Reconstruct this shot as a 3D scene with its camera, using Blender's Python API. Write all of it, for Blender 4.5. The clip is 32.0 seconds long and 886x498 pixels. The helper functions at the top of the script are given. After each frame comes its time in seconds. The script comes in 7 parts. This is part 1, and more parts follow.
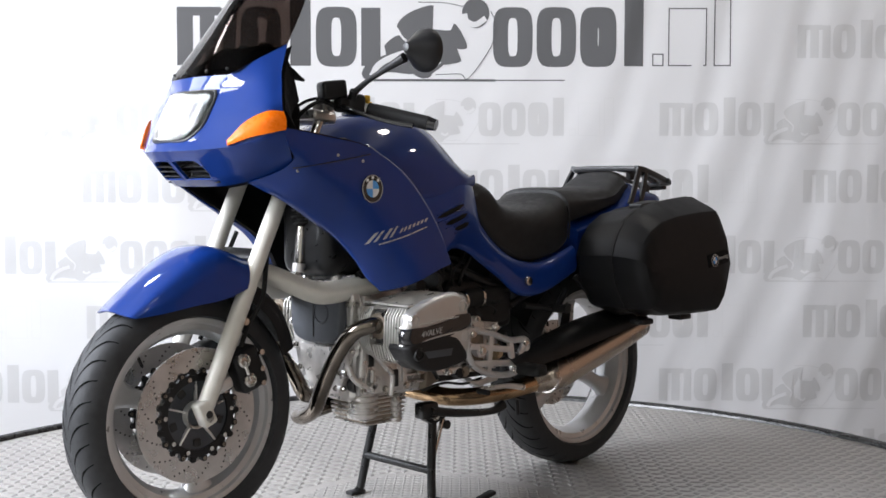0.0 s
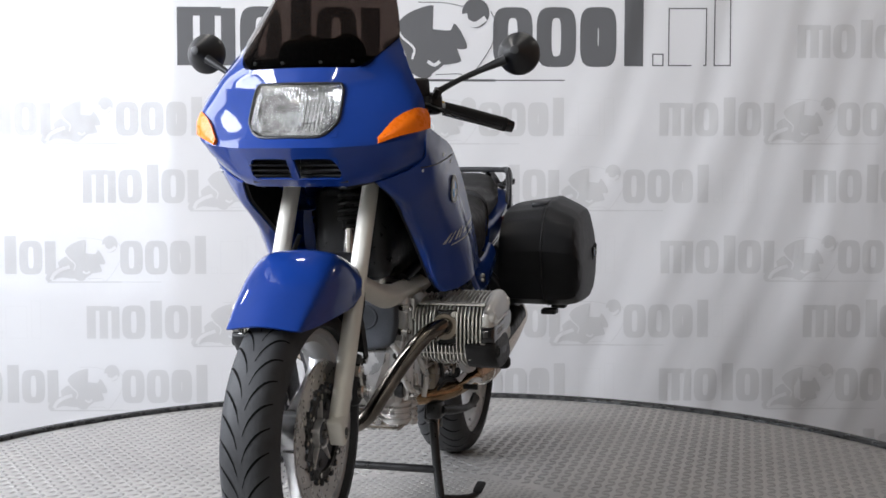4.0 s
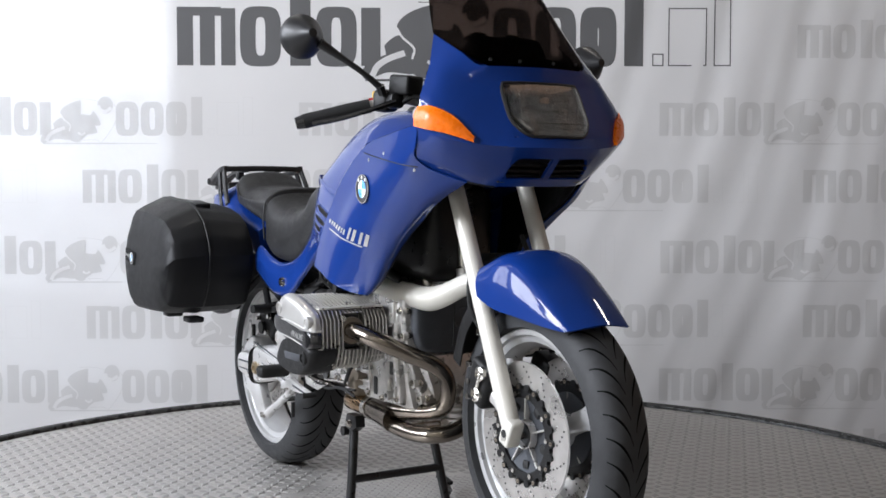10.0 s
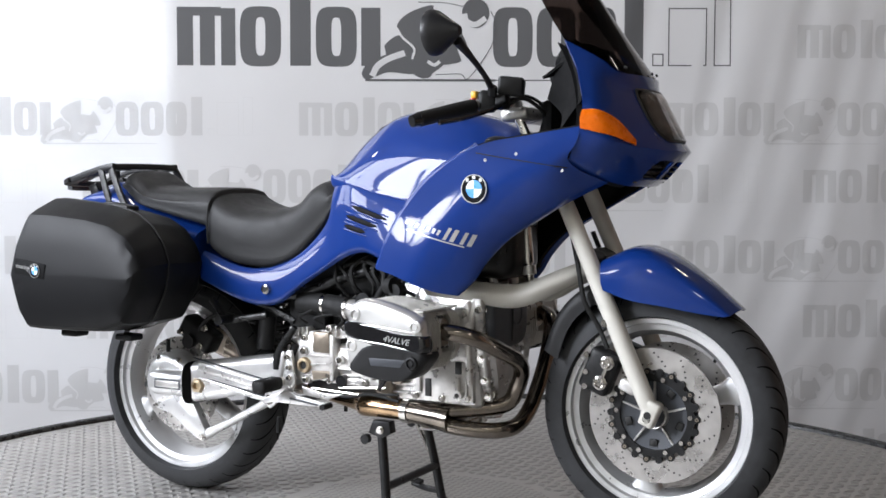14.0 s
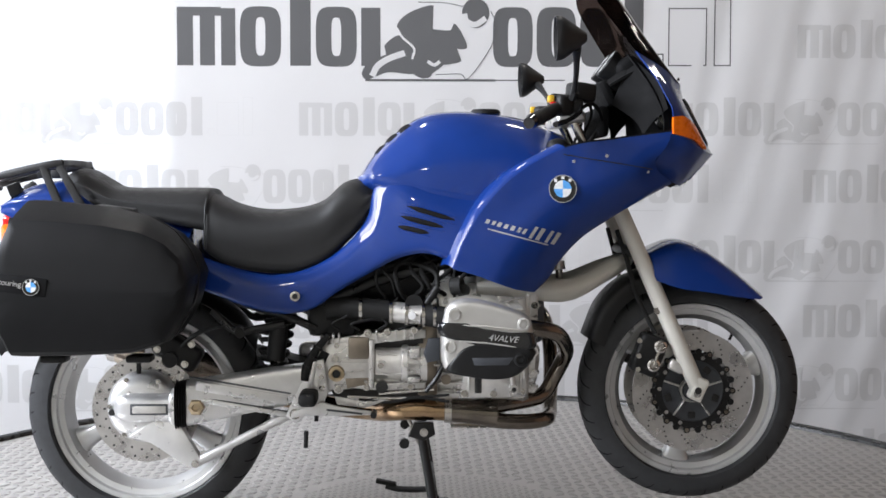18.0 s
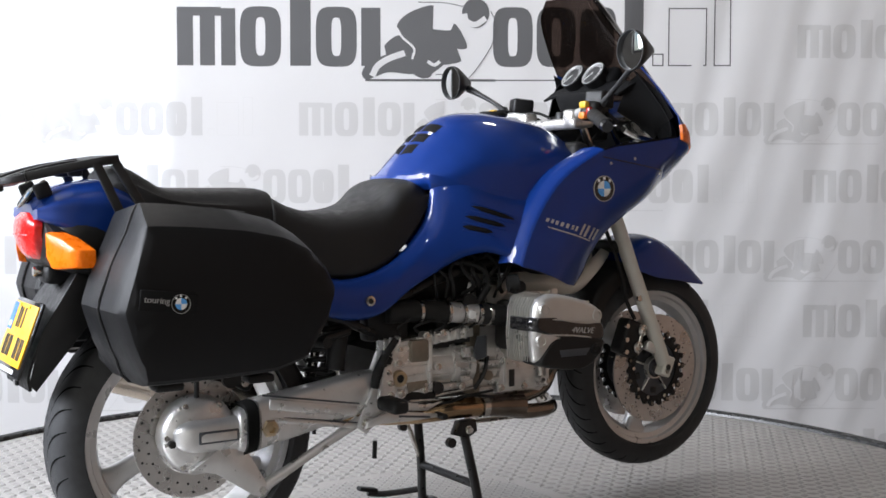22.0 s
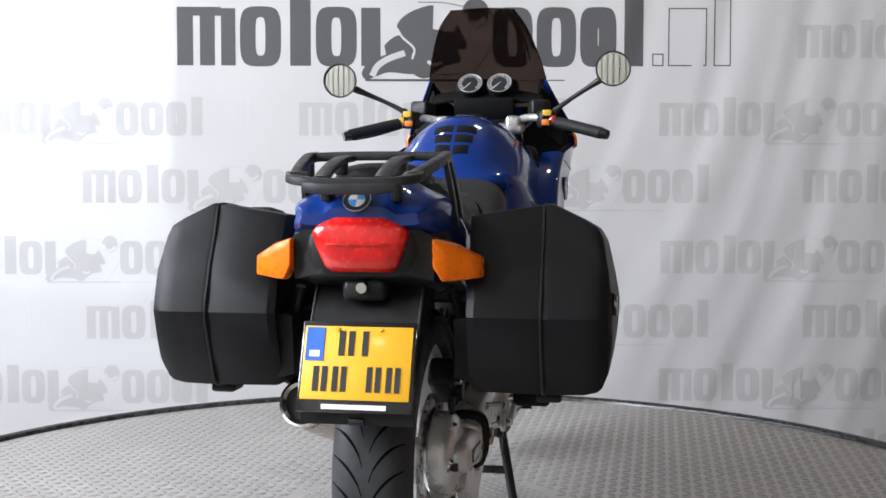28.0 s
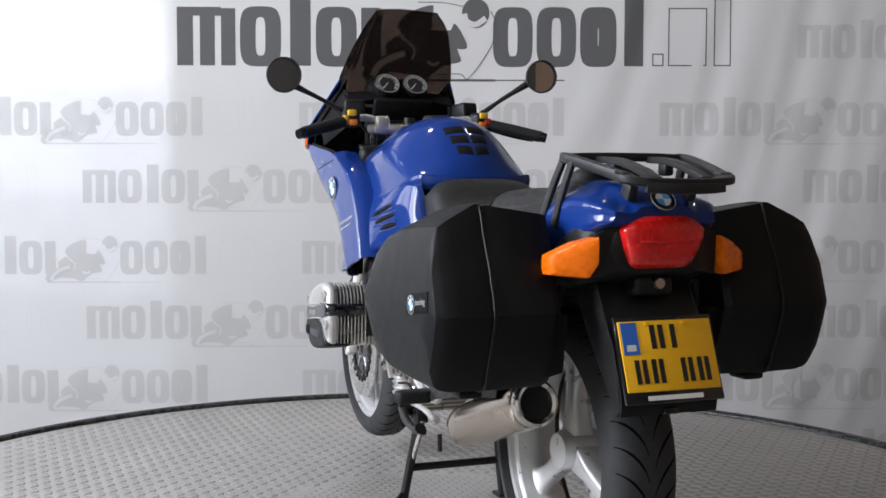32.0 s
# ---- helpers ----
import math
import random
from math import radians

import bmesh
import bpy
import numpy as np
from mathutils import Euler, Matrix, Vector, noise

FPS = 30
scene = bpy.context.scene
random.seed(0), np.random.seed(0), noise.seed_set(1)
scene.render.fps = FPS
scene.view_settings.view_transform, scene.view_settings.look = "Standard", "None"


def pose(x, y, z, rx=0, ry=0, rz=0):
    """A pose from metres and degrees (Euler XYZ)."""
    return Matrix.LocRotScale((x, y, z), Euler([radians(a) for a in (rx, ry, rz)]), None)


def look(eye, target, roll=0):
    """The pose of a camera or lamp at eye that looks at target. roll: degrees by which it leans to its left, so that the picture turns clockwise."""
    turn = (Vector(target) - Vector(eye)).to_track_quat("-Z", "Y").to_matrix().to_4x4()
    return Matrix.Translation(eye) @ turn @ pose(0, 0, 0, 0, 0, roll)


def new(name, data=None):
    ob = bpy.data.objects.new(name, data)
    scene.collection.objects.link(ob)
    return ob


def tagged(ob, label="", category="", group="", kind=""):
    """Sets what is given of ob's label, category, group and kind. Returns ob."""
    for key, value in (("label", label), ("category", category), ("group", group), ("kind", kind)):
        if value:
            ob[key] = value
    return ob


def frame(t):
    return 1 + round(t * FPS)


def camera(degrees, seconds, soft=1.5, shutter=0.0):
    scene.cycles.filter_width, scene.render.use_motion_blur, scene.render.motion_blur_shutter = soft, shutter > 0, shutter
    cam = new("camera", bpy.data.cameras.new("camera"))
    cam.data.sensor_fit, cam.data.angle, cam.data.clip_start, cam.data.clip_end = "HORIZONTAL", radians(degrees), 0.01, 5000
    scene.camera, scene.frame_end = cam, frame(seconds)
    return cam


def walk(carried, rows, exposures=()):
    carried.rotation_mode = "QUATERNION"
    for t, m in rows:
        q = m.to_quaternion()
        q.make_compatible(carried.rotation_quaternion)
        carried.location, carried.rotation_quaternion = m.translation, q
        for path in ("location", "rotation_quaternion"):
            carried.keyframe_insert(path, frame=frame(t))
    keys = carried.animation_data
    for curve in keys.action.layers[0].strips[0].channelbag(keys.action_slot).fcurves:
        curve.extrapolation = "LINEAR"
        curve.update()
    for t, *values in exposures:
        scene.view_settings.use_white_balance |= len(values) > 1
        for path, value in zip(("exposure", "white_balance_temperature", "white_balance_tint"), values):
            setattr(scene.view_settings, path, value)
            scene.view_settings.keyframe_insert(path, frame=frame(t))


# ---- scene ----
from mathutils.bvhtree import BVHTree

# camera on a tripod: it stands still while the turntable turns
cam = camera(41.76, 32.0, soft=1.6)
EYE = (0.0, -3.185, 0.895)
AIM = (EYE[0] + math.sin(radians(0.914)), EYE[1] + math.cos(radians(0.914)), EYE[2] - math.tan(radians(3.107)))
walk(cam, [(0.0, look(EYE, AIM)), (32.0, look(EYE, AIM))], exposures=[(0.0, -0.10), (2.0, -0.17), (6.0, -0.42), (9.0, -0.55), (14.0, -0.56), (18.0, -0.24), (20.0, -0.20), (24.0, -0.19), (28.0, -0.31), (30.0, -0.38), (32.0, -0.66)])

# heading of the turntable, degrees, at seconds
TURN = [(0.0, -136.69), (2.0, -121.20), (3.5, -109.53), (5.5, -94.19), (7.0, -82.71), (9.0, -67.55), (11.0, -52.29),
        (13.0, -36.87), (14.5, -25.29), (16.5, -10.47), (18.0, 0.67), (20.0, 16.11), (22.0, 31.57), (24.0, 46.87),
        (25.5, 58.49), (27.5, 74.71), (29.0, 86.25), (30.5, 98.04), (32.0, 109.97)]
BIKE_Y = -0.0958

# ---- world and lights ----
world = bpy.data.worlds.new("world")
scene.world = world
world.use_nodes = True
wn = world.node_tree.nodes
sky = wn.new("ShaderNodeTexSky")
sky.sky_type = "NISHITA"
sky.sun_disc = False
sky.sun_elevation, sky.sun_rotation = radians(35), radians(240)
wn["Background"].inputs["Strength"].default_value = 0.10
world.node_tree.links.new(sky.outputs[0], wn["Background"].inputs["Color"])


def area_lamp(name, m, sx, sy, power, color):
    d = bpy.data.lights.new(name, "AREA")
    d.shape, d.size, d.size_y, d.energy, d.color = "RECTANGLE", sx, sy, power, color
    ob = new(name, d)
    ob.matrix_world = m
    return ob


def aim(eye, target):
    return look(eye, target)


# daylight through the window openings
for zz, hh, pw in ((2.05, 1.38, 36), (1.11, 0.48, 8.5), (0.63, 0.46, 4.5), (0.16, 0.46, 1.8)):
    back = area_lamp("window_light_back", aim((-2.35, 2.452, zz), (-2.35, 0, zz)), 2.28, hh, pw, (0.93, 0.96, 1.0) if zz > 1.5 else (0.82, 0.90, 1.0))
    back.data.spread = radians(100)
for yy, pw in ((-2.9, 640), (-1.0, 345), (0.9, 140)):
    area_lamp("window_light_side", aim((-4.98, yy, 2.95), (0, yy + 0.7, 1.0)), 1.6, 2.6, pw, (0.87, 0.91, 1.0))
# round pendant lamps over the banner and the table
PENDANTS = ((-2.4, 0.9), (-0.8, 0.9), (0.8, 0.9), (2.4, 0.9), (-0.9, -3.4), (0.9, -3.4))
for (xx, yy), pw in zip(PENDANTS, (10, 10, 8, 7, 15, 15)):
    lamp = area_lamp("pendant_light", aim((xx, yy, 2.98), (xx, yy + (0.3 if yy > 0 else -0.5), 0)), 0.26, 0.26, pw, (1.0, 0.95, 0.90))
    lamp.data.shape = "DISK"

# ---- materials ----


def surf(name, color, rough=0.5, metal=0.0, vary=0.12, scale=30.0, bump=0.0, bscale=200.0, coat=0.0, rvary=0.1, spec=0.5):
    m = bpy.data.materials.new(name)
    m.use_nodes = True
    t = m.node_tree
    b = t.nodes["Principled BSDF"]
    b.inputs["Metallic"].default_value = metal
    b.inputs["Coat Weight"].default_value = coat
    b.inputs["Coat Roughness"].default_value = 0.04
    b.inputs["Specular IOR Level"].default_value = spec
    co = t.nodes.new("ShaderNodeTexCoord")
    n1 = t.nodes.new("ShaderNodeTexNoise")
    n1.inputs["Scale"].default_value = scale
    n1.inputs["Detail"].default_value = 6
    n2 = t.nodes.new("ShaderNodeTexNoise")
    n2.inputs["Scale"].default_value = scale * 0.17
    n2.inputs["Detail"].default_value = 3
    for n in (n1, n2):
        t.links.new(co.outputs["Object"], n.inputs["Vector"])
    add = t.nodes.new("ShaderNodeMath")
    add.operation = "ADD"
    t.links.new(n1.outputs["Fac"], add.inputs[0])
    t.links.new(n2.outputs["Fac"], add.inputs[1])
    ramp = t.nodes.new("ShaderNodeMapRange")
    ramp.inputs["From Min"].default_value, ramp.inputs["From Max"].default_value = 0.7, 1.3
    t.links.new(add.outputs[0], ramp.inputs["Value"])
    mix = t.nodes.new("ShaderNodeMix")
    mix.data_type = "RGBA"
    mix.inputs["A"].default_value = (*[c * (1 - vary) for c in color], 1)
    mix.inputs["B"].default_value = (*[min(1, c * (1 + vary)) for c in color], 1)
    t.links.new(ramp.outputs["Result"], mix.inputs["Factor"])
    t.links.new(mix.outputs["Result"], b.inputs["Base Color"])
    rr = t.nodes.new("ShaderNodeMapRange")
    rr.inputs["From Min"].default_value, rr.inputs["From Max"].default_value = 0.3, 0.7
    rr.inputs["To Min"].default_value, rr.inputs["To Max"].default_value = max(0.02, rough - rvary), min(1, rough + rvary)
    t.links.new(n1.outputs["Fac"], rr.inputs["Value"])
    t.links.new(rr.outputs["Result"], b.inputs["Roughness"])
    if bump:
        n3 = t.nodes.new("ShaderNodeTexNoise")
        n3.inputs["Scale"].default_value = bscale
        n3.inputs["Detail"].default_value = 4
        t.links.new(co.outputs["Object"], n3.inputs["Vector"])
        bp = t.nodes.new("ShaderNodeBump")
        bp.inputs["Strength"].default_value = bump
        bp.inputs["Distance"].default_value = 0.004 if name == "lamp_reflector" else 0.002
        t.links.new(n3.outputs["Fac"], bp.inputs["Height"])
        t.links.new(bp.outputs["Normal"], b.inputs["Normal"])
    return m


M_BLUE = surf("blue_paint", (0.0050, 0.031, 0.187), 0.4, 0.0, 0.05, 20, coat=1.0, rvary=0.05, spec=0.08)
M_BLUE.node_tree.nodes["Principled BSDF"].inputs["Coat IOR"].default_value = 1.40
M_TYRE = surf("tyre_rubber", (0.033, 0.034, 0.036), 0.6, 0, 0.25, 60, 0.25, 400, spec=0.3)
M_TYRE_SIDE = surf("tyre_groove", (0.003, 0.003, 0.003), 0.9, 0, 0.2, 60, spec=0.1)
M_RIM = surf("silver_wheel_paint", (0.60, 0.60, 0.60), 0.36, 0.6, 0.06, 30)
M_ALU = surf("cast_aluminium", (0.68, 0.665, 0.645), 0.31, 0.72, 0.30, 24, 0.40, 160)
M_CAST = surf("bright_cast_aluminium", (0.72, 0.715, 0.71), 0.33, 0.68, 0.12, 20, 0.25, 200)
# darker aluminium: stained pieces, and castings with shade put into their colour
M_ALU_DARK = surf("stained_shaded_aluminium", (0.30, 0.255, 0.205), 0.42, 0.8, 0.3, 18, 0.4, 220)
M_FORK = surf("grey_fork_paint", (0.66, 0.64, 0.58), 0.42, 0.12, 0.06, 20)
M_STEEL = surf("polished_steel", (0.62, 0.60, 0.57), 0.16, 1.0, 0.08, 40)
M_PIPE = surf("heat_browned_steel", (0.50, 0.34, 0.20), 0.2, 1.0, 0.5, 9, rvary=0.08)
M_HEADER = surf("dark_stained_exhaust_steel", (0.19, 0.165, 0.14), 0.17, 1.0, 0.55, 11, rvary=0.06)
M_FIN = surf("bright_fin_aluminium", (0.70, 0.68, 0.64), 0.34, 0.7, 0.1, 30)
# near-black colour stands in for shade behind fins and gearbox castings
M_GAP = surf("gap_shade_dark", (0.022, 0.020, 0.018), 0.7, 0.2, 0.3, 30)
M_COVER = surf("silver_cover_paint", (0.60, 0.59, 0.57), 0.38, 0.75, 0.08, 20)
M_MUFFLER = surf("brushed_muffler_steel", (0.58, 0.50, 0.42), 0.26, 1.0, 0.05, 12, rvary=0.03)
M_DISC = surf("brake_disc_steel", (0.57, 0.55, 0.53), 0.31, 0.85, 0.2, 25)
M_BLACK = surf("black_plastic", (0.010, 0.010, 0.0105), 0.45, 0, 0.25, 50, 0.2, 500, spec=0.3)
M_MATTE = surf("matte_black_plastic", (0.008, 0.008, 0.0085), 0.72, 0, 0.2, 50, 0.2, 500, spec=0.12)
M_GLOSS = surf("black_gloss", (0.012, 0.012, 0.013), 0.12, 0, 0.1, 30, coat=0.5, rvary=0.03)
M_CASE = surf("grained_case_plastic", (0.0075, 0.0077, 0.0085), 0.46, 0, 0.08, 40, 0.10, 900, rvary=0.03, spec=0.19)
M_RACK = surf("black_satin_metal", (0.018, 0.018, 0.019), 0.42, 0, 0.15, 40, 0.05, 600, spec=0.4)
M_SEAT = surf("black_seat_vinyl", (0.013, 0.013, 0.0135), 0.5, 0, 0.18, 50, 0.5, 600, spec=0.35)
M_FRAME = surf("black_frame_enamel", (0.010, 0.010, 0.0105), 0.35, 0, 0.2, 40, spec=0.35)
M_RUBBER = surf("black_rubber", (0.011, 0.011, 0.011), 0.65, 0, 0.2, 60, 0.3, 300, spec=0.3)
M_AMBER = surf("amber_lens", (0.96, 0.17, 0.003), 0.3, 0, 0.18, 70, 0.25, 120, coat=0.06, spec=0.3)
M_RED = surf("red_lens", (0.66, 0.012, 0.010), 0.22, 0, 0.2, 90, 0.1, 120, coat=0.4)
M_YELLOW = surf("yellow_switch", (0.72, 0.44, 0.03), 0.4, 0, 0.1, 60)
M_ORANGE = surf("orange_switch", (0.75, 0.20, 0.02), 0.4, 0, 0.1, 60)
M_PLATE = surf("yellow_plate", (0.90, 0.47, 0.010), 0.45, 0, 0.05, 60, coat=0.25)
M_PLATE.node_tree.nodes["Principled BSDF"].inputs["Coat Roughness"].default_value = 0.14
M_PLATE_BLUE = surf("blue_plate_strip", (0.04, 0.16, 0.62), 0.35, 0, 0.05, 60)
M_INK = surf("black_ink", (0.012, 0.012, 0.012), 0.5, 0, 0.05, 60)
M_WHITE = surf("white_enamel", (0.80, 0.80, 0.80), 0.3, 0, 0.03, 60)
M_LTBLUE = surf("light_blue_enamel", (0.10, 0.36, 0.78), 0.3, 0, 0.03, 60)
M_SILVERINK = surf("silver_ink", (0.48, 0.48, 0.47), 0.35, 0.4, 0.1, 60)
M_MIRROR = surf("mirror_glass", (0.60, 0.61, 0.60), 0.03, 1.0, 0.01, 10, rvary=0.01)
M_REFLECTOR = surf("lamp_reflector", (0.74, 0.74, 0.71), 0.16, 1.0, 0.03, 60, 0.45, 26)
M_DIAL = surf("dial_face", (0.014, 0.014, 0.015), 0.5, 0, 0.1, 60)
M_OIL = surf("oil_cooler_grey", (0.06, 0.065, 0.075), 0.5, 0.2, 0.15, 40, 0.3, 200)
M_BRASS = surf("worn_bolt_metal", (0.50, 0.40, 0.27), 0.35, 0.9, 0.2, 40)
M_TREAD = surf("tread_plate_aluminium", (0.46, 0.445, 0.425), 0.46, 0.62, 0.16, 7, 0.3, 120)
M_TREADBAR = surf("tread_bar_aluminium", (0.36, 0.35, 0.335), 0.50, 0.60, 0.12, 9)
M_RIMBLACK = surf("table_edge_rubber", (0.02, 0.02, 0.02), 0.28, 0, 0.2, 30)
M_TRIM = surf("table_edge_aluminium", (0.70, 0.70, 0.69), 0.3, 0.8, 0.08, 20)
M_FLOOR = surf("grey_concrete", (0.16, 0.15, 0.14), 0.7, 0, 0.15, 4, 0.3, 60)
M_WALL = surf("dark_wall_paint", (0.13, 0.125, 0.12), 0.75, 0, 0.05, 3, 0.2, 90)
M_WARM = surf("warm_brown_wall_paint", (0.24, 0.15, 0.10), 0.7, 0, 0.1, 3)
M_CLAD = surf("pale_wall_cladding", (0.46, 0.44, 0.38), 0.6, 0, 0.05, 3)
M_CEIL = surf("ceiling_paint", (0.16, 0.155, 0.15), 0.8, 0, 0.05, 3)
M_WFRAME = surf("dark_window_frame", (0.05, 0.05, 0.055), 0.4, 0.3, 0.1, 20)
M_PRINT = surf("dark_grey_print", (0.085, 0.085, 0.088), 0.75, 0, 0.08, 12)


def glass(name, color, rough, ior=1.45, alpha=1.0):
    m = bpy.data.materials.new(name)
    m.use_nodes = True
    b = m.node_tree.nodes["Principled BSDF"]
    b.inputs["Base Color"].default_value = (*color, 1)
    b.inputs["Transmission Weight"].default_value = alpha
    b.inputs["Roughness"].default_value = rough
    b.inputs["IOR"].default_value = ior
    return m


M_SCREEN = glass("smoked_screen", (0.060, 0.043, 0.036), 0.02, 1.12)
M_LENS = glass("clear_lens", (0.97, 0.97, 0.97), 0.02, 1.25)


def fabric(name, color):
    """Banner cloth: diffuse, and a little light comes through it."""
    m = surf(name, color, 0.85, 0, 0.03, 3, 0.15, 500)
    t = m.node_tree
    b = t.nodes["Principled BSDF"]
    out = t.nodes["Material Output"]
    tr = t.nodes.new("ShaderNodeBsdfTranslucent")
    tr.inputs["Color"].default_value = (0.85, 0.86, 0.87, 1)
    mx = t.nodes.new("ShaderNodeMixShader")
    mx.inputs[0].default_value = 0.4
    t.links.new(b.outputs[0], mx.inputs[1])
    t.links.new(tr.outputs[0], mx.inputs[2])
    t.links.new(mx.outputs[0], out.inputs["Surface"])
    return m


M_BANNER = fabric("white_banner_cloth", (0.82, 0.81, 0.81))
M_FAINT = fabric("pale_grey_print", (0.64, 0.63, 0.62))
M_FAINTER = fabric("paler_grey_print", (0.78, 0.77, 0.765))

# ---- mesh tools ----


def finish(bm, name, mat, parent=None, label="", angle=35, smooth=True):
    bmesh.ops.recalc_face_normals(bm, faces=bm.faces[:])
    me = bpy.data.meshes.new(name)
    bm.to_mesh(me)
    bm.free()
    me.materials.append(mat)
    if smooth:
        me.shade_smooth()
        me.set_sharp_from_angle(angle=radians(angle))
    ob = new(name, me)
    if parent is not None:
        ob.parent = parent
    if label:
        ob["label"] = label
    return ob


def part(name, bm, mat, parent, label="", angle=35, smooth=True):
    """One mesh object under a thing or a part."""
    return finish(bm, name, mat, parent, label, angle, smooth)


def thing(name, label, category, m=None, group="", kind=""):
    ob = new(name)
    if m is not None:
        ob.matrix_world = m
    return tagged(ob, label, category, group, kind)


def box(cx, cy, cz, sx, sy, sz, bevel=0.0, segs=2, rot=None):
    bm = bmesh.new()
    bmesh.ops.create_cube(bm, size=1)
    bmesh.ops.scale(bm, vec=(sx, sy, sz), verts=bm.verts)
    if bevel:
        bmesh.ops.bevel(bm, geom=bm.edges[:], offset=bevel, segments=segs, affect="EDGES", profile=0.5)
    if rot is not None:
        bmesh.ops.rotate(bm, matrix=Euler([radians(a) for a in rot]).to_matrix(), verts=bm.verts)
    bmesh.ops.translate(bm, vec=(cx, cy, cz), verts=bm.verts)
    return bm


def join(*bms):
    a = bms[0]
    for b in bms[1:]:
        me = bpy.data.meshes.new("tmp")
        b.to_mesh(me)
        b.free()
        a.from_mesh(me)
        bpy.data.meshes.remove(me)
    return a


def cat(p0, p1, p2, p3, t):
    return 0.5 * ((2 * p1) + (p2 - p0) * t + (2 * p0 - 5 * p1 + 4 * p2 - p3) * t * t + (3 * p1 - p0 - 3 * p2 + p3) * t ** 3)


def spline(pts, n, closed=False):
    """n points (n + 1 when open) on a smooth curve through pts."""
    p = np.array(pts, float)
    k = len(p)
    out = []
    if closed:
        for i in range(n):
            u = i / n * k
            j = int(u)
            out.append(cat(p[(j - 1) % k], p[j % k], p[(j + 1) % k], p[(j + 2) % k], u - j))
    else:
        q = np.vstack([2 * p[0] - p[1], p, 2 * p[-1] - p[-2]])
        for i in range(n + 1):
            u = i / n * (k - 1)
            j = min(int(u), k - 2)
            out.append(cat(q[j], q[j + 1], q[j + 2], q[j + 3], u - j))
    return np.array(out)


def grid_mesh(g, closed_u=False, closed_v=False, thick=0.0, cap=False):
    """A mesh on a grid of points g[v][u]; thick makes a shell, cap closes the ends of a tube."""
    bm = bmesh.new()
    g = np.array(g)
    nv, nu = g.shape[:2]
    vs = [[bm.verts.new(g[i, j]) for j in range(nu)] for i in range(nv)]
    for i in range(nv if closed_v else nv - 1):
        for j in range(nu if closed_u else nu - 1):
            q = (vs[i][j], vs[i][(j + 1) % nu], vs[(i + 1) % nv][(j + 1) % nu], vs[(i + 1) % nv][j])
            if len({id(v) for v in q}) == 4:
                bm.faces.new(q)
    if cap and closed_u:
        bm.faces.new(vs[0])
        bm.faces.new(vs[-1])
    bmesh.ops.remove_doubles(bm, verts=bm.verts[:], dist=1e-6)
    if thick:
        bmesh.ops.recalc_face_normals(bm, faces=bm.faces[:])
        bmesh.ops.solidify(bm, geom=bm.faces[:], thickness=thick)
    return bm


def net(ctrl, nu=16, nv=12, thick=0.004, closed_u=False, cap=False):
    """A smooth sheet (or closed loft) through rows of control points."""
    rows = [spline(r, nu, closed_u) for r in ctrl]
    cols = np.array(rows)
    g = np.array([spline(cols[:, j], nv) for j in range(cols.shape[1])]).transpose(1, 0, 2)
    return grid_mesh(g, closed_u=closed_u, thick=0 if closed_u else thick, cap=cap)


def flip(ctrl, s):
    """Control points with y times s."""
    return [[(p[0], p[1] * s, p[2]) for p in r] for r in ctrl]


def tube(pts, r, n=40, seg=12, closed=False, smooth=True):
    """A round bar along a smooth curve; r is a radius or one for each point."""
    p = spline(pts, n, closed) if smooth else np.array(pts, float)
    rr = np.full(len(p), r) if np.isscalar(r) else np.interp(np.linspace(0, 1, len(p)), np.linspace(0, 1, len(r)), r)
    d = np.roll(p, -1, 0) - np.roll(p, 1, 0) if closed else np.gradient(p, axis=0)
    d /= np.linalg.norm(d, axis=1)[:, None] + 1e-12
    a = np.array((0, 0, 1.0)) if abs(d[0][2]) < 0.9 else np.array((1.0, 0, 0))
    u = np.cross(d[0], a)
    u /= np.linalg.norm(u)
    rings = []
    for i in range(len(p)):
        u = u - d[i] * np.dot(u, d[i])
        u /= np.linalg.norm(u)
        v = np.cross(d[i], u)
        rings.append([p[i] + rr[i] * (math.cos(2 * math.pi * k / seg) * u + math.sin(2 * math.pi * k / seg) * v) for k in range(seg)])
    return grid_mesh(rings, closed_u=True, closed_v=closed, cap=not closed)


def strap(pts, w, t, n=40, up=(0, 0, 1)):
    """A flat bar with rounded corners along a smooth curve: w across, t thick."""
    p = spline(pts, n)
    d = np.gradient(p, axis=0)
    rings = []
    for i in range(len(p)):
        a = Vector(d[i]).normalized()
        u = Vector(up).cross(a).normalized()
        v = a.cross(u)
        rings.append([tuple(Vector(p[i]) + u * (w / 2 * math.copysign(abs(math.cos(q)) ** 0.35, math.cos(q))) + v * (t / 2 * math.copysign(abs(math.sin(q)) ** 0.35, math.sin(q)))) for q in np.linspace(0, 2 * math.pi, 16, endpoint=False)])
    return grid_mesh(rings, closed_u=True, cap=True)


def rod(a, b, r, seg=16, r2=None):
    return tube([a, b], [r, r if r2 is None else r2], 1, seg, smooth=False)


def lathe(profile, c=(0, 0, 0), axis="y", seg=48, closed=False):
    """Turn a profile of (radius, along) round an axis through c."""
    rings = []
    for k in range(seg):
        w = 2 * math.pi * k / seg
        ring = []
        for r, h in profile:
            a, b = r * math.cos(w), r * math.sin(w)
            q = {"y": (a, h, b), "x": (h, a, b), "z": (a, b, h)}[axis]
            ring.append((c[0] + q[0], c[1] + q[1], c[2] + q[2]))
        rings.append(ring)
    return grid_mesh(rings, closed_u=closed, closed_v=True)


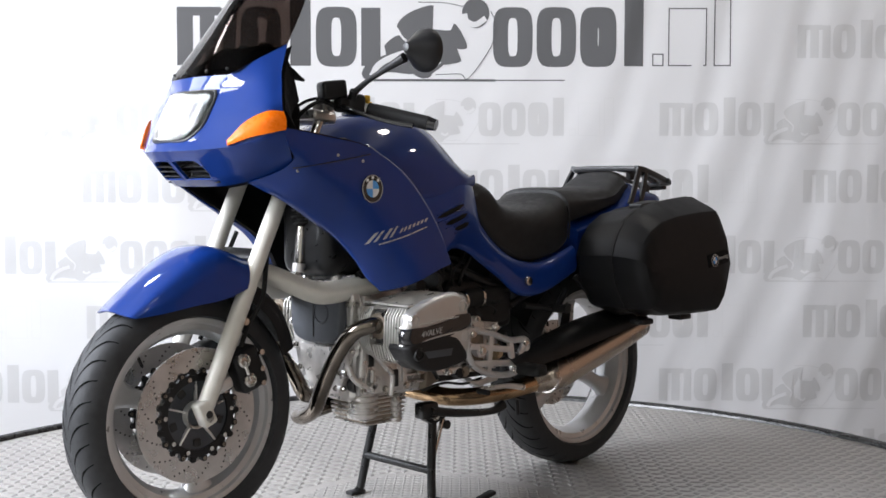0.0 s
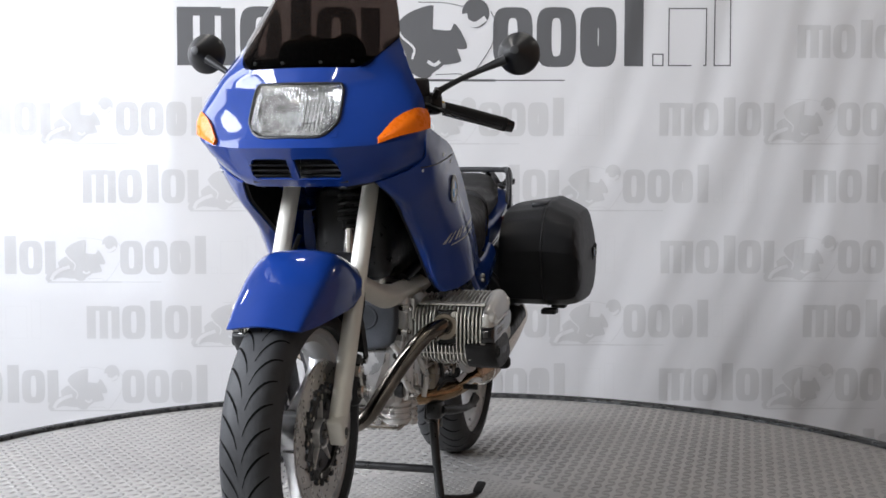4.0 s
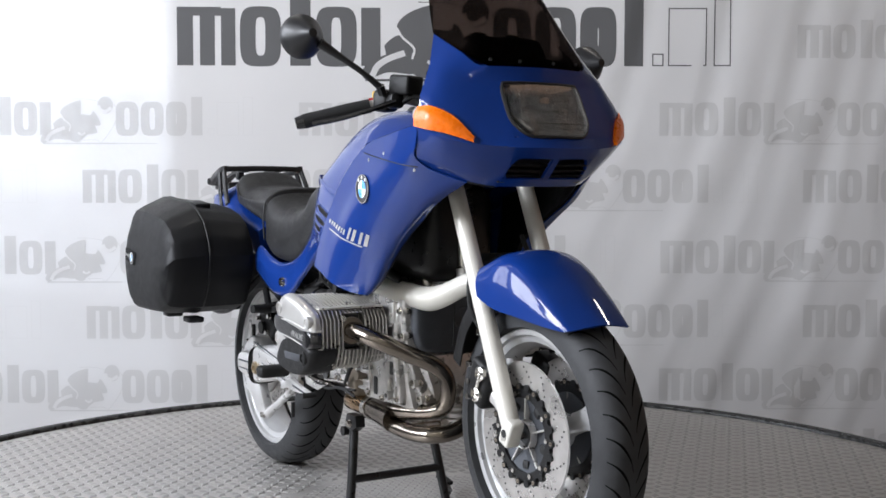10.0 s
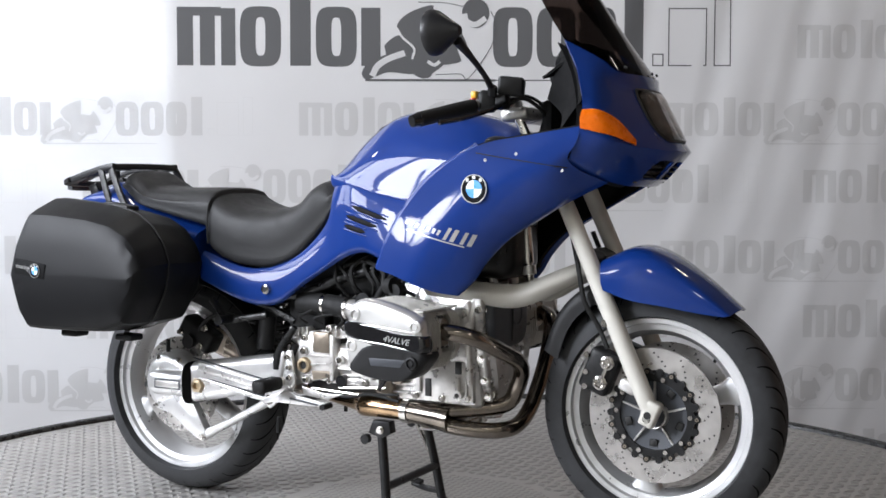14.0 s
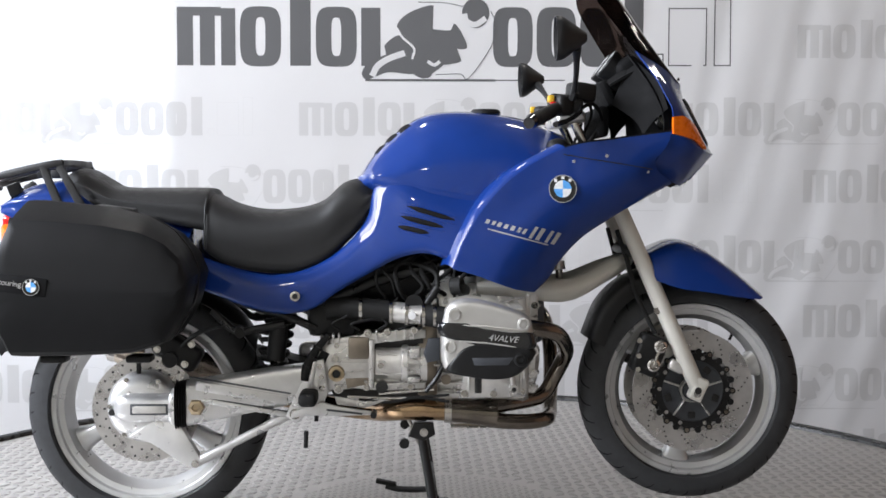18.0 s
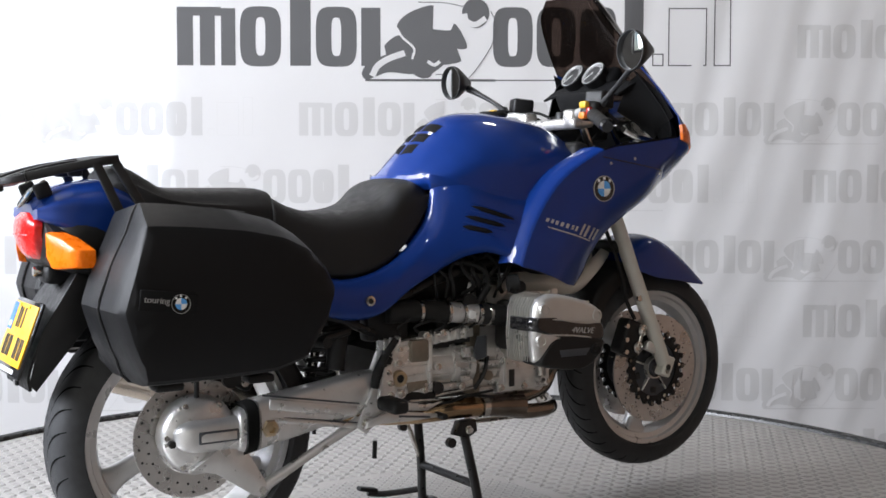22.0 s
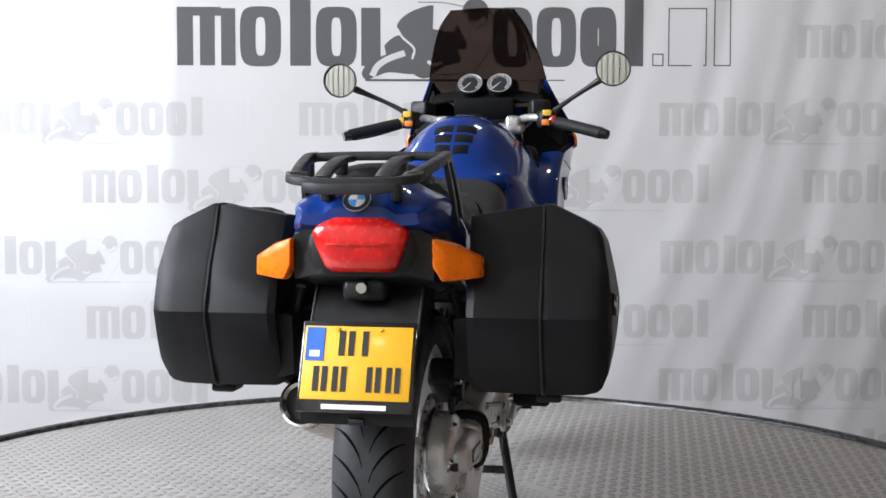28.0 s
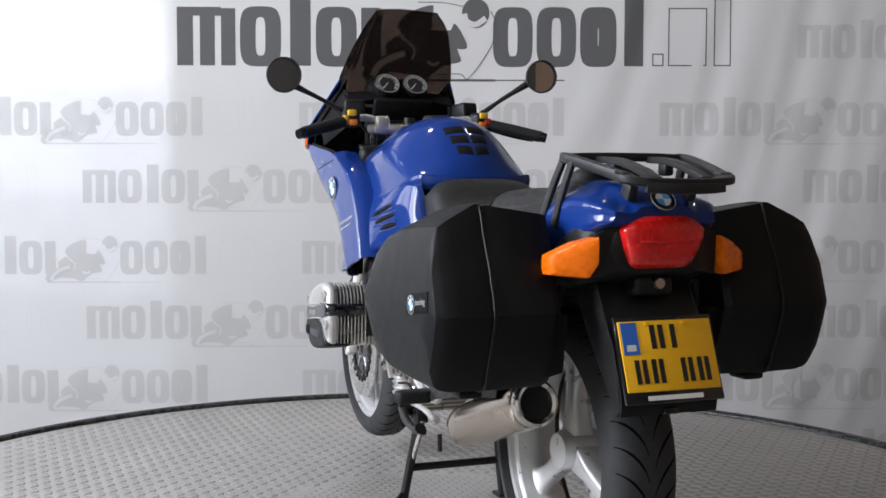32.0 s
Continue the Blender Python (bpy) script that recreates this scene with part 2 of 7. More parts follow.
def plate(outline, y0, y1, bevel=0.003, round_n=0):
    """A flat piece: an outline in x, z given a thickness from y0 to y1, with bevelled edges."""
    pts = spline([(x, 0, z) for x, z in outline], round_n, True) if round_n else [(x, 0, z) for x, z in outline]
    bm = bmesh.new()
    a = [bm.verts.new((p[0], y0, p[2])) for p in pts]
    b = [bm.verts.new((p[0], y1, p[2])) for p in pts]
    n = len(a)
    bm.faces.new(a)
    bm.faces.new(b)
    for i in range(n):
        bm.faces.new((a[i], a[(i + 1) % n], b[(i + 1) % n], b[i]))
    bmesh.ops.recalc_face_normals(bm, faces=bm.faces[:])
    if bevel:
        e = [e for e in bm.edges if abs(e.verts[0].co.y - e.verts[1].co.y) < 1e-7]
        bmesh.ops.bevel(bm, geom=e, offset=bevel, segments=2, affect="EDGES", profile=0.5)
    return bm


def surface_y(ob, x, z, s):
    """Outermost y of a part's skin at x, z on side s."""
    me = ob.data
    bv = BVHTree.FromPolygons([v.co for v in me.vertices], [tuple(p.vertices) for p in me.polygons])
    hit = bv.ray_cast(Vector((x, 2.0 * s, z)), Vector((0, -s, 0)))
    return hit[0].y * s if hit[0] is not None else 0.0


def lettering(name, body, size, mat, parent, m, shear=0.0):
    """Raised letters in the built-in font, as a mesh."""
    cu = bpy.data.curves.new(name, "FONT")
    cu.body, cu.size, cu.extrude, cu.align_x, cu.align_y, cu.shear = body, size, 0.0008, "CENTER", "CENTER", shear
    t = new(name, cu)
    me = bpy.data.meshes.new_from_object(t.evaluated_get(bpy.context.evaluated_depsgraph_get()))
    bpy.data.objects.remove(t)
    me.materials.clear()
    me.materials.append(mat)
    ob = new(name, me)
    ob.parent = parent
    ob.matrix_local = m
    return ob


def moved(bm, m):
    bmesh.ops.transform(bm, matrix=m, verts=bm.verts)
    return bm


# ---- the hall ----
def wave(x, z):
    """Hang of the banner cloth: shallow slanting folds, deeper towards one side."""
    k = 0.16 + 0.84 / (1 + math.exp(-(x - 0.75) * 3.0))
    q = x - 0.34 * z + 0.03 * math.sin(2.3 * z + 1.7 * x)
    f = 0.012 * math.sin(1.9 * x + 0.5 * z + 0.6)
    f += 0.5 * k * (0.0070 * math.sin(17.0 * q + 0.8 * math.sin(3.1 * z)) + 0.0045 * math.sin(29.0 * q + 1.3 + 1.1 * math.sin(2.0 * z + 2 * x))
              + 0.0065 * math.sin(8.3 * q + 2.2) + 0.0012 * math.sin(47.0 * q + 3.0 * z))
    return 2.385 + f


def sheet(x0, x1, z0, z1, nx, nz, off=0.0, thick=0.0):
    g = [[(x0 + (x1 - x0) * i / nx, 0, z0 + (z1 - z0) * j / nz) for i in range(nx + 1)] for j in range(nz + 1)]
    g = [[(p[0], wave(p[0], p[2]) - off, p[2]) for p in r] for r in g]
    return grid_mesh(g, thick=thick)


def hall():
    floor_z = -0.50
    b = box(0, -1.0, floor_z - 0.1, 10.6, 8.6, 0.2)
    tagged(finish(b, "floor", M_FLOOR, smooth=False), "grey concrete hall floor", "floor", kind="structure")
    tagged(finish(box(0, -1.0, 4.7, 10.6, 8.6, 0.2), "ceiling", M_CEIL, smooth=False), "plain dark hall ceiling", "ceiling", kind="structure")
    h, zc = 4.6 - floor_z, (4.6 + floor_z) / 2
    tagged(finish(box(5.15, -1.0, zc, 0.3, 8.6, h), "wall_east", M_WARM, smooth=False), "plain warm brown wall", "wall", kind="structure")
    tagged(finish(box(0, -5.17, zc, 10.0, 0.26, h), "wall_south", M_WALL, smooth=False), "plain dark grey wall", "wall", kind="structure")
    tagged(finish(join(box(-1.6, -5.02, zc, 6.7, 0.04, h), *[box(-4.9 + 0.2 * k, -4.985, zc, 0.09, 0.03, h) for k in range(33)]), "wall_cladding", M_CLAD, smooth=False), "pale ribbed metal wall cladding", "wall", kind="structure")
    # back wall with one window behind the cloth
    x0, x1, z0, z1, yb = -3.5, -1.2, -0.10, 2.75, 2.46
    bits = [box((-5.0 + x0) / 2, yb + 0.1, zc, x0 + 5.0, 0.2, h), box((x1 + 5.0) / 2, yb + 0.1, zc, 5.0 - x1, 0.2, h),
            box((x0 + x1) / 2, yb + 0.1, (floor_z + z0) / 2, x1 - x0, 0.2, z0 - floor_z), box((x0 + x1) / 2, yb + 0.1, (z1 + 4.6) / 2, x1 - x0, 0.2, 4.6 - z1)]
    tagged(finish(join(*bits), "wall_north", M_WALL, smooth=False), "dark grey wall with a window opening", "wall", kind="structure")
    # unseen post added close behind the cloth to sharpen the window light's edge
    tagged(finish(box(-1.10, 2.437, zc, 0.20, 0.042, h), "light_edge_post", M_WALL, smooth=False), "unseen flat dark post added to sharpen the edge of the window light", "wall", kind="structure")
    # side wall with three tall windows
    bits, z0, z1 = [], 1.6, 4.3
    edges = [-5.0, -5.0]
    ys = [(-3.75, -2.05), (-1.85, -0.15), (0.05, 1.75)]
    prev = -5.3
    for a, c in ys:
        if a > prev:
            bits.append(box(-5.15, (prev + a) / 2, zc, 0.3, a - prev, h))
        bits.append(box(-5.15, (a + c) / 2, (floor_z + z0) / 2, 0.3, c - a, z0 - floor_z))
        bits.append(box(-5.15, (a + c) / 2, (z1 + 4.6) / 2, 0.3, c - a, 4.6 - z1))
        prev = c
    bits.append(box(-5.15, (prev + 2.8) / 2, zc, 0.3, 2.8 - prev, h))
    tagged(finish(join(*bits), "wall_west", M_WALL, smooth=False), "dark grey wall with tall window openings", "wall", kind="structure")
    for k, (a, c) in enumerate(ys):
        w = thing("window_%d" % (k + 1), "tall shop window with a dark metal frame", "window", pose(-5.15, (a + c) / 2, 2.95), kind="structure")
        wd, ht = c - a, 2.7
        for yy in (-wd / 2 + 0.03, 0.0, wd / 2 - 0.03):
            part("window_frame", box(0, yy, 0, 0.08, 0.06, ht, 0.005), M_WFRAME, w)
        for zz in (-ht / 2 + 0.03, 0.35, ht / 2 - 0.03):
            part("window_frame", box(0, 0, zz, 0.07, wd - 0.12, 0.06, 0.005), M_WFRAME, w)
    # pendant lamp shades
    for xx, yy in PENDANTS:
        lum = thing("pendant_lamp", "round black metal pendant lamp", "lamp", pose(xx, yy, 3.0), "pendant lamps")
        part("shade", lathe([(0.03, 0.16), (0.06, 0.15), (0.15, 0.03), (0.165, -0.01), (0.158, -0.01), (0.14, 0.03), (0.05, 0.14)], (0, 0, 0), "z", 32), M_GLOSS, lum)
        part("cord", rod((0, 0, 0.15), (0, 0, 1.60), 0.006, 8), M_RUBBER, lum)


def banner():
    bn = thing("banner", "white printed cloth banner hanging in soft folds behind the turntable", "banner")
    cloth = part("cloth", sheet(-4.6, 4.6, -0.495, 2.55, 460, 50, 0.0, 0.002), M_BANNER, bn)
    S = 5.535 / 2055.0

    def lay(bm, ring_a, ring_b, closed=True):
        """A strip of faces between two rows of points, laid on the cloth."""
        a = [bm.verts.new((x, wave(x, z) - 0.0028, z)) for x, z in ring_a]
        b = [bm.verts.new((x, wave(x, z) - 0.0028, z)) for x, z in ring_b]
        n = len(a)
        for i in range(n if closed else n - 1):
            bm.faces.new((a[i], a[(i + 1) % n], b[(i + 1) % n], b[i]))

    def oval(cx, cz, w, h, p, n=56):
        """A rounded block's outline: p small gives square shoulders."""
        return [(cx + w / 2 * math.copysign(abs(math.cos(q)) ** p, math.cos(q)), cz + h / 2 * math.copysign(abs(math.sin(q)) ** p, math.sin(q))) for q in np.linspace(0, 2 * math.pi, n, endpoint=False)]

    def ring(x, z, w, h, mat):
        """A plain oval block with a narrow slot."""
        bm = bmesh.new()
        loops = [oval(x + w / 2, z + h / 2, w, h * 1.03, 0.52), oval(x + w / 2, z + h / 2, w * 0.62, h * 0.86, 0.5), oval(x + w / 2, z + h / 2, w * 0.24, h * 0.66, 0.55)]
        for a, b in zip(loops, loops[1:]):
            lay(bm, a, b)
        part("printed_ring", bm, mat, bn, smooth=False)

    def bars(rects, mat, name="printed_bar"):
        """Plain upright bars that belong together."""
        bm = bmesh.new()
        for x0, z0, x1, z1 in rects:
            n = max(1, int((z1 - z0) / 0.05))
            for k in range(n):
                za, zb = z0 + (z1 - z0) * k / n, z0 + (z1 - z0) * (k + 1) / n
                m = max(1, int((x1 - x0) / 0.025))
                xs = [x0 + (x1 - x0) * i / m for i in range(m + 1)]
                lay(bm, [(q, za) for q in xs], [(q, zb) for q in xs], False)
        bmesh.ops.remove_doubles(bm, verts=bm.verts[:], dist=1e-5)
        part(name, bm, mat, bn, smooth=False)

    def outline(x, z, w, h, t, mat):
        bm = bmesh.new()
        q = [(0, 0), (0.5, 0), (1, 0), (1, 0.5), (1, 1), (0.5, 1), (0, 1), (0, 0.5)]
        lay(bm, [(x + w * a, z + h * b) for a, b in q], [(x + t + (w - 2 * t) * a, z + t + (h - 2 * t) * b) for a, b in q])
        part("printed_outline", bm, mat, bn, smooth=False)

    def blob(pts, name, mat, n=60):
        """A flat shape on the cloth, from its outline."""
        p = spline([(a, 0, b) for a, b in pts], n, True)
        bm = bmesh.new()
        f = bm.faces.new([bm.verts.new((q[0], 0, q[2])) for q in p])
        bmesh.ops.triangulate(bm, faces=[f])
        for v in bm.verts:
            v.co.y = wave(v.co.x, v.co.z) - 0.0036
        part(name, bm, mat, bn, smooth=False)

    def bend(x, z, u, pts, w, mat):
        """A bare curved gap in the printed shape."""
        p = spline([(x + a * u, 0, z + b * u) for a, b in pts], 20)
        d = np.gradient(p, axis=0)
        bm = bmesh.new()
        prev = None
        for q, e in zip(p, d):
            L = math.hypot(e[0], e[2])
            nx, nz = -e[2] / L * w * u / 2, e[0] / L * w * u / 2
            pair = [bm.verts.new((q[0] + k * nx, wave(q[0] + k * nx, q[2] + k * nz) - 0.0046, q[2] + k * nz)) for k in (1, -1)]
            if prev:
                bm.faces.new((prev[0], prev[1], pair[1], pair[0]))
            prev = pair
        part("printed_gap", bm, mat, bn, smooth=False)

    def mark(x, z, k, mat, line_mat):
        """One printed mark: plain bars and rings, a sweeping shape, a dot, outlined bars, a thin line. k: metres across."""
        u = k / 975.0
        h = 102 * u
        bars([(x, z, x + 28 * u, z + h), (x + 28 * u, z + h * 0.85, x + 40 * u, z + h), (x + 40 * u, z, x + 66 * u, z + h), (x + 66 * u, z + h * 0.85, x + 77 * u, z + h), (x + 77 * u, z, x + 102 * u, z + h * 0.98)], mat)
        for a, w in ((110, 72), (243, 72), (556, 70), (633, 70)):
            ring(x + a * u, z, w * u, h, mat)
        for a, w, hh in ((198, 36, 1.16), (323, 34, 1.0), (788, 34, 1.16)):
            bars([(x + a * u, z, x + (a + w) * u, z + h * hh)], mat)
        bm = bmesh.new()
        lay(bm, oval(x + 742 * u, z + h / 2, 64 * u, h * 1.03, 0.5), oval(x + 742 * u, z + h / 2, 2 * u, h * 0.3, 0.5))
        part("printed_bar", bm, mat, bn, smooth=False)
        blob([(x + a * u, z + b * u) for a, b in ((451, 106), (438, 84), (444, 66), (482, 63), (487, 75), (500, 59), (509, 31), (474, 31), (500, 9), (452, -2), (446, -18), (428, -21), (409, -6), (420, 21), (414, 36), (395, 53), (386, 70), (398, 87), (424, 101))], "printed_sweep", mat, 90)
        blob([(x + a * u, z + b * u) for a, b in ((389, 54), (364, 36), (369, 22), (337, 8), (324, -12), (331, -24), (348, -19), (372, -11), (413, -14), (424, -2), (386, -1), (402, 21), (418, 24), (411, 39))], "printed_sweep", mat, 70)
        pale = M_BANNER
        bend(x, z, u, ((342, -18), (352, 0), (372, 13), (400, 23)), 11, pale)
        bend(x, z, u, ((386, 66), (396, 50), (416, 31), (413, 12)), 4, pale)
        bend(x, z, u, ((440, 8), (452, 2), (462, 8)), 6, pale)
        blob([(x + (525 + 24 * math.cos(q)) * u, z + (93 + 26 * math.sin(q)) * u) for q in np.linspace(0, 2 * math.pi, 12, endpoint=False)], "printed_dot", mat, 36)
        bend(x, z, u, ((505, 92), (509, 79), (525, 73), (543, 84)), 10, pale)
        for path in (((552, 96), (560, 75), (553, 35), (513, -21), (498, -14), (455, -15)), ((424, 112), (470, 111), (504, 104))):
            bend(x, z, u, path, 1.3, mat)
        t = 2.0 * u
        outline(x + 838 * u, z, 20 * u, 22 * u, t, line_mat)
        outline(x + 866 * u, z, 68 * u, h, t, line_mat)
        outline(x + 947 * u, z, 30 * u, h * 1.16, t, line_mat)
        bars([(x + 330 * u, z - 27 * u, x + 560 * u, z - 23 * u), (x + 560 * u, z - 26 * u, x + 683 * u, z - 24 * u)], mat, "printed_line")

    mark(-1.170, 1.466, 975 * S, M_PRINT, M_PRINT)
    # pale repeats in staggered rows
    rowz = [1.505, 1.135, 0.815, 0.475, 0.165, -0.145, -0.465]
    for r, zz in enumerate(rowz):
        x = -4.35 + (0.70 if r % 2 == 0 else 0.0)
        start = {0: 1.78, 1: -0.597, 2: -1.625, 3: -0.586, 4: -1.617, 5: -0.586, 6: -1.617}[r]
        for k in (-1, 0, 1, 2):
            xx = start + k * 1.722
            if -3.6 < xx < 2.6 and not (r == 0 and -2.6 < xx < 1.5):
                mark(xx, zz, 1.50, M_FAINT, M_FAINTER)
    rail = part("hanging_rail", tube([(-4.6, 2.36, 2.56), (4.6, 2.36, 2.56)], 0.02, 1, 12, smooth=False), M_TRIM, bn)


def turntable():
    tt = thing("turntable", "round display turntable with aluminium tread plate and black rubber edge", "turntable", pose(0, 0, 0))
    R = 1.75
    part("deck", lathe([(0.0, -0.003), (R - 0.02, -0.003), (R - 0.02, -0.03), (0.0, -0.03)], axis="z", seg=128), M_TREAD, tt)
    part("edge_band", lathe([(R - 0.02, 0.004), (R - 0.016, 0.010), (R - 0.006, 0.015), (R + 0.006, 0.014), (R + 0.012, 0.006), (R + 0.012, -0.14), (R - 0.02, -0.14)], axis="z", seg=160, closed=True), M_RIMBLACK, tt, "black rubber edge band")
    part("pedestal", lathe([(0.0, -0.03), (1.62, -0.03), (1.62, -0.498), (0.0, -0.498)], axis="z", seg=64), M_RIMBLACK, tt)
    part("centre_plate", lathe([(0.0, 0.0005), (0.39, 0.0005), (0.39, -0.0028), (0.0, -0.0028)], axis="z", seg=96), M_TREAD, tt, "finer tread plate at the centre")

    def bars(name, pitch, length, width, r0, r1, high):
        verts, faces = [], []
        n = int(r1 / pitch) + 1
        for i in range(-n, n + 1):
            for j in range(-n, n + 1):
                x, y = i * pitch, j * pitch
                rr = math.hypot(x, y)
                if rr < r0 + length * 0.6 or rr > r1 - length * 0.6:
                    continue
                a = math.radians(45 if (i + j) % 2 else -45)
                c, s = math.cos(a), math.sin(a)
                k = len(verts)
                z0 = 0.0006 if r0 == 0 else -0.003
                for u, v, h in ((-1, 0, 0), (0, -1, 0), (1, 0, 0), (0, 1, 0), (-0.62, 0, 1), (0, -0.45, 1), (0.62, 0, 1), (0, 0.45, 1)):
                    px, py = u * length / 2, v * width / 2
                    verts.append((x + c * px - s * py, y + s * px + c * py, z0 + h * high))
                for f in ((0, 1, 5, 4), (1, 2, 6, 5), (2, 3, 7, 6), (3, 0, 4, 7), (4, 5, 6, 7)):
                    faces.append(tuple(k + q for q in f))
        me = bpy.data.meshes.new(name)
        me.from_pydata(verts, [], faces)
        me.materials.append(M_TREADBAR)
        ob = new(name, me)
        ob.parent = tt
        ob["kind"] = "stuff"

    bars("tread_pattern", 0.036, 0.042, 0.025, 0.39, R - 0.02, 0.0026)
    bars("fine_tread_pattern", 0.020, 0.022, 0.010, 0.0, 0.39, 0.0014)
    return tt


hall()
banner()
TABLE = turntable()

# ---- the motorcycle: x forward, y to its left, z up ----
FA, RA = (0.706, 0.0, 0.355), (-0.728, 0.0, 0.315)
BIKE = thing("motorcycle", "blue sport touring motorcycle with black side cases on its centre stand", "motorcycle", pose(0, 0, 0))


def holes(c, y, radii, n, r, name, mat, parent, twist=0.0):
    bms = []
    for k, R in enumerate(radii):
        for i in range(n):
            w = 2 * math.pi * i / n + k * twist
            q = (c[0] + R * math.cos(w), y, c[2] + R * math.sin(w))
            bms.append(rod((q[0], y - 0.0032, q[2]), (q[0], y + 0.0032, q[2]), r, 8))
    ob = part(name, join(*bms), mat, parent)
    ob["kind"] = "stuff"
    return ob


def wheel(c, R, half, rim_r, rim_half, name, nspoke, spin, phase):
    w = part(name, lathe([(rim_r - 0.006, -rim_half), (rim_r, -rim_half + 0.004), (rim_r - 0.012, -rim_half + 0.014), (rim_r - 0.030, -rim_half * 0.55), (rim_r - 0.034, 0),
                          (rim_r - 0.030, rim_half * 0.55), (rim_r - 0.012, rim_half - 0.014), (rim_r, rim_half - 0.004), (rim_r - 0.006, rim_half), (rim_r - 0.017, rim_half - 0.002), (rim_r - 0.020, rim_half - 0.012), (rim_r - 0.034, rim_half - 0.016), (rim_r - 0.037, rim_half - 0.024),
                          (rim_r - 0.048, 0.006), (rim_r - 0.048, -0.006), (rim_r - 0.037, -rim_half + 0.024), (rim_r - 0.034, -rim_half + 0.016), (rim_r - 0.020, -rim_half + 0.012), (rim_r - 0.017, -rim_half + 0.002)], c, "y", 72, True), M_RIM, BIKE, "silver cast alloy wheel")
    prof = []
    for k in range(21):
        a = -1 + 2 * k / 20
        y = half * math.sin(a * math.pi / 2 * 0.96)
        r = R - (R - rim_r) * (1 - math.cos(abs(a) ** 1.25 * math.pi / 2)) ** 1.15
        prof.append((r, y))
    prof += [(rim_r - 0.004, half * 0.80), (rim_r - 0.004, -half * 0.80)]
    part("tyre", lathe(prof, c, "y", 96, True), M_TYRE, w, "black road tyre with curved tread grooves")
    # tread grooves lie on the tyre as thin dark slots
    ys = np.array([p[1] for p in prof[:21]])
    rs = np.array([p[0] for p in prof[:21]])
    bm = bmesh.new()
    n = 36
    for side in (1, -1):
        for i in range(n):
            w0 = 2 * math.pi * (i + (0.5 if side < 0 else 0)) / n
            prev = None
            for k in range(9):
                u = k / 8
                y = side * half * (0.08 + 0.78 * u)
                ang = w0 + spin * (0.30 * u ** 0.7 - 0.06 * u * u)
                wd = 0.0086 * (0.35 + 0.65 * math.sin(math.pi * min(1, u + 0.12))) / R
                r = np.interp(y, ys, rs) + 0.0007
                a = bm.verts.new((c[0] + r * math.cos(ang - wd / 2), c[1] + y, c[2] + r * math.sin(ang - wd / 2)))
                b = bm.verts.new((c[0] + r * math.cos(ang + wd / 2), c[1] + y, c[2] + r * math.sin(ang + wd / 2)))
                if prev:
                    bm.faces.new((prev[0], prev[1], b, a))
                prev = (a, b)
    g = part("groove_pattern", bm, M_TYRE_SIDE, w)
    g["kind"] = "stuff"
    # spokes
    for k in range(nspoke):
        a = 2 * math.pi * k / nspoke + phase
        d = np.array((math.cos(a), 0, math.sin(a)))
        e = np.array((-math.sin(a), 0, math.cos(a)))
        rings = []
        for u, hw, hy in ((0.035, 0.036, 0.030), (0.08, 0.025, 0.026), (0.13, 0.022, 0.022), (rim_r - 0.065, 0.028, 0.021), (rim_r - 0.036, 0.046, 0.024)):
            o = np.array(c) + d * u
            rings.append([tuple(o + e * (hw * math.copysign(abs(math.cos(q)) ** 0.6, math.cos(q))) + np.array((0, hy * math.copysign(abs(math.sin(q)) ** 0.6, math.sin(q)), 0))) for q in np.linspace(0, 2 * math.pi, 16, endpoint=False)])
        rows_ = [np.array(r) for r in rings]
        cols = np.array(rows_)
        gg = np.array([spline(cols[:, j], 10) for j in range(16)]).transpose(1, 0, 2)
        part("spoke", grid_mesh(gg, closed_u=True, cap=True), M_RIM, w)
    part("hub", lathe([(0.0, -0.05), (0.038, -0.05), (0.045, -0.035), (0.045, 0.035), (0.038, 0.05), (0.0, 0.05)], c, "y", 32), M_RIM, w)
    part("valve", rod((c[0] + 0.13, 0.02, c[2] + (rim_r - 0.05) * 0.8), (c[0] + 0.12, 0.022, c[2] + (rim_r - 0.08) * 0.8), 0.004, 8), M_BLACK, w)
    return w


FW = wheel(FA, 0.295, 0.062, 0.234, 0.047, "front_wheel", 3, 1, 0.35)
RW = wheel(RA, 0.315, 0.080, 0.252, 0.062, "rear_wheel", 3, -1, 1.52)


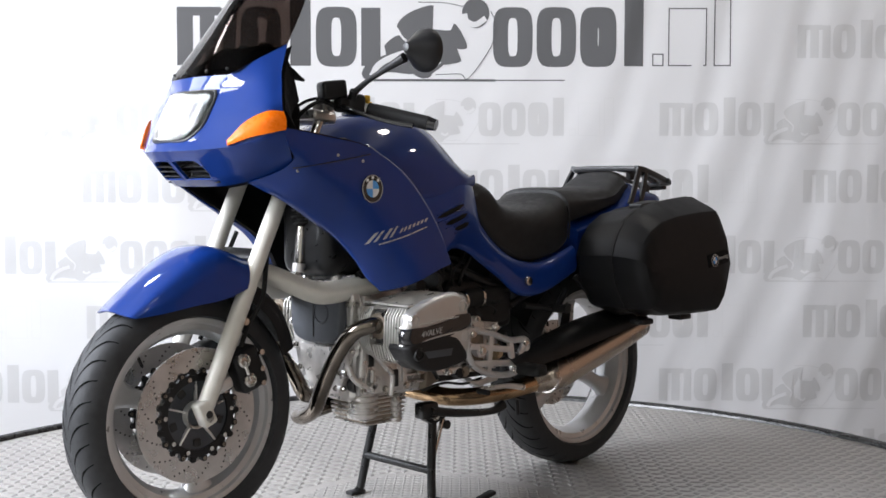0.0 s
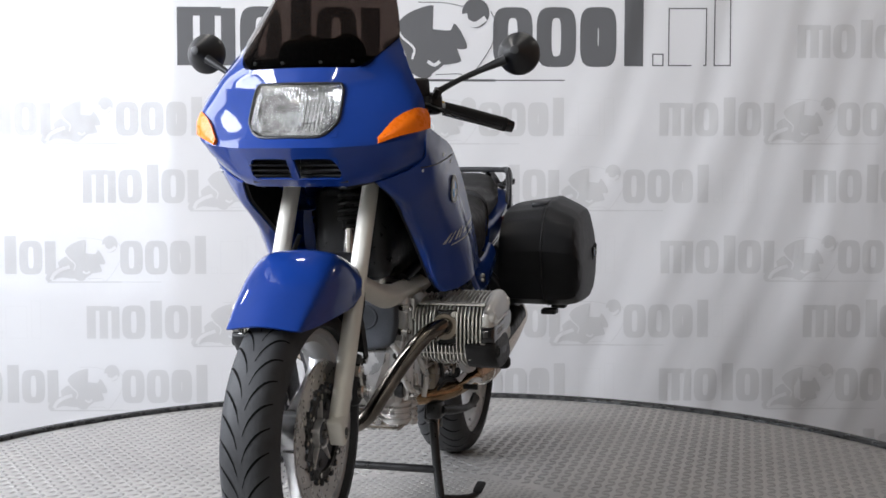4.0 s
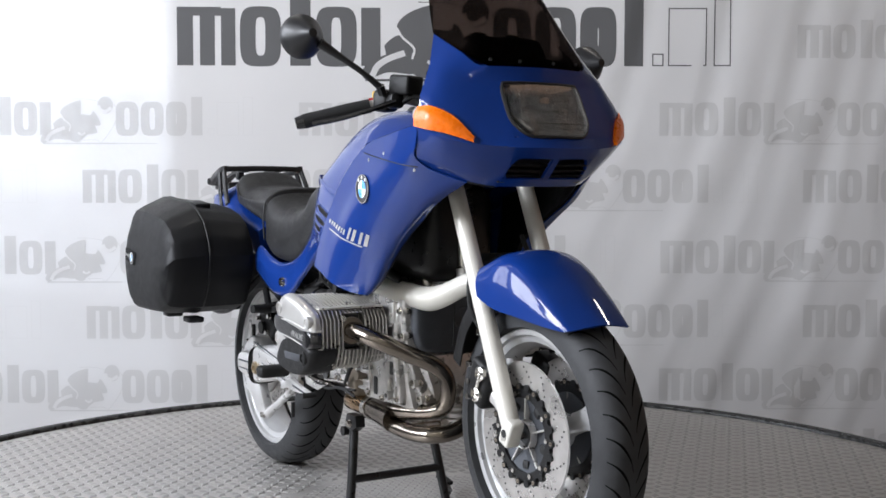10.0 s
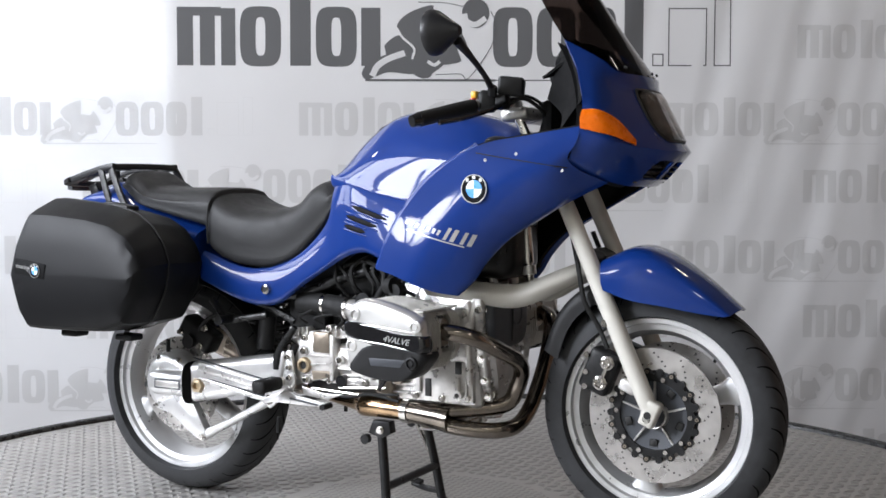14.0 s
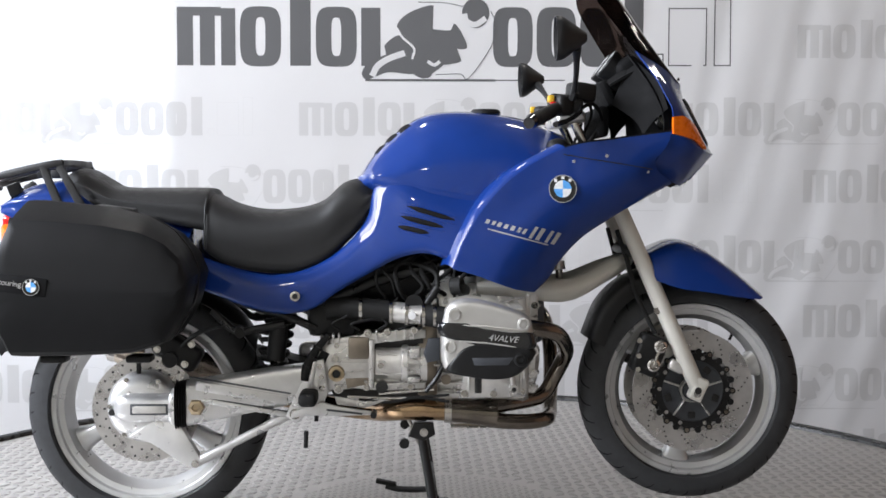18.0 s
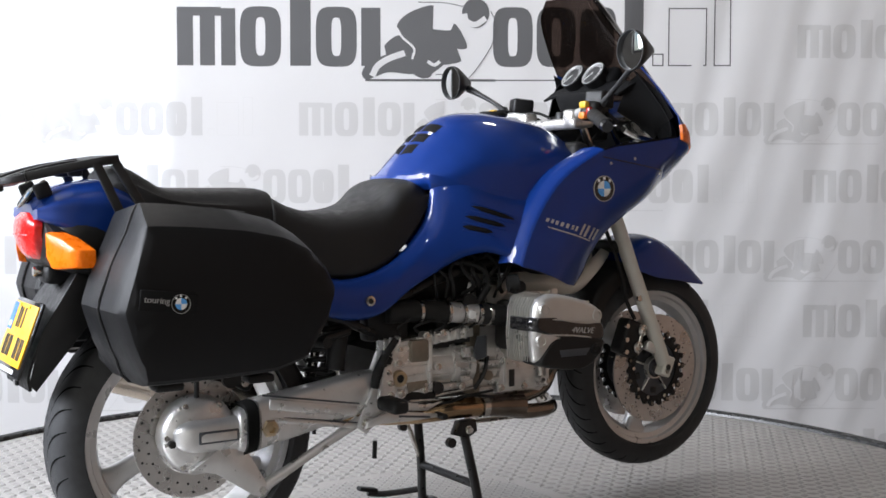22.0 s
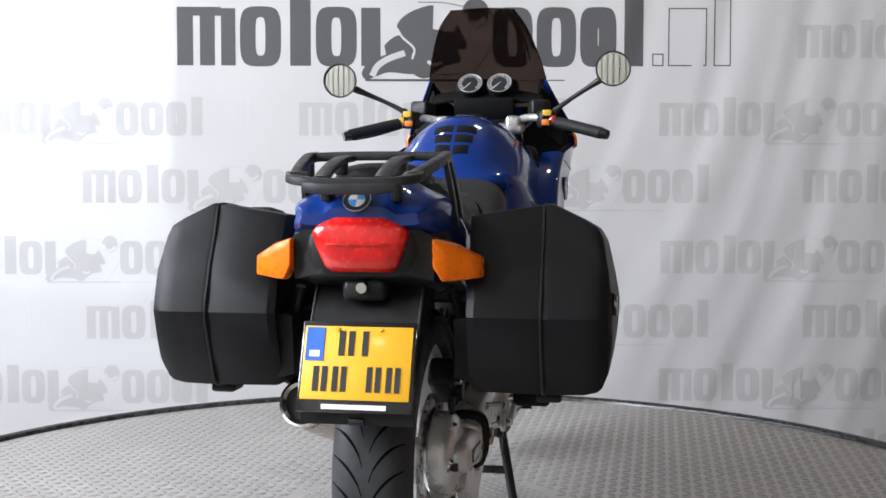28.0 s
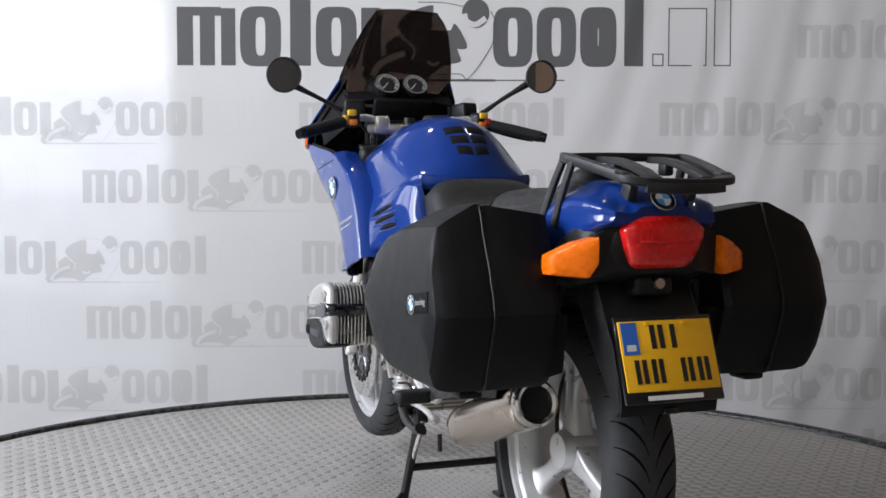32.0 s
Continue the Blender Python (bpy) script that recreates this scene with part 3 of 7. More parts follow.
def front_brake(s):
    y = 0.062 * s
    d = part("brake_disc", lathe([(0.108, y - 0.0025), (0.160, y - 0.0025), (0.160, y + 0.0025), (0.108, y + 0.0025)], FA, "y", 96, True), M_DISC, BIKE, "drilled steel brake disc")
    holes(FA, y, (0.122, 0.131, 0.140, 0.149), 14, 0.0024, "drilling", M_INK, d, 0.075)
    # open scalloped carrier: outer ring, hub ring and slanted webs
    n = 22
    outer, inner = [], []
    for k in range(n * 6):
        w = 2 * math.pi * k / (n * 6)
        q = 0.103 + 0.005 * math.cos(n * w)
        outer.append((FA[0] + q * math.cos(w), FA[2] + q * math.sin(w)))
        inner.append((FA[0] + 0.082 * math.cos(w), FA[2] + 0.082 * math.sin(w)))
    car = part("disc_carrier", grid_mesh([[(a, y - 0.005, b) for a, b in outer], [(a, y + 0.005, b) for a, b in outer], [(a, y + 0.005, b) for a, b in inner], [(a, y - 0.005, b) for a, b in inner]], closed_u=True, closed_v=True), M_BLACK, d, "black scalloped disc carrier")
    part("hub_plate", lathe([(0.020, y - 0.012 * s), (0.050, y - 0.010 * s), (0.083, y - 0.002 * s), (0.083, y - 0.008 * s), (0.020, y - 0.020 * s)], FA, "y", 48, True), M_OIL, d, "dark grey hub dish")
    for k in range(n):
        w = 2 * math.pi * k / n
        o = (FA[0] + 0.105 * math.cos(w), y + 0.001 * s, FA[2] + 0.105 * math.sin(w))
        part("bobbin", lathe([(0, 0.0065), (0.0070, 0.0065), (0.0085, 0.003), (0.0085, -0.0065), (0, -0.0065)], o, "y", 12), M_BLACK, d)
        if k % 2 == 0:
            part("rivet", lathe([(0.002, 0.0078), (0.0040, 0.0078), (0.0045, -0.0078), (0.002, -0.0078)], o, "y", 10, True), M_ALU_DARK, d)
    for k in range(5):
        w = 2 * math.pi * k / 5 + 0.3
        for e in (-0.26, 0.26):
            b = (FA[0] + 0.090 * math.cos(w + e), y + 0.005 * s, FA[2] + 0.090 * math.sin(w + e))
            part("carrier_bolt", rod(b, (b[0], b[1] + 0.005 * s, b[2]), 0.006, 6), M_STEEL, d)
        part("hub_rib", box(FA[0] + 0.058 * math.cos(w), y - 0.005 * s, FA[2] + 0.058 * math.sin(w), 0.048, 0.012, 0.0045, 0.001, 1, (0, -math.degrees(w), 0)), M_ALU, d)
        w += math.pi / 5
        o = (FA[0] + 0.066 * math.cos(w), y - 0.004 * s, FA[2] + 0.066 * math.sin(w))
        part("hub_window", box(o[0], o[1], o[2], 0.018, 0.004, 0.020, 0.003, 2, (0, -math.degrees(w), 0)), M_INK, d)
    part("hub_ring", lathe([(0.026, y - 0.010 * s), (0.028, y + 0.004 * s), (0.032, y + 0.005 * s), (0.034, y - 0.010 * s)], FA, "y", 32), M_ALU, d)
    part("hub_core", lathe([(0.0, y + 0.001 * s), (0.018, y + 0.001 * s), (0.026, y - 0.006 * s)], FA, "y", 24), M_OIL, d)
    cal = part("brake_caliper", box(0.583, 0.082 * s, 0.455, 0.075, 0.055, 0.105, 0.012, 3, (0, 22, 0)), M_BLACK, BIKE, "black brake caliper")
    for dx, dz in ((0.012, 0.026), (-0.006, -0.022)):
        part("caliper_cap", lathe([(0.0, 0.0), (0.012, 0.0), (0.017, -0.003 * s), (0.017, 0.006 * s), (0.012, 0.009 * s), (0.009, 0.003 * s), (0, 0.003 * s)], (0.597 + dx, 0.112 * s, 0.453 + dz), "y", 20), M_STEEL, cal)
    part("caliper_link", rod((0.609, 0.115 * s, 0.479), (0.591, 0.115 * s, 0.431), 0.005, 10), M_STEEL, cal)
    for dx, dz in ((-0.028, 0.04), (-0.03, 0.0), (-0.032, -0.035)):
        part("caliper_bolt", rod((0.583 + dx, 0.105 * s, 0.455 + dz), (0.583 + dx, 0.114 * s, 0.455 + dz), 0.007, 10), M_STEEL, cal)
    part("brake_hose", tube([(0.60, 0.09 * s, 0.51), (0.575, 0.085 * s, 0.56), (0.545, 0.10 * s, 0.62), (0.525, 0.09 * s, 0.70), (0.50, 0.07 * s, 0.78)], 0.006, 30, 8), M_RUBBER, BIKE)


for s in (1, -1):
    front_brake(s)


def front_end():
    for s in (1, -1):
        f = part("fork_leg", tube([(0.430, 0.098 * s, 0.99), (0.517, 0.098 * s, 0.803), (0.600, 0.098 * s, 0.617), (0.690, 0.098 * s, 0.415), (0.709, 0.098 * s, 0.372)], [0.0195, 0.0205, 0.021, 0.0215, 0.020], 24, 24), M_FORK, BIKE, "grey painted fork leg")
        part("axle_clamp", box(0.711, 0.100 * s, 0.366, 0.037, 0.036, 0.062, 0.007, 3, (0, 24, 0)), M_FORK, f)
        part("axle_bolt", rod((0.708, 0.115 * s, 0.364), (0.708, 0.1190 * s, 0.364), 0.009, 16), M_INK, f)
        part("clamp_lug", box(0.655, 0.098 * s, 0.425, 0.045, 0.02, 0.03, 0.008, 3, (0, 24, 0)), M_ALU, f)
        part("clamp_lug", box(0.612, 0.098 * s, 0.572, 0.035, 0.022, 0.026, 0.008, 3, (0, 24, 0)), M_ALU, f)
        part("lug_bolt", rod((0.60, 0.108 * s, 0.572), (0.60, 0.114 * s, 0.572), 0.009, 12), M_STEEL, f)
    part("front_axle", rod((0.706, -0.118, 0.355), (0.706, 0.118, 0.355), 0.010, 16), M_STEEL, BIKE)
    # leading link arm below the headstock
    for s in (1, -1):
        a = [[(0.13, 0.118, 0.664), (0.25, 0.112, 0.660), (0.37, 0.095, 0.655), (0.47, 0.060, 0.694), (0.545, 0.018, 0.724)],
             [(0.13, 0.145, 0.640), (0.25, 0.140, 0.634), (0.37, 0.120, 0.626), (0.47, 0.084, 0.664), (0.55, 0.034, 0.700)],
             [(0.13, 0.118, 0.618), (0.25, 0.112, 0.604), (0.37, 0.095, 0.596), (0.47, 0.060, 0.640), (0.545, 0.018, 0.680)],
             [(0.13, 0.094, 0.640), (0.25, 0.088, 0.634), (0.37, 0.074, 0.626), (0.47, 0.040, 0.664), (0.54, 0.004, 0.700)]]
        g = np.array([spline([r[k] for r in flip(a, s)], 20, True) for k in range(5)])
        gg = np.array([spline(g[:, j], 24) for j in range(20)]).transpose(1, 0, 2)
        part("link_arm", grid_mesh(gg, closed_u=True, cap=True), M_FORK, BIKE, "grey cast link arm")
    part("ball_joint", lathe([(0, -0.03), (0.02, -0.025), (0.026, 0), (0.02, 0.025), (0, 0.03)], (0.545, 0, 0.70), "z", 20), M_BLACK, BIKE)
    part("fork_bridge", box(0.538, 0, 0.722, 0.05, 0.19, 0.028, 0.012, 3, (0, 24, 0)), M_BLACK, BIKE)
    st = part("front_shock", rod((0.360, 0, 0.650), (0.335, 0, 0.93), 0.010, 16), M_STEEL, BIKE)
    part("shock_collar", rod((0.358, 0, 0.672), (0.355, 0, 0.694), 0.018, 16), M_ALU, st)
    part("shock_tube", rod((0.354, 0, 0.700), (0.346, 0, 0.790), 0.015, 18), M_STEEL, st)
    part("shock_body", rod((0.346, 0, 0.79), (0.336, 0, 0.915), 0.017, 20), M_BLACK, st)
    pts = [(0.345 - 0.010 * k / 89 + 0.026 * math.cos(2 * math.pi * 6 * k / 89), 0.026 * math.sin(2 * math.pi * 6 * k / 89), 0.80 + 0.11 * k / 89) for k in range(90)]
    part("coil_spring", tube(pts, 0.0055, 220, 8), M_BLACK, st)
    # mudguard
    f = []
    for x0, edge, mid, sh, top in ((0.585, (0.592, 0.116, 0.652), (0.588, 0.112, 0.692), (0.582, 0.084, 0.718), (0.580, 0.724)),
                                   (0.657, (0.662, 0.119, 0.630), (0.660, 0.113, 0.695), (0.657, 0.083, 0.742), (0.655, 0.754)),
                                   (0.730, (0.740, 0.113, 0.619), (0.735, 0.107, 0.676), (0.728, 0.080, 0.722), (0.724, 0.736)),
                                   (0.815, (0.815, 0.100, 0.606), (0.815, 0.095, 0.636), (0.813, 0.076, 0.664), (0.813, 0.680)),
                                   (0.893, (0.874, 0.084, 0.598), (0.880, 0.082, 0.600), (0.888, 0.068, 0.603), (0.897, 0.611))):
        f.append([edge, mid, sh, (top[0], 0, top[1]), (sh[0], -sh[1], sh[2]), (mid[0], -mid[1], mid[2]), (edge[0], -edge[1], edge[2])])
    part("front_mudguard", net(f, 36, 24, 0.004), M_BLUE, BIKE, "glossy blue front mudguard", angle=50)
    r = []
    for x, z in ((0.590, 0.672), (0.519, 0.645), (0.460, 0.585), (0.424, 0.497)):
        nx, nz = (x - FA[0]), (z - FA[2])
        q = math.hypot(nx, nz)
        nx, nz = nx / q, nz / q
        r.append([(x - nx * 0.05, 0.082, z - nz * 0.05), (x - nx * 0.012, 0.078, z - nz * 0.012), (x, 0.05, z), (x + nx * 0.004, 0, z + nz * 0.004), (x, -0.05, z), (x - nx * 0.012, -0.078, z - nz * 0.012), (x - nx * 0.05, -0.082, z - nz * 0.05)])
    part("mudguard_tail", net(r, 24, 16, 0.004), M_BLACK, BIKE, "black plastic rear part of the mudguard", angle=50)


front_end()


def badge(c, n, r, name="round_badge", up=(0, 0, 1)):
    """A round enamel badge: black ring, quarters in white and light blue. Plain shapes only."""
    z = Vector(n).normalized()
    x = Vector(up).cross(z).normalized()
    y = z.cross(x)
    m = Matrix.Translation(c) @ Matrix((x, y, z)).transposed().to_4x4()
    b = part(name, moved(lathe([(0, 0), (r, 0), (r, 0.002), (r * 0.96, 0.0035), (0, 0.0035)], (0, 0, 0), "z", 40), m), M_GLOSS, BIKE, "round enamel badge")
    part("badge_rim", moved(lathe([(r * 0.95, 0.003), (r, 0.003), (r, 0.0048), (r * 0.95, 0.0048)], (0, 0, 0), "z", 40, True), m), M_SILVERINK, b)
    for k in range(4):
        bm = bmesh.new()
        vs = [bm.verts.new((0, 0, 0.0042))]
        for i in range(9):
            w = math.pi / 2 * (k + i / 8)
            vs.append(bm.verts.new((r * 0.62 * math.cos(w), r * 0.62 * math.sin(w), 0.0042)))
        bm.faces.new(vs)
        part("badge_quarter", moved(bm, m), M_WHITE if k % 2 else M_LTBLUE, b)
    for k in range(3):
        w = math.radians(50 + 40 * k)
        part("badge_bar", moved(box(r * 0.80 * math.cos(w), r * 0.80 * math.sin(w), 0.0044, r * 0.2, r * 0.22, 0.001, rot=(0, 0, 90 * k)), m), M_WHITE, b)
    return b


def fairing():
    up = [[(0.666, 0, 1.154), (0.655, 0.105, 1.153), (0.646, 0.130, 1.156), (0.600, 0.164, 1.190), (0.525, 0.184, 1.232)],
          [(0.679, 0, 1.119), (0.661, 0.105, 1.118), (0.634, 0.172, 1.128), (0.608, 0.212, 1.138), (0.572, 0.222, 1.158)],
          [(0.708, 0, 1.060), (0.692, 0.105, 1.060), (0.664, 0.192, 1.060), (0.635, 0.248, 1.064), (0.600, 0.262, 1.088)],
          [(0.741, 0, 0.998), (0.726, 0.105, 0.998), (0.690, 0.190, 1.000), (0.650, 0.250, 1.014), (0.604, 0.272, 1.040)],
          [(0.757, 0, 0.975), (0.741, 0.105, 0.976), (0.698, 0.186, 0.983), (0.652, 0.248, 0.999), (0.598, 0.270, 1.026)],
          [(0.737, 0, 0.955), (0.722, 0.105, 0.955), (0.680, 0.178, 0.958), (0.632, 0.232, 0.968), (0.580, 0.262, 0.990)],
          [(0.692, 0, 0.909), (0.680, 0.105, 0.910), (0.650, 0.160, 0.919), (0.608, 0.210, 0.936), (0.565, 0.250, 0.958)],
          [(0.664, 0, 0.893), (0.656, 0.105, 0.894), (0.630, 0.150, 0.903), (0.588, 0.198, 0.921), (0.550, 0.240, 0.946)]]
    fine = []
    for k in range(len(up) - 1):
        for i in range(4):
            fine.append([(np.array(up[k][c]) * (1 - i / 4) + np.array(up[k + 1][c]) * i / 4) for c in range(5)])
    fine.append([np.array(p) for p in up[-1]])
    g = []
    for r in fine:
        tail = spline(r[1:], 15)
        lead = [r[0] + np.array(((r[1][0] - r[0][0]) * q * q, (r[1][1] - r[0][1]) * q, (r[1][2] - r[0][2]) * q)) for q in (0, 0.06, 0.3, 0.55, 0.8)]
        half = [np.array(p) for p in (*lead, *tail)]
        g.append([p * (1, -1, 1) for p in half[:0:-1]] + half)
    # leave the openings for the headlight and the two intakes
    bm = bmesh.new()
    vs = [[bm.verts.new(p) for p in r] for r in g]
    mid = len(g[0]) // 2
    for i in range(len(g) - 1):
        for j in range(len(g[0]) - 1):
            jj = j - mid if j >= mid else mid - 1 - j
            if not ((4 <= i < 12 and jj < 5) or (20 <= i < 24 and 0 < jj < 5)):
                bm.faces.new((vs[i][j], vs[i][j + 1], vs[i + 1][j + 1], vs[i + 1][j]))
    bmesh.ops.recalc_face_normals(bm, faces=bm.faces[:])
    bmesh.ops.solidify(bm, geom=bm.faces[:], thickness=0.004)
    part("nose_cowl", bm, M_BLUE, BIKE, "glossy blue nose cowl", angle=42)
    for s in (1, -1):
        inn = [[(p[0] - 0.022, p[1] * 0.93, p[2] - 0.004) for p in r] for r in up]
        part("inner_liner", net(flip([r[1:] for r in inn], s), 12, 14, 0.003), M_MATTE, BIKE, "black inner fairing liner")
        # side panel
        side = [[(0.602, 0.268, 1.028), (0.470, 0.265, 1.010), (0.339, 0.259, 0.988), (0.220, 0.255, 0.922), (0.145, 0.256, 0.845), (0.096, 0.262, 0.765), (0.066, 0.266, 0.692)],
                [(0.584, 0.264, 0.988), (0.485, 0.266, 0.965), (0.375, 0.262, 0.938), (0.265, 0.258, 0.885), (0.190, 0.260, 0.815), (0.145, 0.268, 0.745), (0.118, 0.270, 0.678)],
                [(0.562, 0.254, 0.958), (0.500, 0.261, 0.925), (0.405, 0.262, 0.893), (0.312, 0.262, 0.845), (0.242, 0.266, 0.780), (0.198, 0.270, 0.715), (0.172, 0.270, 0.658)],
                [(0.576, 0.226, 0.932), (0.518, 0.238, 0.890), (0.430, 0.242, 0.846), (0.355, 0.244, 0.800), (0.292, 0.248, 0.740), (0.250, 0.250, 0.685), (0.222, 0.250, 0.640)],
                [(0.610, 0.184, 0.911), (0.536, 0.206, 0.864), (0.458, 0.206, 0.816), (0.388, 0.206, 0.768), (0.334, 0.210, 0.712), (0.302, 0.216, 0.665), (0.268, 0.224, 0.632)],
                [(0.624, 0.160, 0.902), (0.540, 0.182, 0.858), (0.458, 0.178, 0.812), (0.384, 0.176, 0.768), (0.328, 0.182, 0.714), (0.296, 0.192, 0.668), (0.262, 0.205, 0.634)]]
        fs = part("fairing_side", net(flip(side, s), 48, 30, 0.004), M_BLUE, BIKE, "glossy blue fairing side panel", angle=40)
        part("fairing_inside", net(flip([[(p[0] - 0.004, p[1] - 0.010, p[2] + 0.004) for p in r] for r in side], s), 20, 16, 0.002), M_MATTE, BIKE, "black inside of the side panel")
        # seam between nose cowl and side panel, three fixing screws
        part("panel_seam", tube([(x, (surface_y(fs, x, z, s) + 0.0003) * s, z) for x, z in ((0.335, 0.972), (0.38, 0.964), (0.43, 0.956), (0.48, 0.948), (0.53, 0.940), (0.556, 0.936))], 0.0014, 24, 6), M_INK, fs)
        for x, z in ((0.545, 0.930), (0.44, 0.968), (0.36, 0.955)):
            yy = surface_y(fs, x, z, s)
            part("fixing_screw", rod((x, (yy - 0.002) * s, z), (x, (yy + 0.001) * s, z), 0.0040, 12), M_SILVERINK, fs)
        badge((0.333, 0.2615 * s, 0.888), (-0.05, s, 0.0), 0.034)
        # rolled edge from the side panel in towards the tank
        lip = [side[0][2:], [(p[0] - 0.006, p[1] - 0.006, p[2] + 0.006) for p in side[0][2:]], [(p[0] - 0.018, p[1] - 0.028, p[2] + 0.010) for p in side[0][2:]], [(p[0] - 0.030, p[1] - 0.062, p[2] + 0.006) for p in side[0][2:]]]
        part("panel_return", net(flip(lip, s), 30, 12, 0.003), M_BLUE, fs, angle=50)
        # model mark: slanted plain bars in silver
        for x, w, h, rise in ((0.150, 0.009, 0.009, 0), (0.165, 0.008, 0.009, 0), (0.179, 0.009, 0.010, 0), (0.195, 0.009, 0.010, 0), (0.211, 0.009, 0.011, 0), (0.227, 0.008, 0.011, 0), (0.240, 0.007, 0.012, 0),
                            (0.262, 0.008, 0.028, 0.003), (0.279, 0.010, 0.028, 0.003), (0.302, 0.008, 0.028, 0.003), (0.319, 0.010, 0.028, 0.003), (0.225, 0.150, 0.0035, -0.018)):
            z = 0.806 - 0.27 * (x - 0.160) + rise
            bm = bmesh.new()
            vs = []
            for a, b in ((-1, -1), (1, -1), (1, 1), (-1, 1)):
                px = x + a * w / 2 + (b * h * 0.32 * (-s) if w < 0.1 else 0)
                pz = z - 0.27 * a * w / 2 + b * h / 2
                vs.append((px, surface_y(fs, px, pz, s) * s + 0.0014 * s, pz))
            n = 8 if w > 0.1 else 1
            top = [bm.verts.new(tuple(np.array(vs[3]) * (1 - k / n) + np.array(vs[2]) * k / n)) for k in range(n + 1)]
            low = [bm.verts.new(tuple(np.array(vs[0]) * (1 - k / n) + np.array(vs[1]) * k / n)) for k in range(n + 1)]
            for v in (*top, *low):
                v.co.y = surface_y(fs, v.co.x, v.co.z, s) * s + 0.0014 * s
            for k in range(n):
                bm.faces.new((low[k], low[k + 1], top[k + 1], top[k]))
            part("model_mark_bar", bm, M_SILVERINK, fs)
        # turn signal in the cowl
        sig = [[(0.602, 0.270, 1.064), (0.634, 0.254, 1.064), (0.668, 0.220, 1.042), (0.700, 0.188, 0.998)],
               [(0.600, 0.278, 1.046), (0.640, 0.262, 1.042), (0.673, 0.231, 1.020), (0.702, 0.192, 0.992)],
               [(0.601, 0.279, 1.022), (0.639, 0.264, 1.013), (0.673, 0.234, 1.003), (0.702, 0.192, 0.986)]]
        t = part("turn_signal", net(flip(sig, s), 18, 8, 0.008), M_AMBER, BIKE, "amber front turn signal", angle=50)
    # headlight: rounded glass in the cowl, reflector close behind it

    def skin(y, z):
        c = np.interp(z, (0.998, 1.060, 1.119), (0.741, 0.708, 0.679))
        e = np.interp(z, (0.998, 1.060, 1.119), (0.726, 0.692, 0.661))
        return c - (c - e) * min(1.0, abs(y) / 0.105) ** 2

    edge = [(0.0, 1.1175), (0.086, 1.117), (0.097, 1.113), (0.1025, 1.098), (0.1035, 1.06), (0.1025, 1.038), (0.095, 1.022), (0.068, 1.0005), (0.0, 0.9995)]
    edge = edge + [(-y, z) for y, z in edge[-2:0:-1]]
    edge = [(p[0], p[2]) for p in spline([(y, 0, z) for y, z in edge], 64, True)]

    def level(k, d):
        return [(skin(y * k, 1.06 + (z - 1.06) * k) + d, y * k, 1.06 + (z - 1.06) * k) for y, z in edge]

    bowl = [level(1.0, -0.004)] + [level(k, -0.006 - 0.085 * (1 - k * k)) for k in (0.96, 0.88, 0.78, 0.66, 0.52, 0.38, 0.22, 0.03)]
    h = part("headlight", grid_mesh(bowl, closed_u=True, cap=True), M_REFLECTOR, BIKE, "rounded headlight with clear fluted glass", angle=60)
    part("lens", grid_mesh([level(1.0, 0.002), level(0.96, 0.007), level(0.7, 0.009), level(0.35, 0.009), level(0.02, 0.009)], closed_u=True, cap=True, thick=0.002), M_LENS, h, "clear headlight glass", angle=60).visible_shadow = False
    # painted corners between the square cut-out and the round glass
    rect = []
    for y, z in edge:
        k = 1 / max(abs(y) / 0.1055, abs(z - 1.0585) / 0.0610)
        rect.append((skin(y * k, 1.0585 + (z - 1.0585) * k) + 0.0006, y * k, 1.0585 + (z - 1.0585) * k))
    part("headlight_surround", grid_mesh([rect, level(1.0, 0.0006), level(1.0, -0.006)], closed_u=True), M_BLUE, h)
    part("bezel", tube(level(1.0, 0.0012)[::2], 0.0036, 96, 6, True), M_INK, h)
    for k in range(23):
        y = -0.088 + 0.008 * k
        part("flute", tube([(skin(y, z) + 0.005, y, z) for z in (1.108, 1.08, 1.04, 1.012)], 0.0014, 10, 6), M_LENS, h).visible_shadow = False
    for z in (1.092, 1.055, 1.028):
        part("flute", tube([(skin(y, z) + 0.005, y, z) for y in (-0.09, 0, 0.09)], 0.0012, 12, 6), M_LENS, h).visible_shadow = False
    part("bulb_shield", lathe([(0, 0.012), (0.016, 0.010), (0.022, 0.0), (0.022, -0.02)], (0.672, 0.0, 1.068), "x", 20), M_STEEL, h)
    # dark lower air intakes with slats
    for s in (1, -1):
        v = part("air_intake", box(0.668, 0.056 * s, 0.932, 0.008, 0.110, 0.060, 0.002), M_INK, BIKE, "black slatted air intake")
        for k in range(3):
            part("slat", box(0.676 + 0.010 * k, 0.056 * s, 0.921 + 0.011 * k, 0.020, 0.098, 0.003, 0.001, 1, (0, 20, -6 * s)), M_BLACK, v)
    # blue corners round the two intakes

    def chin(y, z):
        c, e = np.interp(z, (0.909, 0.955), (0.692, 0.737)), np.interp(z, (0.909, 0.955), (0.680, 0.722))
        return c - (c - e) * min(1.0, abs(y) / 0.105) ** 2

    mouth = [(0.0085, 0.945), (0.014, 0.9515), (0.080, 0.9525), (0.094, 0.948), (0.101, 0.936), (0.1035, 0.922), (0.098, 0.913), (0.086, 0.9105), (0.014, 0.9108), (0.0085, 0.917)]
    mouth = [(q[0], q[2]) for q in spline([(y, 0, z) for y, z in mouth], 48, True)]
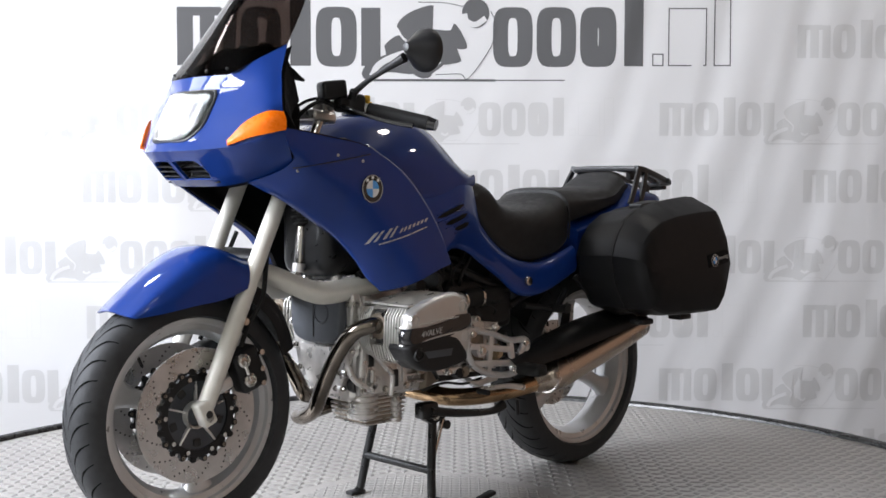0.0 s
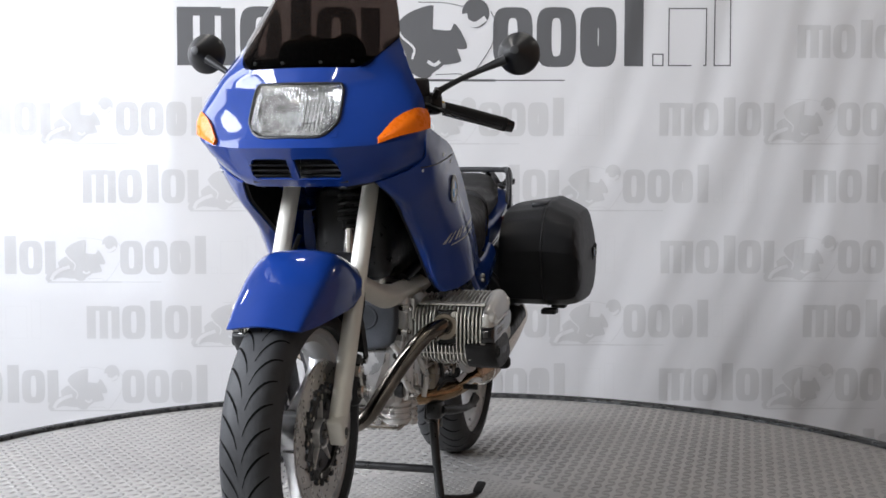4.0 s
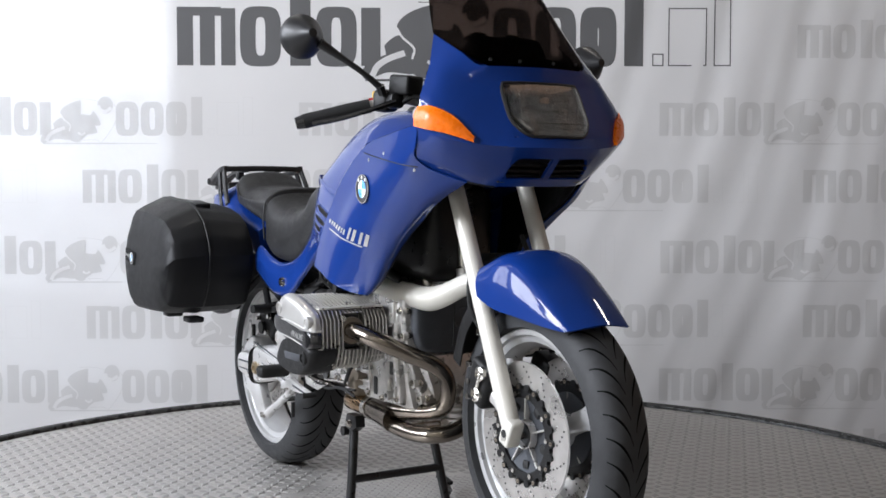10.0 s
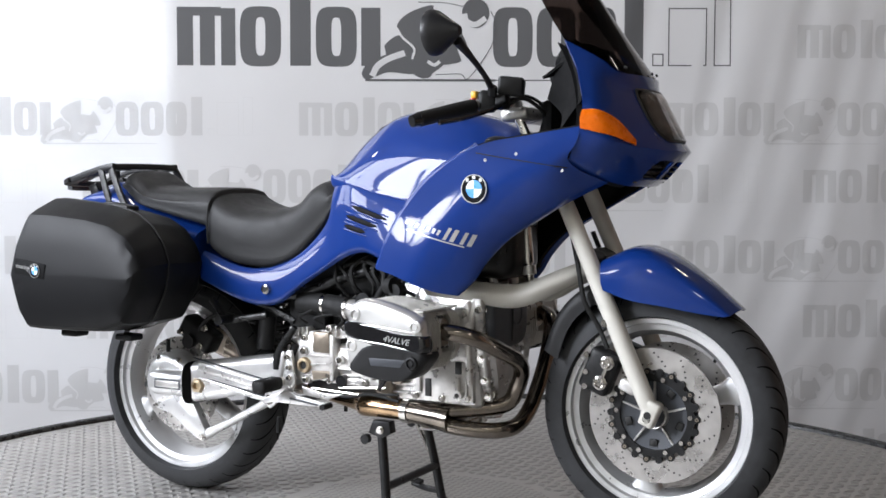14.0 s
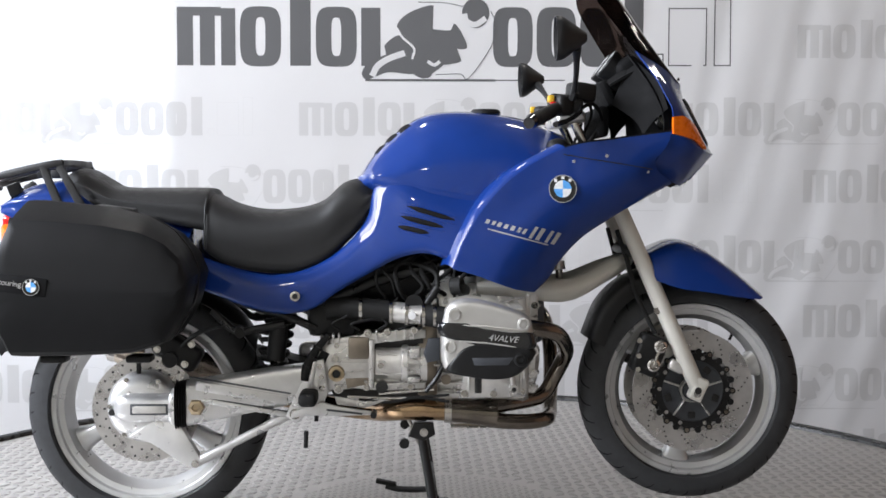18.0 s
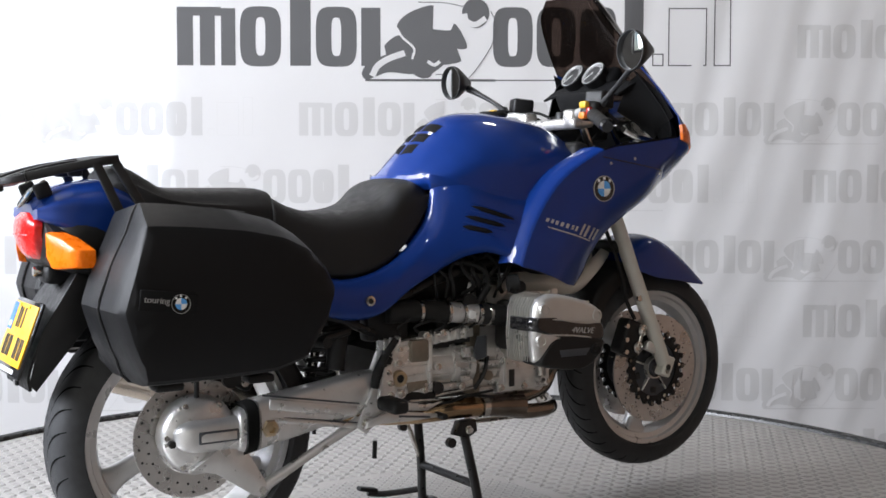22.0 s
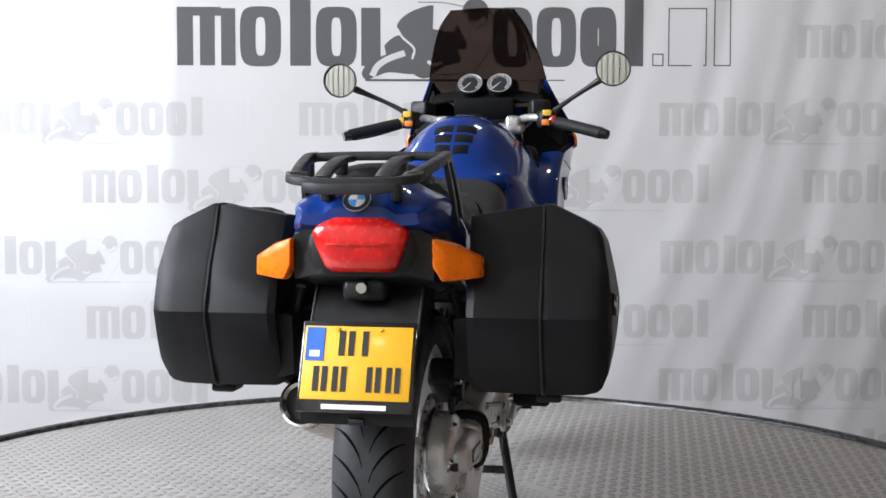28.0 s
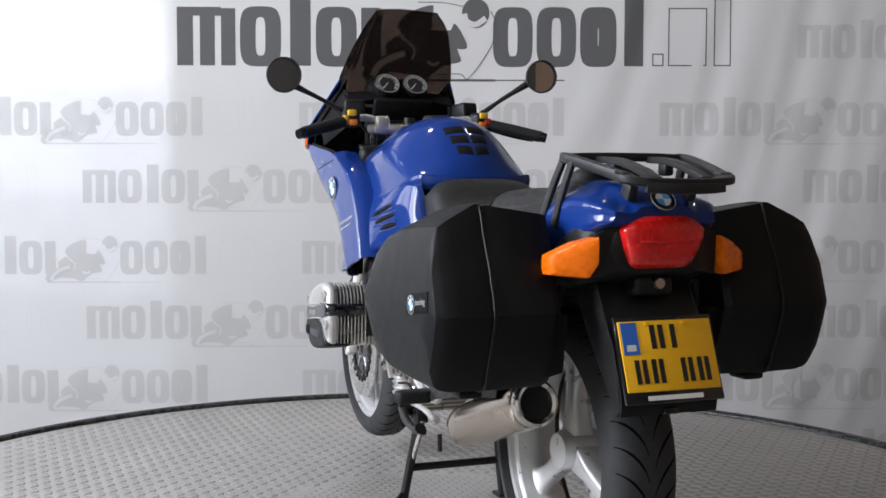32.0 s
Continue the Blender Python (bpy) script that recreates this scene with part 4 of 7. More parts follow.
    for s in (1, -1):
        box_edge = []
        for y, z in mouth:
            k = 1 / max(abs(y - 0.0557) / 0.0495, abs(z - 0.932) / 0.0232)
            box_edge.append((0.0557 + (y - 0.0557) * k, 0.932 + (z - 0.932) * k))
        rows = [[(chin(y, z) + d, y * s, z) for y, z in q] for q, d in ((box_edge, 0.0006), (mouth, 0.0006), (mouth, -0.010))]
        part("intake_surround", grid_mesh(rows, closed_u=True), M_BLUE, BIKE)
    # smoked screen
    sc = []
    for c, m, a, e in (((0.664, 1.150), (0.648, 0.128, 1.153), (0.604, 0.164, 1.186), (0.527, 0.187, 1.232)), ((0.590, 1.266), (0.572, 0.110, 1.262), (0.540, 0.145, 1.272), (0.478, 0.168, 1.300)),
                       ((0.515, 1.382), (0.498, 0.090, 1.372), (0.470, 0.118, 1.374), (0.425, 0.135, 1.380)), ((0.470, 1.446), (0.458, 0.050, 1.442), (0.440, 0.078, 1.437), (0.415, 0.098, 1.432))):
        sc.append([e, a, m, (c[0], 0, c[1]), (m[0], -m[1], m[2]), (a[0], -a[1], a[2]), (e[0], -e[1], e[2])])
    w = part("windscreen", net(sc, 42, 24, 0.0035), M_SCREEN, BIKE, "dark smoked windscreen", angle=60)
    for y, x, z in ((0.115, 0.646, 1.166), (-0.115, 0.646, 1.166), (0.045, 0.657, 1.164), (-0.045, 0.657, 1.164)):
        part("screen_screw", rod((x, y, z), (x + 0.004, y, z + 0.003), 0.0035, 10), M_BLACK, w)


fairing()


def bodywork():
    r = {0: [(-0.176, 0, 0.915), (-0.135, 0, 0.976), (-0.075, 0, 1.036), (0.0, 0, 1.081), (0.11, 0, 1.091), (0.25, 0, 1.073), (0.365, 0, 1.028)],
         1: [(-0.170, 0.07, 0.915), (-0.128, 0.07, 0.965), (-0.065, 0.073, 1.022), (0.008, 0.075, 1.064), (0.115, 0.078, 1.076), (0.25, 0.08, 1.058), (0.36, 0.08, 1.015)],
         2: [(-0.155, 0.118, 0.917), (-0.105, 0.125, 0.948), (-0.045, 0.13, 0.988), (0.02, 0.135, 1.018), (0.12, 0.14, 1.032), (0.25, 0.14, 1.018), (0.352, 0.13, 0.988)],
         3: [(-0.140, 0.145, 0.92), (-0.09, 0.163, 0.926), (-0.03, 0.172, 0.946), (0.03, 0.178, 0.958), (0.13, 0.186, 0.962), (0.25, 0.188, 0.962), (0.345, 0.18, 0.952)],
         4: [(-0.131, 0.158, 0.917), (-0.08, 0.176, 0.907), (-0.03, 0.186, 0.894), (0.03, 0.194, 0.881), (0.13, 0.200, 0.864), (0.22, 0.202, 0.864), (0.33, 0.20, 0.895)]}
    rows = [r[4], r[3], r[2], r[1], r[0]] + [[(p[0], -p[1], p[2]) for p in r[k]] for k in (1, 2, 3, 4)]
    tank = part("fuel_tank", net(rows, 40, 48, 0.004), M_BLUE, BIKE, "glossy blue fuel tank", angle=50)
    rim = [np.array(q) for q in r[4][5:0:-1]] + [np.array(r[k][0]) for k in (4, 3, 2, 1, 0)]
    rim += [q * (1, -1, 1) for q in rim[-2::-1]]
    mid = np.array((0.10, 0, 0))
    lip = []
    for dz, out in ((0.006, 0.001), (-0.002, 0.0035), (-0.012, 0.0035), (-0.020, 0.0), (-0.034, -0.016)):
        row = []
        for q in rim:
            d = (q - mid) * (1, 1, 0)
            d = d / np.linalg.norm(d) * (0.35, 1, 0) if abs(q[1]) > 0.15 else d / np.linalg.norm(d)
            row.append(tuple(q + d * out + np.array((0, 0, dz))))
        lip.append(row)
    part("tank_lip", net(lip, 90, 12, 0.002), M_BLUE, tank, "glossy blue lip along the tank's lower edge", angle=50)
    part("tank_nose", box(0.335, 0, 0.965, 0.06, 0.36, 0.10, 0.025, 3), M_BLACK, BIKE)
    bv = BVHTree.FromPolygons([v.co for v in tank.data.vertices], [tuple(q.vertices) for q in tank.data.polygons])

    def on_tank(x, y, d):
        hit = bv.ray_cast(Vector((x, y, 2.0)), Vector((0, 0, -1)))
        return hit[0] + hit[1] * (d if hit[1].z > 0 else -d)

    for xa, xb, w in ((-0.135, -0.113, 0.044), (-0.105, -0.081, 0.051), (-0.073, -0.047, 0.057)):
        for s in (1, -1):
            g = [[on_tank(xa + (xb - xa) * i / 4 + 0.010 * j / 4, s * (0.004 + (w - 0.004) * j / 4), 0.0035 if 0 < i < 4 and 0 < j < 4 else 0.0005) for j in range(5)] for i in range(5)]
            part("tank_pad_rib", grid_mesh(g, thick=0.001), M_MATTE, tank, "black rubber tank pad rib", angle=60)
    part("filler_cap", lathe([(0, 0.012), (0.034, 0.012), (0.040, 0.006), (0.042, 0.0), (0, 0)], (0.16, 0, 1.085), "z", 32), M_BLACK, tank, "black fuel filler cap")
    for s in (1, -1):
        up = [(0.215, 0.196, 0.900), (0.13, 0.192, 0.868), (0.03, 0.184, 0.885), (-0.06, 0.172, 0.908), (-0.125, 0.150, 0.900), (-0.150, 0.146, 0.810), (-0.215, 0.150, 0.735), (-0.290, 0.155, 0.690), (-0.370, 0.158, 0.672), (-0.450, 0.158, 0.680), (-0.560, 0.152, 0.715)]
        lo = [(0.125, 0.236, 0.690), (0.090, 0.232, 0.700), (0.045, 0.222, 0.716), (-0.005, 0.208, 0.728), (-0.070, 0.190, 0.714), (-0.140, 0.178, 0.677), (-0.215, 0.172, 0.634), (-0.285, 0.172, 0.586), (-0.360, 0.171, 0.574), (-0.440, 0.168, 0.588), (-0.560, 0.160, 0.632)]
        rows = []
        for k, out in ((0.0, 0.0), (0.08, 0.012), (0.35, 0.020), (0.65, 0.018), (0.92, 0.012), (1.0, 0.0)):
            rows.append([tuple(np.array(a) * (1 - k) + np.array(b) * k + np.array((0, out, 0))) for a, b in zip(up, lo)])
        sp = part("side_cover", net(flip(rows, s), 60, 18, 0.004), M_BLUE, BIKE, "glossy blue side cover with three slots", angle=45)
        for (xa, za), (xb, zb) in (((-0.047, 0.845), (0.073, 0.809)), ((-0.062, 0.820), (0.045, 0.792)), ((-0.069, 0.795), (0.009, 0.778))):
            q = [(xa + (xb - xa) * k / 4, za + (zb - za) * k / 4) for k in range(5)]
            part("slot", tube([(x, (surface_y(sp, x, z, s) - 0.0045) * s, z) for x, z in q], [0.0045, 0.0080, 0.0080, 0.0080, 0.0045], 16, 8), M_MATTE, sp)
            for dz in (0.009, -0.009):
                part("slot_lip", tube([(x, (surface_y(sp, x, z + dz, s)) * s, z + dz) for x, z in q], 0.0024, 12, 6), M_BLUE, sp)
        bo = part("frame_bolt", lathe([(0, 0.001), (0.0065, 0.001), (0.007, 0.009), (0.0125, 0.008), (0.014, 0.0), (0, 0)], (0, 0, 0), "y", 24), M_STEEL, BIKE, "bright frame bolt")
        part("bolt_recess", rod((0, 0.0, 0), (0, 0.0085, 0), 0.0065, 12), M_INK, bo)
        bo.matrix_local = pose(-0.327, 0.184 * s, 0.620, 0, 0, 0 if s > 0 else 180)
    # seats: soft cushions with rolled edges

    def cushion(name, secs, label):
        rings = []
        for x, zt, w, zb in secs:
            h = zt - zb
            half = [(0, zt), (0.45 * w, zt - 0.002), (0.78 * w, zt - 0.012), (0.95 * w, zt - 0.035), (1.0 * w, zt - min(0.07, h * 0.5)), (0.99 * w, zb + h * 0.25), (0.96 * w, zb), (0.6 * w, zb - 0.004), (0, zb - 0.004)]
            ring = [(x, y, z) for y, z in half] + [(x, -y, z) for y, z in half[-2:0:-1]]
            rings.append(ring)
        return part(name, net(rings, 48, 30, 0, True, True), M_SEAT, BIKE, label, angle=60)

    cushion("pillion_seat", [(-0.925, 0.918, 0.085, 0.872), (-0.915, 0.932, 0.098, 0.866), (-0.880, 0.940, 0.110, 0.856), (-0.830, 0.912, 0.124, 0.842), (-0.790, 0.893, 0.130, 0.832), (-0.68, 0.891, 0.138, 0.808), (-0.565, 0.890, 0.142, 0.785), (-0.548, 0.878, 0.140, 0.785)], "black vinyl pillion seat")
    cushion("rider_seat", [(-0.562, 0.868, 0.138, 0.735), (-0.545, 0.874, 0.146, 0.722), (-0.50, 0.852, 0.152, 0.698), (-0.43, 0.835, 0.156, 0.682), (-0.34, 0.837, 0.156, 0.678), (-0.265, 0.858, 0.155, 0.702), (-0.215, 0.902, 0.154, 0.742), (-0.17, 0.915, 0.150, 0.790), (-0.128, 0.900, 0.146, 0.860)], "black vinyl rider seat")
    part("seat_piping", tube([(-0.556, 0.146, 0.735), (-0.556, 0.149, 0.80), (-0.555, 0.135, 0.855), (-0.553, 0.07, 0.879), (-0.552, 0, 0.881), (-0.553, -0.07, 0.879), (-0.555, -0.135, 0.855), (-0.556, -0.149, 0.80), (-0.556, -0.146, 0.735)], 0.003, 50, 6), M_SEAT, BIKE)
    # tail hump
    rings = []
    for x, zt, wt, wm, zm, zb, wb in ((-0.60, 0.790, 0.10, 0.145, 0.735, 0.66, 0.13), (-0.78, 0.835, 0.10, 0.150, 0.790, 0.71, 0.135), (-0.90, 0.905, 0.095, 0.148, 0.830, 0.755, 0.135), (-0.98, 0.905, 0.088, 0.143, 0.838, 0.785, 0.138), (-1.04, 0.886, 0.080, 0.132, 0.842, 0.812, 0.130), (-1.078, 0.858, 0.070, 0.108, 0.838, 0.826, 0.108)):
        half = [(0, zt), (wt * 0.7, zt - 0.003), (wt, zt - 0.015), (wm * 0.97, zm + (zt - zm) * 0.45), (wm, zm), (wb, zb), (wb * 0.5, zb - 0.003), (0, zb - 0.003)]
        rings.append([(x, y, z) for y, z in half] + [(x, -y, z) for y, z in half[-2:0:-1]])
    part("tail_hump", net(rings, 44, 26, 0, True, True), M_BLUE, BIKE, "glossy blue tail hump", angle=50)
    badge((-1.074, 0.004, 0.868), (-1, 0, 0.75), 0.026)
    # rear lamp and signals
    lampc = []
    for z, w, x in ((0.838, 0.062, -1.082), (0.826, 0.078, -1.090), (0.812, 0.090, -1.093), (0.790, 0.085, -1.094), (0.765, 0.076, -1.088), (0.748, 0.070, -1.080), (0.738, 0.064, -1.070)):
        lampc.append([(x + 0.030, w, z), (x + 0.012, w * 0.94, z), (x + 0.003, w * 0.6, z), (x, 0, z), (x + 0.003, -w * 0.6, z), (x + 0.012, -w * 0.94, z), (x + 0.030, -w, z)])
    tl = part("tail_lamp", net(lampc, 28, 20, 0.012), M_RED, BIKE, "red tail lamp lens", angle=50)
    part("lens_rib", tube([(-1.078, 0.076, 0.790), (-1.0935, 0.045, 0.790), (-1.0965, 0, 0.790), (-1.0935, -0.045, 0.790), (-1.078, -0.076, 0.790)], 0.0022, 20, 6), M_RED, tl)
    rings = []
    for x, zt, zb, w in ((-0.80, 0.80, 0.68, 0.13), (-0.95, 0.83, 0.70, 0.142), (-1.02, 0.825, 0.715, 0.138), (-1.055, 0.822, 0.728, 0.100), (-1.062, 0.815, 0.735, 0.085)):
        half = [(0, zt), (0.7 * w, zt), (w, zt - 0.012), (w, zb + 0.03), (0.75 * w, zb), (0, zb)]
        rings.append([(x, y, z) for y, z in half] + [(x, -y, z) for y, z in half[-2:0:-1]])
    part("tail_housing", net(rings, 32, 14, 0, True, True), M_BLACK, BIKE, "black plastic tail housing")
    for s in (1, -1):
        poly = ((0.132, 0.800), (0.172, 0.788), (0.216, 0.763), (0.217, 0.726), (0.149, 0.720), (0.133, 0.748))
        g = []
        for k, d in ((0.30, -0.010), (0.75, -0.009), (0.93, -0.006), (1.0, 0.002), (1.0, 0.030), (0.9, 0.034)):
            r = [np.array((-1.062 + 0.55 * (0.175 + (y - 0.175) * k - 0.135) + d, (0.175 + (y - 0.175) * k) * s, 0.755 + (z - 0.755) * k)) for y, z in poly]
            g.append([q for i in range(6) for q in (r[i] * 0.86 + r[i - 1] * 0.14, r[i] * 0.96 + (r[i - 1] + r[(i + 1) % 6]) * 0.02, r[i] * 0.86 + r[(i + 1) % 6] * 0.14)])
        ts = part("rear_turn_signal", grid_mesh(g, closed_u=True, cap=True), M_AMBER, BIKE, "amber rear turn signal", angle=35)
        part("signal_arm", grid_mesh([[(-1.062, 0.080 * s, 0.832), (-1.062, 0.074 * s, 0.735), (-0.98, 0.09 * s, 0.72), (-0.98, 0.10 * s, 0.83)], [(-1.052, 0.136 * s, 0.800), (-1.046, 0.132 * s, 0.722), (-0.97, 0.135 * s, 0.715), (-0.97, 0.140 * s, 0.80)]], closed_u=True, cap=True), M_BLACK, BIKE)
    part("tail_lock", lathe([(0, -0.012), (0.010, -0.012), (0.012, -0.008), (0.012, 0.01), (0, 0.01)], (-1.052, 0, 0.708), "x", 20), M_STEEL, BIKE)
    part("lock_panel", box(-1.012, 0, 0.702, 0.066, 0.085, 0.042, 0.012, 3), M_BLACK, BIKE)
    # mudguard tail with number plate (blank bars)
    fl = [[(-0.98, y, 0.72), (-1.025, y, 0.66), (-1.072, y, 0.58), (-1.102, y, 0.50), (-1.100, y, 0.462)] for y in (0.105, 0.06, 0, -0.06, -0.105)]
    part("rear_mudguard", net(fl, 20, 12, 0.006), M_BLACK, BIKE, "black plastic rear mudguard flap")
    for s in (1, -1):
        part("mudguard_side", plate([(-0.90, 0.70), (-0.99, 0.72), (-1.072, 0.585), (-1.100, 0.475), (-1.085, 0.46), (-0.97, 0.60)], 0.100 * s, 0.106 * s, 0.002), M_BLACK, BIKE)
    ti = math.degrees(math.atan2(0.045, 0.124))
    np_ = thing("number_plate", "yellow number plate with a blue strip in a black holder", "number plate", None)
    np_.parent = BIKE
    np_.name = "number_plate"
    m = pose(-1.094, 0, 0.573, 0, ti, 0)
    np_.matrix_local = m
    for key in ("category",):
        del np_[key]
    part("holder", box(0.002, 0, -0.006, 0.008, 0.215, 0.168, 0.003), M_GLOSS, np_)
    part("plate", box(-0.004, 0, 0.0, 0.004, 0.203, 0.136, 0.0015), M_PLATE, np_)
    part("blue_strip", box(-0.0068, 0.080, 0.034, 0.001, 0.034, 0.062), M_PLATE_BLUE, np_)
    for y, z, w in ((0.030, 0.036, 0.011), (0.012, 0.036, 0.011), (-0.014, 0.036, 0.011), (0.074, -0.030, 0.010), (0.058, -0.030, 0.010), (0.038, -0.030, 0.010), (0.022, -0.030, 0.010), (-0.026, -0.030, 0.010), (-0.042, -0.030, 0.010), (-0.062, -0.030, 0.010), (-0.078, -0.030, 0.010)):
        part("plate_bar", box(-0.0068, y, z, 0.001, w, 0.046), M_INK, np_)
    part("plate_bar", box(-0.0068, 0.080, 0.016, 0.0016, 0.02, 0.012), M_WHITE, np_)
    part("holder_bar", box(-0.0028, 0, -0.080, 0.001, 0.12, 0.009), M_WHITE, np_)
    for y in (0.04, -0.04):
        part("plate_screw", rod((-0.006, y, 0.062), (-0.009, y, 0.062), 0.004, 10), M_PLATE, np_)
    part("reflector_tab", box(-1.104, 0, 0.468, 0.006, 0.03, 0.012, 0.002), M_GLOSS, BIKE)
    # luggage rack: a square-barred frame sloping back, on two pairs of flat struts
    rk = part("luggage_rack", strap([(-0.922, 0.128, 0.951), (-0.922, 0.06, 0.953), (-0.922, -0.06, 0.953), (-0.922, -0.128, 0.951)], 0.022, 0.018, 12), M_RACK, BIKE, "black satin metal luggage rack")
    part("rear_bar", strap([(-1.100, 0.110, 0.914), (-1.122, 0.102, 0.907), (-1.134, 0.080, 0.903), (-1.138, 0.03, 0.901), (-1.138, -0.03, 0.901), (-1.134, -0.080, 0.903), (-1.122, -0.102, 0.907), (-1.100, -0.110, 0.914)], 0.040, 0.017, 60), M_RACK, rk)
    part("rear_lip", strap([(-1.146, 0.082, 0.893), (-1.154, 0.04, 0.890), (-1.154, -0.04, 0.890), (-1.146, -0.082, 0.893)], 0.016, 0.020, 20), M_RACK, rk)
    for s in (1, -1):
        part("side_rail", strap([(-0.914, 0.132 * s, 0.952), (-0.95, 0.134 * s, 0.947), (-1.04, 0.122 * s, 0.928), (-1.115, 0.108 * s, 0.910)], 0.020, 0.020, 16), M_RACK, rk)
        part("slat", strap([(-0.928, 0.058 * s, 0.948), (-1.00, 0.057 * s, 0.943), (-1.07, 0.056 * s, 0.928), (-1.135, 0.055 * s, 0.906)], 0.026, 0.013, 14), M_RACK, rk)
        part("slat_boss", box(-0.985, 0.058 * s, 0.930, 0.030, 0.022, 0.030, 0.006), M_RACK, rk)
        for x0, x1, z1 in ((-0.920, -0.858, 0.835), (-0.962, -0.905, 0.815)):
            part("strut", strap([(x0, 0.138 * s, 0.944), (x0 * 0.5 + x1 * 0.5, 0.146 * s, (0.944 + z1) / 2), (x1, 0.150 * s, z1)], 0.010, 0.020, 10, (1, 0, 0)), M_RACK, rk)
        part("rack_foot", box(-1.056, 0.066 * s, 0.886, 0.034, 0.020, 0.034, 0.006, 2, (0, -22, 0)), M_RACK, rk)
        part("foot_bolt", rod((-1.053, 0.066 * s, 0.900), (-1.056, 0.066 * s, 0.906), 0.006, 10), M_STEEL, rk)


bodywork()


def side_case(s):
    # outline seen from the side; each ring further out is cut lower at the top by the sloping facet
    ol = [(-0.935, 0.862), (-0.86, 0.858), (-0.74, 0.845), (-0.655, 0.825), (-0.598, 0.792), (-0.560, 0.745), (-0.538, 0.690), (-0.556, 0.61), (-0.605, 0.530), (-0.68, 0.507), (-0.80, 0.502), (-0.955, 0.500), (-0.990, 0.57), (-1.016, 0.652), (-0.988, 0.74), (-0.958, 0.80)]
    cx, zc = -0.77, 0.652
    back = sorted((z, x) for x, z in ol if x < -0.93)
    back_z, back_x = [q[0] for q in back], [q[1] for q in back]
    yo = 0.0 if s < 0 else 0.010
    g = []
    #          y     along top    below
    for y, kx, kt, kb in ((0.185, 0.97, 0.89, 0.94), (0.20, 1.0, 0.905, 0.985), (0.318, 1.0, 0.99, 1.0), (0.324, 0.992, 0.978, 0.99), (0.330, 1.0, 1.0, 1.0), (0.340, 1.0, 1.0, 1.0), (0.400, 0.994, 0.86, 0.99), (0.424, 0.980, 0.79, 0.955),
                          (0.434, 0.962, 0.70, 0.90), (0.446, 0.93, 0.40, 0.70), (0.452, 0.88, 0.16, 0.42), (0.4545, 0.70, 0.06, 0.22), (0.455, 0.35, 0.02, 0.10)):
        r = []
        for x, z in ol:
            zn = zc + (z - zc) * (kt if z > zc else kb)
            if x < -0.93:
                x = float(np.interp(zn, back_z, back_x))
            r.append((cx + (x - cx) * kx, s * (y - yo * max(0, (y - 0.19) / 0.265)), zn))
        ring = []
        n = len(r)
        for i in range(n):
            a, b, c = np.array(r[i - 1]), np.array(r[i]), np.array(r[(i + 1) % n])
            ring += [b * 0.80 + a * 0.20, b * 0.955 + a * 0.0225 + c * 0.0225, b * 0.80 + c * 0.20]
        g.append(ring)
    c = part("side_case", grid_mesh(g, closed_u=True, cap=True), M_CASE, BIKE, "black grained plastic side case", angle=24)
    part("inner_box", grid_mesh([[(-0.985, 0.196 * s, 0.648), (-0.68, 0.196 * s, 0.648), (-0.68, 0.196 * s, 0.520), (-0.965, 0.196 * s, 0.520)], [(-0.985, 0.158 * s, 0.645), (-0.68, 0.158 * s, 0.645), (-0.68, 0.160 * s, 0.530), (-0.968, 0.160 * s, 0.530)]], closed_u=True, cap=True), M_CASE, c)
    part("case_seam", tube([(p[0] * 1.0, 0.324 * s, p[2]) for p in g[2][::2]], 0.003, 90, 6, True), M_BLACK, c)
    ya, yb = surface_y(c, -0.875, 0.669, s), surface_y(c, -0.975, 0.672, s)
    tilt = math.degrees(math.atan2(ya - yb, 0.10))
    ym = (ya + yb) / 2
    part("badge_recess", box(-0.916, (ym - 0.0040) * s, 0.671, 0.116, 0.014, 0.042, 0.004, 2, (0, 7, tilt * s)), M_MATTE, c)
    ye = surface_y(c, -0.893, 0.667, s)
    badge((-0.893, (ye + 0.0005) * s, 0.667), (-math.tan(radians(tilt)), s, 0), 0.019)
    yt = surface_y(c, -0.951, 0.676, s)
    lettering("case_lettering", "touring", 0.0175, M_SILVERINK, c, pose(-0.940, (yt + 0.004) * s, 0.676, 90, 0, -tilt if s < 0 else 180 + tilt) @ pose(0, 0, 0, 0, 0, -7 if s < 0 else 7))
    part("case_latch", box(-0.74, 0.29 * s, 0.838, 0.09, 0.05, 0.016, 0.005, 2, (0, 7, 0)), M_BLACK, c)
    for x in (-0.68, -0.88):
        part("case_foot", box(x, 0.33 * s, 0.487, 0.06, 0.05, 0.018, 0.006), M_BLACK, c)
    part("case_mount", tube([(-0.58, 0.15 * s, 0.62), (-0.62, 0.19 * s, 0.56), (-0.75, 0.20 * s, 0.50), (-0.90, 0.20 * s, 0.52), (-0.95, 0.15 * s, 0.70)], 0.010, 30, 8), M_FRAME, BIKE)


for s in (1, -1):
    side_case(s)


